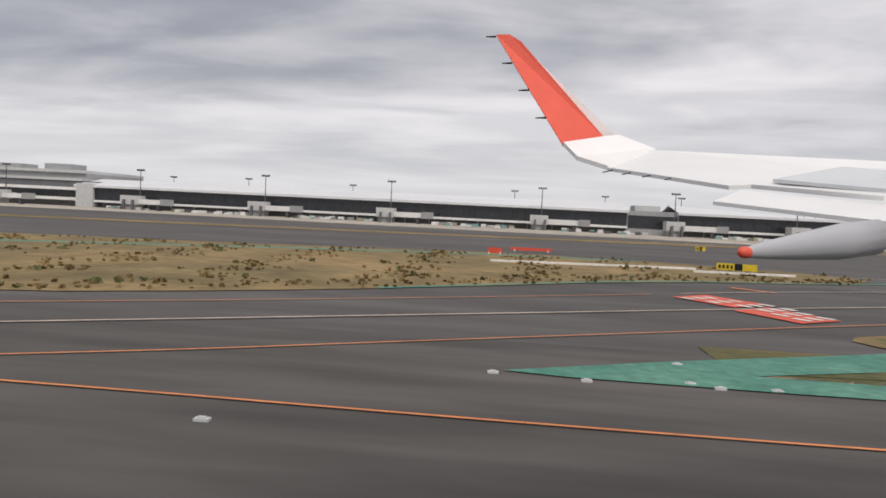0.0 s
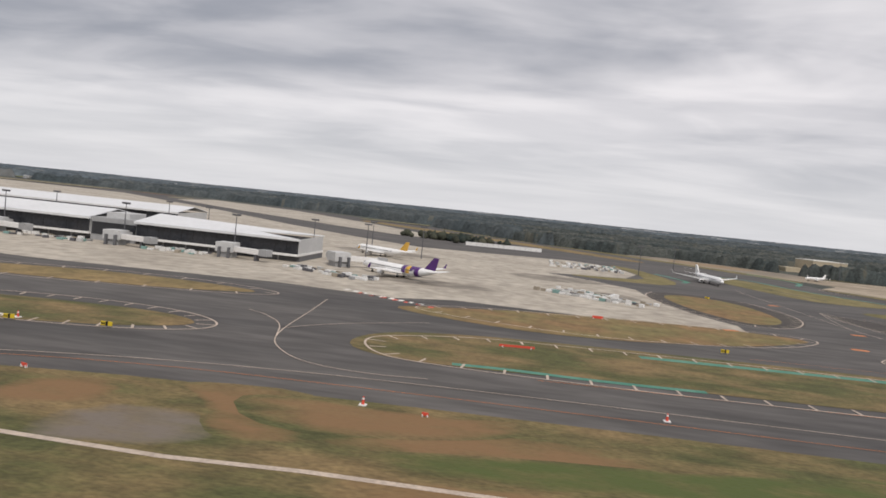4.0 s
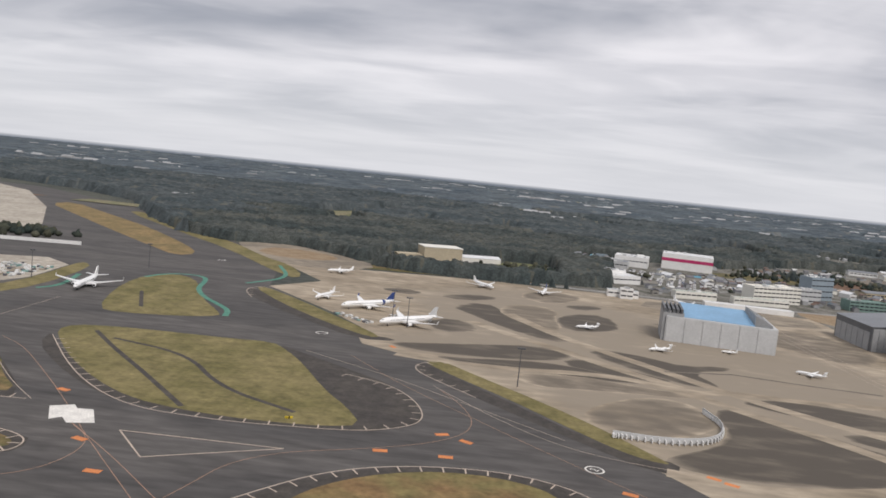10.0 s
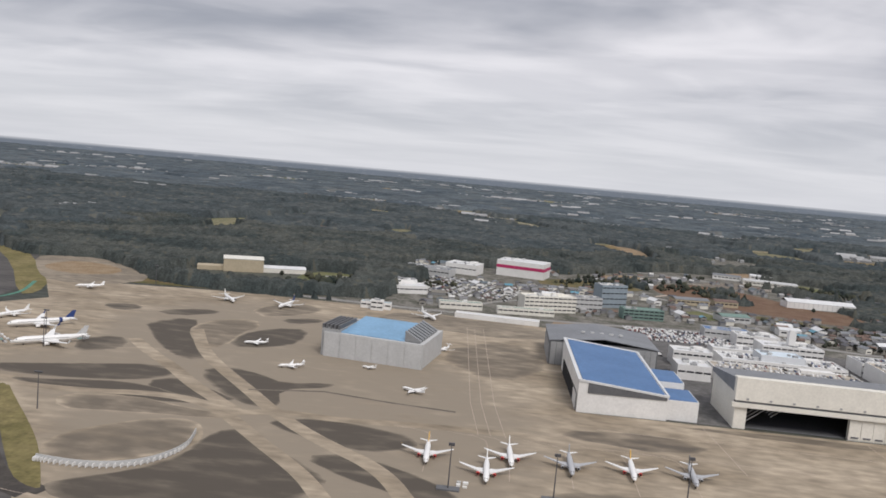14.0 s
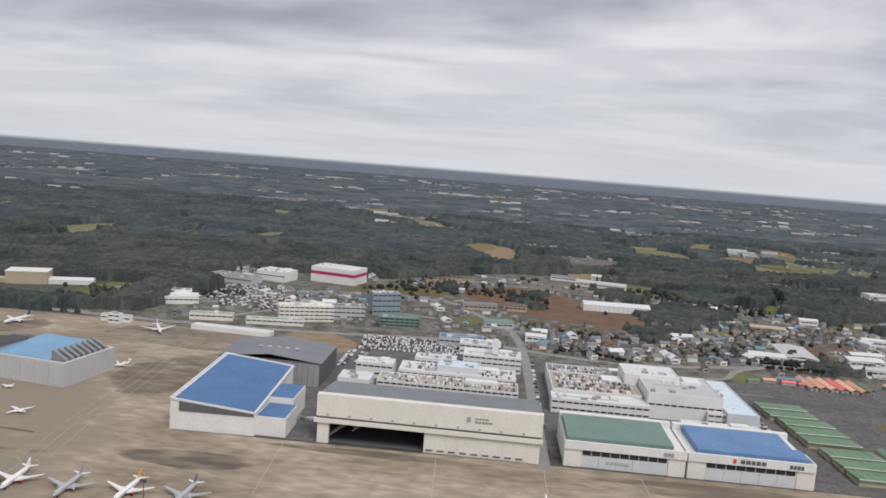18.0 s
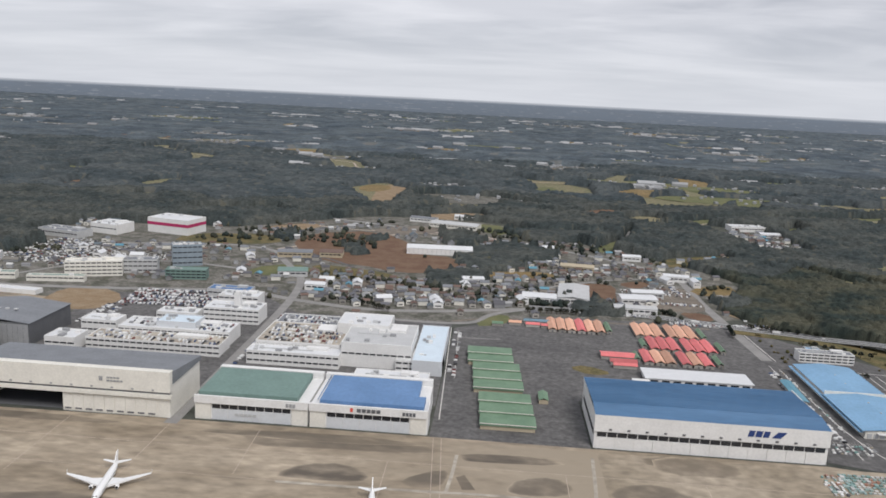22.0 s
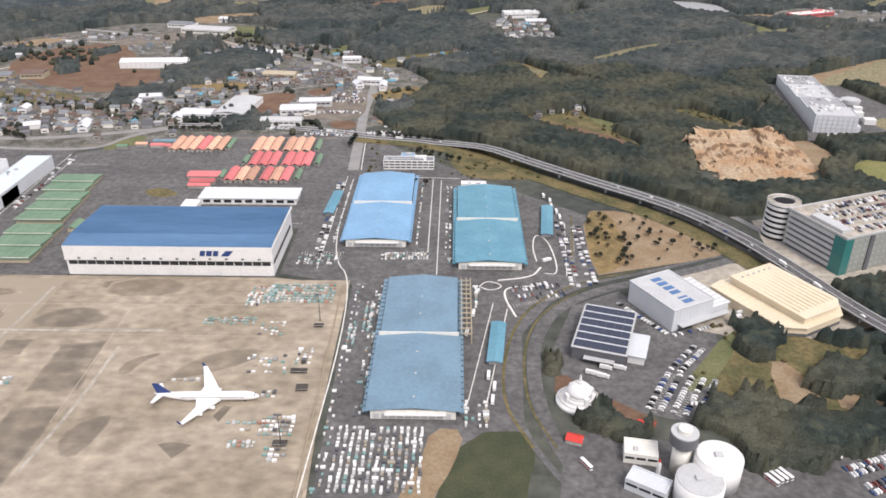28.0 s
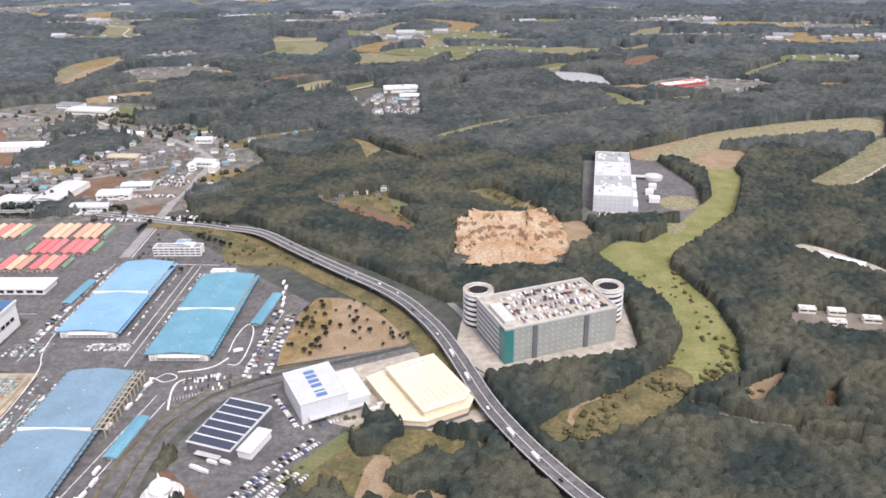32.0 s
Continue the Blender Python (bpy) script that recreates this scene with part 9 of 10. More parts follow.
for q in 1950 + 8400 * gs.random(170) ** 1.15:
    cx, cy = gs.uniform(-1500 - 0.3 * q, 4300 + 0.4 * q), q
    if (cy < 2400 and -900 < cx < 900) or (cy < 2200 and cx < 2600) or (cy < 2500 and 2500 < cx < 3300 and cy > 2250):
        continue
    villages.append((cx, cy, gs.uniform(60, 190) * (1 + cy / 6000), gs.uniform(34, 60) * (1 + cy / 2600)))
villages.append((11, 2005, 30, 97))
for k, (cx, cy, sx_, sy_) in enumerate(villages):
    ring = [(cx + sx_ * gs.uniform(0.85, 1.3) * math.cos(q), cy + sy_ * gs.uniform(0.85, 1.2) * math.sin(q)) for q in np.linspace(0, math.tau, 11)[:-1]]
    clear.append(ring)
    sheet("village_ground", ring, 5.2 + 0.03 * k, ("town_ground", "grass_tan", "town_ground", "turf")[k % 4], "yards and plots of a distant village", "ground", 1)
for k, (pts, w) in enumerate(valleys):
    ribbon("field", pts, w, 2.6 + 0.1 * k, ("paddy", "turf", "paddy_gold", "grass_tan", "paddy")[k % 5], "winding valley of rice fields", "field")
    if k % 2 == 0:
        ribbon("road", [(px_ + w * 0.3, py_ - w * 0.2) for px_, py_ in pts], 7, 6.6 + 0.05 * k, "line_pale", "pale valley road", "road")
for k, poly in enumerate(far_fields):
    sheet("field", [(float(x), float(y)) for x, y in poly], 0.4 + 0.015 * k, ("paddy", "grass_tan", "paddy_gold", "soil_tan", "turf", "soil")[k % 6], "distant field among the woods", "field")


def wooded(x, y):
    bad = inside(airside, x, y) | inside(town, x, y) | near_line(highway, x, y, 13)

    def strike(pts, test, reach=0.0):
        px_, py_ = np.array(pts, float).T
        near = np.nonzero((x > px_.min() - reach) & (x < px_.max() + reach) & (y > py_.min() - reach) & (y < py_.max() + reach))[0]
        if len(near):
            bad[near] |= test(x[near], y[near])

    for poly in clear + far_fields:
        strike(poly, lambda u, v: inside(poly, u, v))
    for pts, w in valleys:
        strike(pts, lambda u, v: near_line(pts, u, v, w * 0.5), w)
    for poly in belts:
        bad &= ~inside(poly, x + 4 * np.sin(y / 7), y + 4 * np.sin(x / 6))
    for pts, w, _ in road_list:
        strike(pts, lambda u, v: near_line(pts, u, v, w * 0.5 + 3), w + 6)
    return ~bad


def stand(x, y, area):
    """Within a wood's share of the land, whose edges wander."""
    u, v = x + 45 * np.sin(y / 71) + 30 * np.sin(y / 29 + 1), y + 45 * np.sin(x / 83) + 30 * np.sin(x / 31 + 2)
    return (u > area[0]) & (u < area[1]) & (v > area[2]) & (v < area[3])


def canopy(name, label, mat, own, step, cell, low, rise, dome, seed, keep_out=(), swell_at=90.0):
    """The closed roof of a wood: one sheet of touching crowns, torn open at every clearing."""
    g = np.random.default_rng(seed)
    x0, x1, y0, y1 = own[0] - 80, own[1] + 80, own[2] - 80, own[3] + 80
    gx_, gy_ = np.meshgrid(np.arange(x0, x1, step), np.arange(y0, y1, step))
    ny, nx = gx_.shape
    x, y = gx_.ravel() + g.uniform(-0.4, 0.4, gx_.size) * step, gy_.ravel() + g.uniform(-0.4, 0.4, gx_.size) * step
    grown = wooded(x, y)
    grown &= stand(x, y, own)
    for other in keep_out:
        grown &= ~stand(x, y, other)
    mx, my = int((x1 - x0) / cell) + 6, int((y1 - y0) / cell) + 6
    cx = (np.arange(mx)[None, :] - 2 + g.uniform(0.05, 0.95, (my, mx))) * cell + x0
    cy = (np.arange(my)[:, None] - 2 + g.uniform(0.05, 0.95, (my, mx))) * cell + y0
    size, tall, tone_ = g.uniform(0.6, 1.05, (my, mx)), g.random((my, mx)), g.random((my, mx))
    ix, iy = np.clip(((x - x0) / cell).astype(int) + 2, 1, mx - 2), np.clip(((y - y0) / cell).astype(int) + 2, 1, my - 2)
    best, tint = np.full(x.shape, -1.0), np.zeros(x.shape)
    for dj in (-1, 0, 1):
        for di in (-1, 0, 1):
            k = (iy + dj, ix + di)
            q = 1 - ((x - cx[k]) ** 2 + (y - cy[k]) ** 2) / (size[k] * cell * 0.85) ** 2
            top = np.sqrt(np.maximum(q, 0)) * dome * (0.55 + 0.6 * tall[k]) + tall[k] * dome * 0.7 * (q > 0)
            more = top > best
            best, tint = np.where(more, top, best), np.where(more, tone_[k], tint)
    z = low + rise * swell(x, y, swell_at) + best + g.normal(0, 0.09, len(x)) * dome
    low_belt = np.zeros(x.shape, bool)
    for poly in belts:
        low_belt |= inside(poly, x, y)
    z = np.where(low_belt, 0.55 * z, z)
    z[~grown] = -1.5
    idx = np.arange(nx * ny).reshape(ny, nx)
    quads = np.stack([idx[:-1, :-1], idx[:-1, 1:], idx[1:, 1:], idx[1:, :-1]], -1).reshape(-1, 4)
    quads = quads[grown[quads].any(1)]
    used = np.unique(quads)
    new_at = np.zeros(nx * ny, int)
    new_at[used] = np.arange(len(used))
    quads = new_at[quads]
    me = bpy.data.meshes.new(name)
    me.vertices.add(len(used))
    me.vertices.foreach_set("co", (np.stack([x, y, z], -1)[used] * S).astype(np.float32).ravel())
    me.loops.add(len(quads) * 4)
    me.loops.foreach_set("vertex_index", quads.astype(np.int32).ravel())
    me.polygons.add(len(quads))
    me.polygons.foreach_set("loop_start", (np.arange(len(quads)) * 4).astype(np.int32))
    me.update(calc_edges=True)
    me.attributes.new("species", "FLOAT", "POINT").data.foreach_set("value", tint[used].astype(np.float32))
    me.materials.append(M[mat])
    return tagged(new(name, me), label, "woods", "", "stuff")


def crowns(name, label, mat, x, y, r, h, sides, seed, cones=0.0):
    """Many lumpy crowns in one mesh: rings of jittered corners under a top."""
    g = np.random.default_rng(seed)
    n = len(x)
    prof = np.array([(0.55, 0.0), (1.0, 0.30), (0.92, 0.58), (0.52, 0.88)])
    conif = g.random(n) < cones
    rows = len(prof)
    ang = np.linspace(0, math.tau, sides, endpoint=False)[None, None, :] + g.uniform(0, 6, (n, 1, 1)) + 0.25 * np.arange(rows)[None, :, None]
    rad = np.repeat(prof[None, :, 0], n, 0)
    rad[conif] = np.array([0.75, 0.95, 0.62, 0.28])
    rad = rad[:, :, None] * r[:, None, None] * g.uniform(0.72, 1.25, (n, rows, sides))
    zz = (prof[None, :, 1:2] * h[:, None, None]) * g.uniform(0.88, 1.12, (n, rows, sides)) + 0.1
    vx, vy = x[:, None, None] + rad * np.cos(ang), y[:, None, None] + rad * np.sin(ang)
    ring = np.stack([vx, vy, zz], -1).reshape(n, -1, 3)
    top = np.stack([x + 0.2 * r * g.normal(size=n), y + 0.2 * r * g.normal(size=n), h * np.where(conif, 1.15, 1.0)], -1)[:, None, :]
    vs = np.concatenate([ring, top], 1)
    per = vs.shape[1]
    f = []
    for a in range(rows - 1):
        for k in range(sides):
            f.append((a * sides + k, a * sides + (k + 1) % sides, (a + 1) * sides + (k + 1) % sides, (a + 1) * sides + k))
    tri = [((rows - 1) * sides + k, (rows - 1) * sides + (k + 1) % sides, per - 1) for k in range(sides)]
    base = np.arange(n) * per
    quads = (np.array(f)[None] + base[:, None, None]).reshape(-1, 4)
    tris = (np.array(tri)[None] + base[:, None, None]).reshape(-1, 3)
    me = bpy.data.meshes.new(name)
    me.vertices.add(n * per)
    me.vertices.foreach_set("co", (vs.reshape(-1, 3) * S).astype(np.float32).ravel())
    nl = len(quads) * 4 + len(tris) * 3
    me.loops.add(nl)
    me.loops.foreach_set("vertex_index", np.concatenate([quads.ravel(), tris.ravel()]).astype(np.int32))
    me.polygons.add(len(quads) + len(tris))
    start = np.concatenate([np.arange(len(quads)) * 4, len(quads) * 4 + np.arange(len(tris)) * 3])
    me.polygons.foreach_set("loop_start", start.astype(np.int32))
    me.update(calc_edges=True)
    me.attributes.new("species", "FLOAT", "POINT").data.foreach_set("value", np.repeat(g.random(n), per).astype(np.float32))
    me.materials.append(M[mat])
    me.shade_smooth()
    return tagged(new(name, me), label, "woods", "", "stuff")


def swell(x, y, size):
    """Slow rise and fall of the woods' height."""
    return 0.5 + 0.25 * (np.sin(x / size + 1.7 * np.sin(y / size * 0.8)) + np.sin(y / size * 1.1 + 2.1 * np.sin(x / size * 0.6)))


NEAR, TOWN_WOODS, INNER, MIDDLE = (2160, 3340, 250, 1420), (280, 2420, 930, 1960), (1500, 4300, 1050, 2350), (-1200, 5200, 1000, 3600)
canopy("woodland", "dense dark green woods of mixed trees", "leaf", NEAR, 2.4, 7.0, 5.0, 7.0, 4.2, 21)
# woods further off take the leaf colours with haze mixed in
canopy("woodland", "dark woods behind the airport and the town", "leaf_inner_hazed", TOWN_WOODS, 4.4, 9.0, 6.0, 9.0, 5.0, 25, (NEAR,), 150.0)
canopy("woodland", "dark woods over the low hills", "leaf_inner_hazed", INNER, 5.0, 10.0, 6.0, 9.0, 5.2, 27, (NEAR, TOWN_WOODS), 170.0)
canopy("woodland", "dark woods rolling over the middle distance", "leaf_mid_hazed", MIDDLE, 8.0, 15.0, 6.0, 10.0, 6.0, 22, (NEAR, TOWN_WOODS, INNER), 210.0)
canopy("woodland", "far dark woods below the horizon", "leaf_far_hazed", (-6500, 10500, 3600, 11800), 36.0, 60.0, 5.0, 7.0, 7.0, 23, (), 600.0)
canopy("woodland", "far dark woods behind the airport", "leaf_far_hazed", (-4500, -1200, 2300, 3600), 18.0, 34.0, 8.0, 8.0, 7.0, 24, (), 300.0)

# bushes that creep over the rough clearings
gb = np.random.default_rng(41)
bx, by = [], []
for x0, x1, y0, y1, n_ in ((2690, 2890, 535, 680, 520), (2590, 2680, 420, 490, 160), (2180, 2420, 900, 1070, 240), (2590, 2760, 1080, 1220, 260), (2815, 2920, 615, 880, 160), (2480, 2560, 455, 580, 40), (2560, 2640, 860, 1080, 160), (2390, 2560, 1000, 1190, 160)):
    bx += list(gb.uniform(x0, x1, n_))
    by += list(gb.uniform(y0, y1, n_))
bx, by = np.array(bx), np.array(by)
keep = (np.sin(bx * 0.09 + 1.4 * np.sin(by * 0.07)) > -0.1) & ~near_line(highway, bx, by, 14) & ~inside([(2610, 690), (2650, 640), (2800, 690), (2800, 800), (2770, 830), (2620, 790)], bx, by)
for pts, w, _ in road_list:
    keep &= ~near_line(pts, bx, by, w * 0.5 + 3)
bx, by = bx[keep], by[keep]
br = gb.uniform(1.0, 3.0, len(bx))
crowns("bushes", "low bushes over the rough clearings", "leaf_light", bx, by, br, br * gb.uniform(0.9, 1.6, len(bx)), 6, 42, 0.0)

# ---- houses ----
sheet("town_ground", town, 0.02, "town_ground", "mixed yards, gravel and verges of the town", "ground", 1)


def house(w, l, h, wall, roof, label):
    t = thing("house", label, "house", group="town houses")
    part("wall", box(B(), -w / 2, w / 2, -l / 2, l / 2, 0, h), wall, t)
    part("roof", gable(B(), -w / 2, w / 2, -l / 2, l / 2, h, h + w * 0.28, "y", 0.7), roof, t)
    part("gable_wall", prism(B(), [(-w / 2 + 0.2, -l / 2 + 0.15), (w / 2 - 0.2, -l / 2 + 0.15), (w / 2 - 0.2, l / 2 - 0.15), (-w / 2 + 0.2, l / 2 - 0.15)], h - 0.3, h + w * 0.05), wall, t)
    part("window", box(B(), -w * 0.3, w * 0.3, -l / 2 - 0.1, -l / 2, h * 0.3, h * 0.55), "glass_dark", t)
    return t


kinds = [house(9, 12, 5.8, "house_wall", "roof_tile", "two-storey house with a dark tiled roof"), house(8, 10, 5.4, "house_wall", "roof_rust", "small house with a rust-brown roof"), house(10, 14, 6, "ivory", "roof_grey", "pale house with a grey roof"), house(14, 22, 6.5, "white", "roof_white", "white workshop with a bright metal roof"), house(9, 13, 5, "house_wall", "roof_teal", "house with a blue-green metal roof")]
rh = random.Random(12)
spots = [(1060, 1080), (1150, 1160), (1110, 1290), (1230, 1230), (1290, 1310)]
for k, ob in enumerate(kinds):
    ob.matrix_basis = at(*spots[k], 0, 20 * k)
placed = list(spots)
kept_free = belts + [p for p, m in paddies if m in ("soil", "turf", "grass_tan")]


def taken(x, y):
    u, v = np.array([x]), np.array([y])
    return any(inside(p, u, v)[0] for p in kept_free if min(q[0] for q in p) - 1 < x < max(q[0] for q in p) + 1)


blocked = [(1380, 1210, 60), (1200, 1110, 90), (1160, 1500, 130), (1020, 1410, 100), (960, 1140, 120), (1700, 1440, 120), (1450, 1060, 80), (1720, 1750, 100)]
clusters = [(1820, 1180, 150, 60, 70), (1700, 1100, 120, 50, 50), (1900, 1330, 120, 60, 40), (2080, 1360, 70, 60, 24), (1260, 1330, 140, 80, 36), (2260, 1500, 60, 50, 20), (1080, 1560, 120, 60, 30), (1900, 1530, 120, 60, 26), (2330, 1180, 60, 50, 12), (2440, 1830, 90, 70, 34), (1480, 1250, 60, 60, 16), (2440, 1190, 60, 40, 12)]
for cx, cy, sx_, sy_, count in clusters:
    for _ in range(count):
        for _ in range(20):
            x, y = rh.gauss(cx, sx_ * 0.6), rh.gauss(cy, sy_ * 0.6)
            if not taken(x, y) and all((x - a) ** 2 + (y - b) ** 2 > 230 for a, b in placed) and all((x - a) ** 2 + (y - b) ** 2 > q * q for a, b, q in blocked) and not any(near_line(p, np.array([x]), np.array([y]), w_ * 0.5 + 8)[0] for p, w_, _ in road_list[:6]):
                placed.append((x, y))
                copy_thing(rh.choice(kinds[:3] * 4 + kinds), at(x, y, 0, rh.choice((0, 90)) + rh.gauss(10, 8)))
                break
# the many small houses that stand between them, joined
gt = np.random.default_rng(77)
wall_v, wall_f, roof_v, roof_f = [], [], [], []
quarters = [(1870, 1240, 90, 60, 90), (1740, 1110, 110, 34, 120), (1640, 1170, 70, 40, 70), (1800, 1110, 70, 30, 70), (1890, 1200, 60, 50, 70), (1560, 1230, 60, 40, 40), (2000, 1330, 70, 40, 60), (2080, 1400, 50, 40, 50), (1700, 1560, 90, 40, 50), (1560, 1430, 30, 20, 16), (2210, 1160, 30, 40, 24), (1620, 1110, 80, 30, 40), (1900, 1160, 60, 40, 40), (1960, 1390, 60, 60, 40), (2060, 1520, 60, 80, 60), (2130, 1700, 40, 80, 40), (1570, 1660, 110, 40, 50), (1250, 1330, 110, 50, 70), (1080, 1120, 80, 40, 30), (1330, 1160, 90, 30, 40), (1420, 1230, 70, 40, 40), (1080, 1560, 110, 40, 60), (1460, 1560, 90, 40, 40), (2270, 1490, 50, 40, 26), (2360, 1190, 60, 30, 22), (2450, 1200, 50, 24, 18), (1960, 1560, 80, 40, 34), (2440, 1830, 80, 50, 60), (2230, 1130, 40, 20, 14), (930, 1350, 50, 60, 40), (2100, 1250, 26, 40, 14)]
for cx, cy, sx_, sy_, count in quarters:
    for _ in range(count):
        x, y = cx + gt.normal() * sx_ * 0.7, cy + gt.normal() * sy_ * 0.7
        if taken(x, y) or any((x - a) ** 2 + (y - b) ** 2 < 190 for a, b in placed) or any((x - a) ** 2 + (y - b) ** 2 < q * q * 0.7 for a, b, q in blocked) or any(near_line(p, np.array([x]), np.array([y]), w_ * 0.5 + 7)[0] for p, w_, _ in road_list) or near_line(highway, np.array([x]), np.array([y]), 18)[0]:
            continue
        placed.append((x, y))
        w, l, h = gt.uniform(6, 9) / 2, gt.uniform(8, 13) / 2, gt.uniform(3.4, 6.2)
        if gt.random() < 0.08:
            w, l = w * 1.8, l * 1.8
        a = radians(gt.choice((0, 90)) + gt.normal(12, 7))
        c, s = math.cos(a), math.sin(a)

        def put(u, v, z):
            return (x + u * c - v * s, y + u * s + v * c, z)
        n0, top = len(wall_v), h + w * 0.55
        wall_v += [put(-w, -l, 0), put(w, -l, 0), put(w, l, 0), put(-w, l, 0), put(-w, -l, h), put(w, -l, h), put(w, l, h), put(-w, l, h), put(0, -l, top), put(0, l, top)]
        wall_f += [(n0, n0 + 1, n0 + 5, n0 + 8, n0 + 4), (n0 + 2, n0 + 3, n0 + 7, n0 + 9, n0 + 6), (n0 + 1, n0 + 2, n0 + 6, n0 + 5), (n0 + 3, n0, n0 + 4, n0 + 7)]
        o, n0 = 0.6, len(roof_v)
        dz = o * 0.55
        roof_v += [put(-w - o, -l - o, h - dz + 0.1), put(-w - o, l + o, h - dz + 0.1), put(0, l + o, top + 0.12), put(0, -l - o, top + 0.12), put(w + o, l + o, h - dz + 0.1), put(w + o, -l - o, h - dz + 0.1)]
        roof_f += [(n0, n0 + 3, n0 + 2, n0 + 1), (n0 + 3, n0 + 5, n0 + 4, n0 + 2)]
quad_mesh("house_walls", wall_v, wall_f, "far_wall", "pale walls of many small town houses", "houses")
quad_mesh("house_roofs", roof_v, roof_f, "mixed_roofs", "grey and brown roofs of many small town houses", "houses")
xs, ys = [], []
for k in range(2600):
    x, y = gt.uniform(900, 2260), gt.uniform(1060, 1850)
    if math.sin(x * 0.021 + 1.9 * math.sin(y * 0.013)) + math.sin(y * 0.027 + 1.3 * math.sin(x * 0.011)) > 1.0 and not any((x - a) ** 2 + (y - b) ** 2 < 70 for a, b in placed) and not any((x - a) ** 2 + (y - b) ** 2 < q * q * 0.7 for a, b, q in blocked):
        xs.append(x)
        ys.append(y)
for cx, cy, sx_, sy_, n_ in ((1700, 1190, 90, 30, 60), (1640, 1090, 60, 20, 30), (1560, 1545, 50, 30, 24), (1900, 1120, 60, 14, 30), (1850, 1200, 50, 30, 40), (1960, 1290, 60, 20, 30)):
    xs += list(gt.normal(cx, sx_ * 0.6, n_))
    ys += list(gt.normal(cy, sy_ * 0.6, n_))
xs, ys = np.array(xs), np.array(ys)
free = inside(town, xs, ys) & ~inside([(1540, 1250), (1790, 1250), (1790, 1420), (1680, 1510), (1550, 1500)], xs, ys)
for pts, w, _ in road_list:
    free &= ~near_line(pts, xs, ys, w * 0.5 + 3)
xs, ys = xs[free], ys[free]
rs_ = gt.uniform(2.2, 5.5, len(xs))
crowns("grove", "trees and hedges between the town houses", "leaf", xs, ys, rs_, rs_ * gt.uniform(1.3, 1.9, len(xs)), 7, 16, 0.15)
# far settlements
vs, fs = [], []
for cx, cy, sx_, sy_ in villages:
    for _ in range(int(gs.uniform(10, 34))):
        x, y = cx + gs.uniform(-1, 1) * sx_, cy + gs.uniform(-0.85, 0.9) * sy_
        big_ = gs.random() < 0.10
        w, l, h = (gs.uniform(18, 55), gs.uniform(14, 26), gs.uniform(7, 11)) if big_ else (gs.uniform(6, 9), gs.uniform(7, 12), gs.uniform(5.5, 8.5))
        w, l = w * (1 + cy / 9000), l * (1 + cy / 9000)
        z1 = h + w * 0.12
        n0 = len(vs)
        a = gs.uniform(-0.4, 0.4)
        c, s = math.cos(a), math.sin(a)
        for px_, py_, pz_ in ((-w, -l, 0), (w, -l, 0), (w, l, 0), (-w, l, 0), (-w, -l, h), (w, -l, h), (w, l, h), (-w, l, h), (-w, 0, z1), (w, 0, z1)):
            vs.append((x + (px_ * c - py_ * s) / 2, y + (px_ * s + py_ * c) / 2, pz_))
        fs += [(n0, n0 + 1, n0 + 5, n0 + 4), (n0 + 2, n0 + 3, n0 + 7, n0 + 6), (n0 + 1, n0 + 2, n0 + 6, n0 + 9, n0 + 5), (n0 + 3, n0, n0 + 4, n0 + 8, n0 + 7), (n0 + 4, n0 + 5, n0 + 9, n0 + 8), (n0 + 8, n0 + 9, n0 + 6, n0 + 7)]
quad_mesh("distant_houses", vs, fs, "far_wall", "scattered pale houses of distant villages", "houses")

# ---- single trees ----
tree = thing("tree", "round green tree with a short trunk", "tree", 2440, 700, 0, 0, "orchard trees")
bm = tube(B(), 0, 0, 0, 2.4, 0.35, 0.22, 7)
for k in range(4):
    q = B()
    tube(q, 0, 0, 0, 1.8, 0.16, 0.07, 5)
    bmesh.ops.rotate(q, verts=q.verts, cent=(0, 0, 0), matrix=Matrix.Rotation(radians(90 * k), 3, "Z") @ Matrix.Rotation(radians(42), 3, "Y"))
    bmesh.ops.translate(q, verts=q.verts, vec=(0, 0, 2.0))
    me = bpy.data.meshes.new("limb_tmp")
    q.to_mesh(me)
    q.free()
    bm.from_mesh(me)
    bpy.data.meshes.remove(me)
part("trunk", bm, "bark", tree)
rt = random.Random(3)
bm = B()
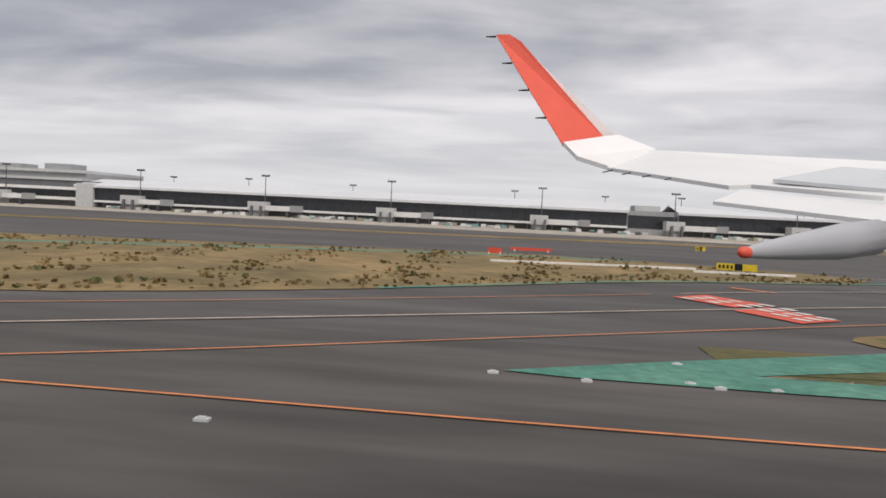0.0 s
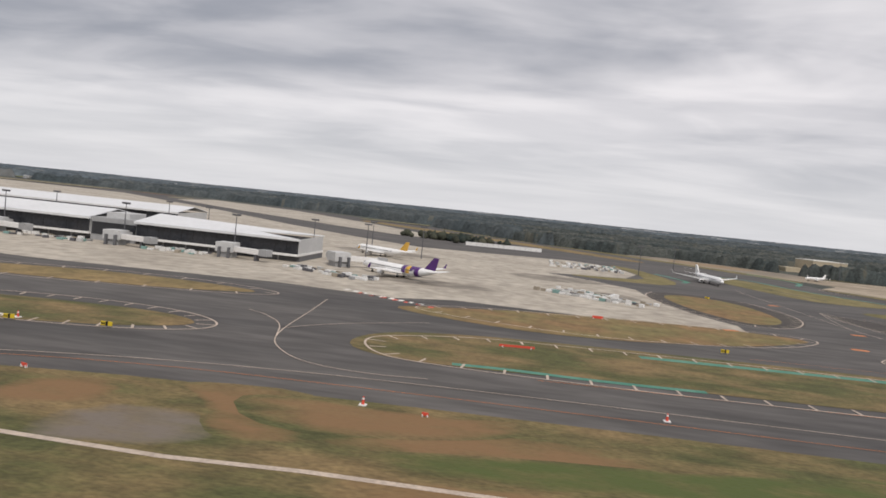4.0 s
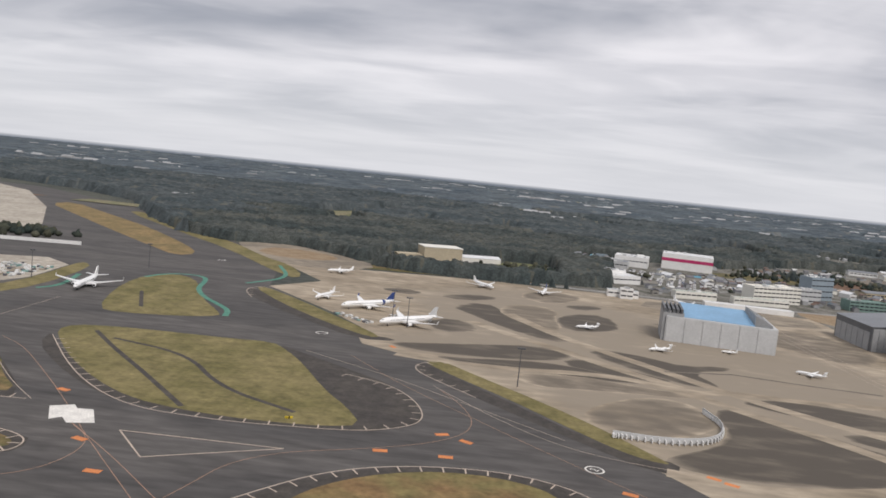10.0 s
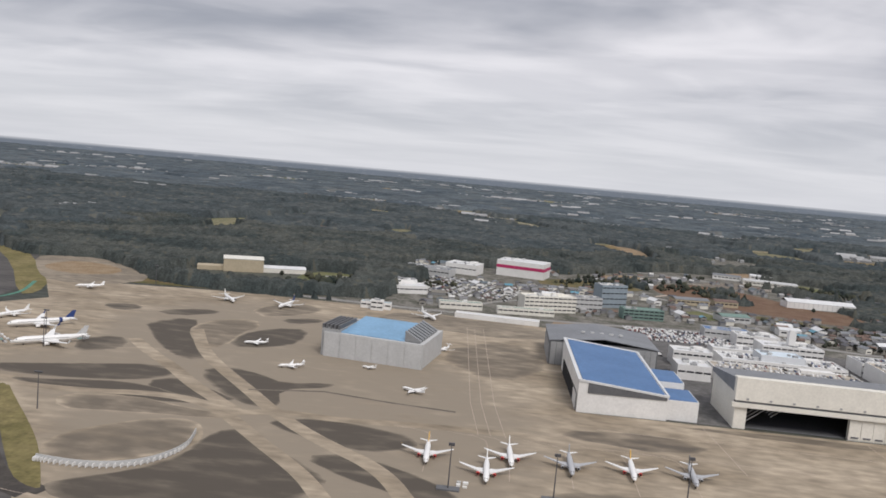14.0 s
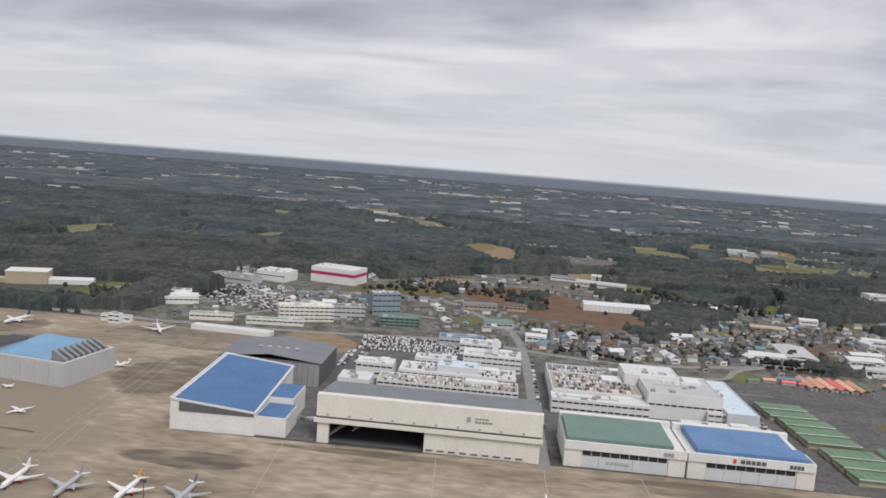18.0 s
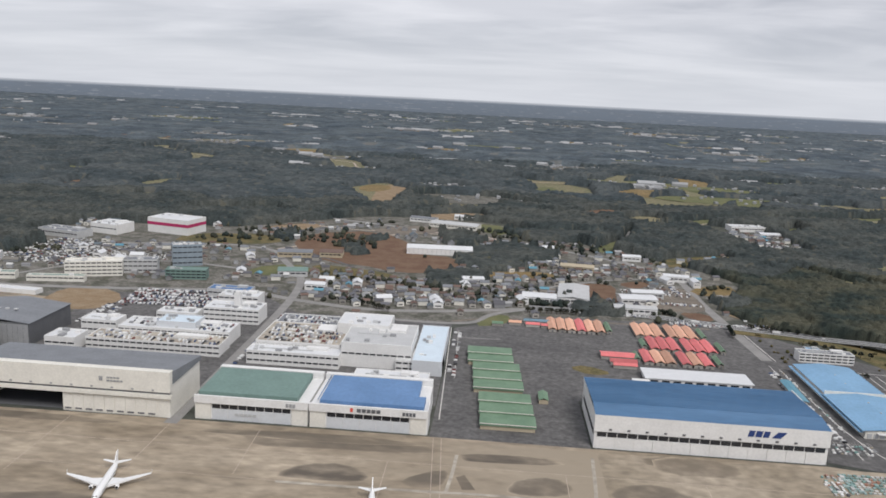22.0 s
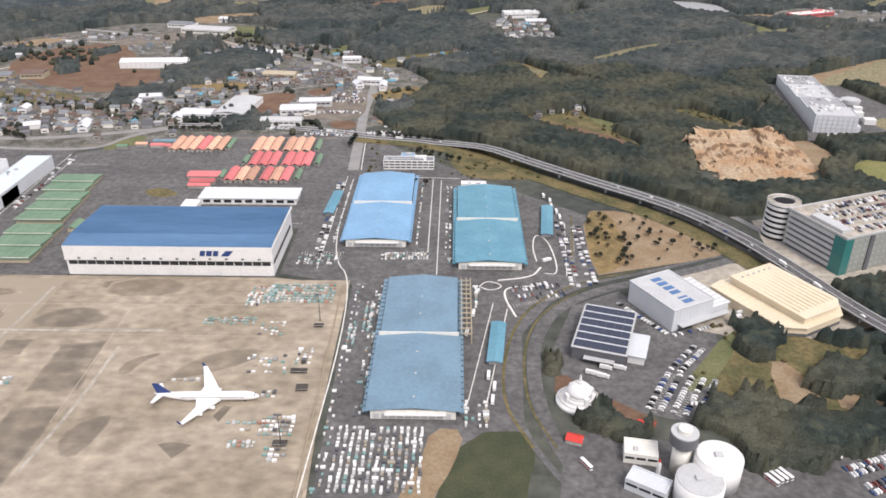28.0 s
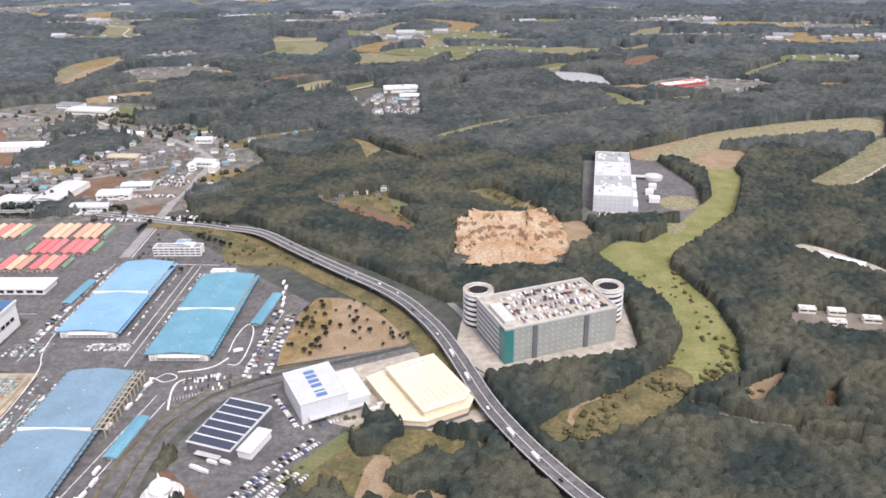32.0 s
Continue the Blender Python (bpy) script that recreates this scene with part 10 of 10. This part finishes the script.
for k in range(150):
    a, b, rr = rt.uniform(0, math.tau), rt.uniform(-0.7, 1.2), rt.uniform(1.2, 2.6)
    c = Vector((rr * math.cos(a) * math.cos(b), rr * math.sin(a) * math.cos(b), 3.9 + 1.7 * math.sin(b)))
    d1 = Vector((rt.uniform(-1, 1), rt.uniform(-1, 1), rt.uniform(-0.6, 0.6))).normalized() * 0.62
    d2 = d1.cross(Vector((rt.uniform(-1, 1), rt.uniform(-1, 1), 1))).normalized() * 0.5
    bm.faces.new([bm.verts.new(c + d1), bm.verts.new(c + d2), bm.verts.new(c - d1), bm.verts.new(c - d2)])
part("crown", bm, "leaf", tree)
placed = []
for k in range(500):
    x, y = rt.uniform(2425, 2575), rt.uniform(664, 812)
    if len(placed) < 62 and inside([(2432, 672), (2440, 806), (2486, 806), (2540, 772), (2566, 718), (2545, 704)], np.array([x]), np.array([y]))[0] and (x < 2478 or rt.random() < 0.5):
        placed.append((x, y))
        s_ = rt.uniform(0.6, 1.2)
        copy_thing(tree, at(x, y, 0.2, rt.uniform(0, 360)) @ Matrix.Diagonal((s_, s_, s_, 1)))
for x0, y0, x1, y1, n_ in ((1960, 1100, 2090, 1110, 22), (2150, 1010, 2156, 1060, 6), (2180, 1060, 2280, 1040, 14), (1590, 1200, 1700, 1170, 12), (2240, 1000, 2300, 960, 8), (1884, 1074, 1964, 1080, 16), (1640, 1066, 1700, 1034, 10), (2200, 880, 2260, 884, 8)):
    for k in range(n_):
        f = (k + rt.random()) / n_
        copy_thing(tree, at(x0 + (x1 - x0) * f, y0 + (y1 - y0) * f + rt.uniform(-3, 3), 0, rt.uniform(0, 360)) @ Matrix.Diagonal((1.3, 1.3, 1.4, 1)))
gx = np.random.default_rng(31)
groves = [(205, 1010, 60, 26, 60), (1800, 1440, 90, 40, 30), (1990, 1560, 120, 60, 50), (1420, 1560, 120, 60, 50), (1770, 1180, 60, 30, 16), (2040, 1105, 60, 6, 14), (900, 1180, 50, 60, 60), (1350, 1500, 60, 60, 24), (1880, 1700, 120, 50, 70), (1560, 1480, 60, 20, 14)]
xs = np.concatenate([gx.normal(cx, sx_ * 0.6, n_) for cx, cy, sx_, sy_, n_ in groves])
ys = np.concatenate([gx.normal(cy, sy_ * 0.6, n_) for cx, cy, sx_, sy_, n_ in groves])
rs_ = gx.uniform(3, 6.5, len(xs))
crowns("grove", "small groves of dark trees in the town", "leaf", xs, ys, rs_, rs_ * gx.uniform(1.4, 2.0, len(xs)), 8, 6, 0.2)
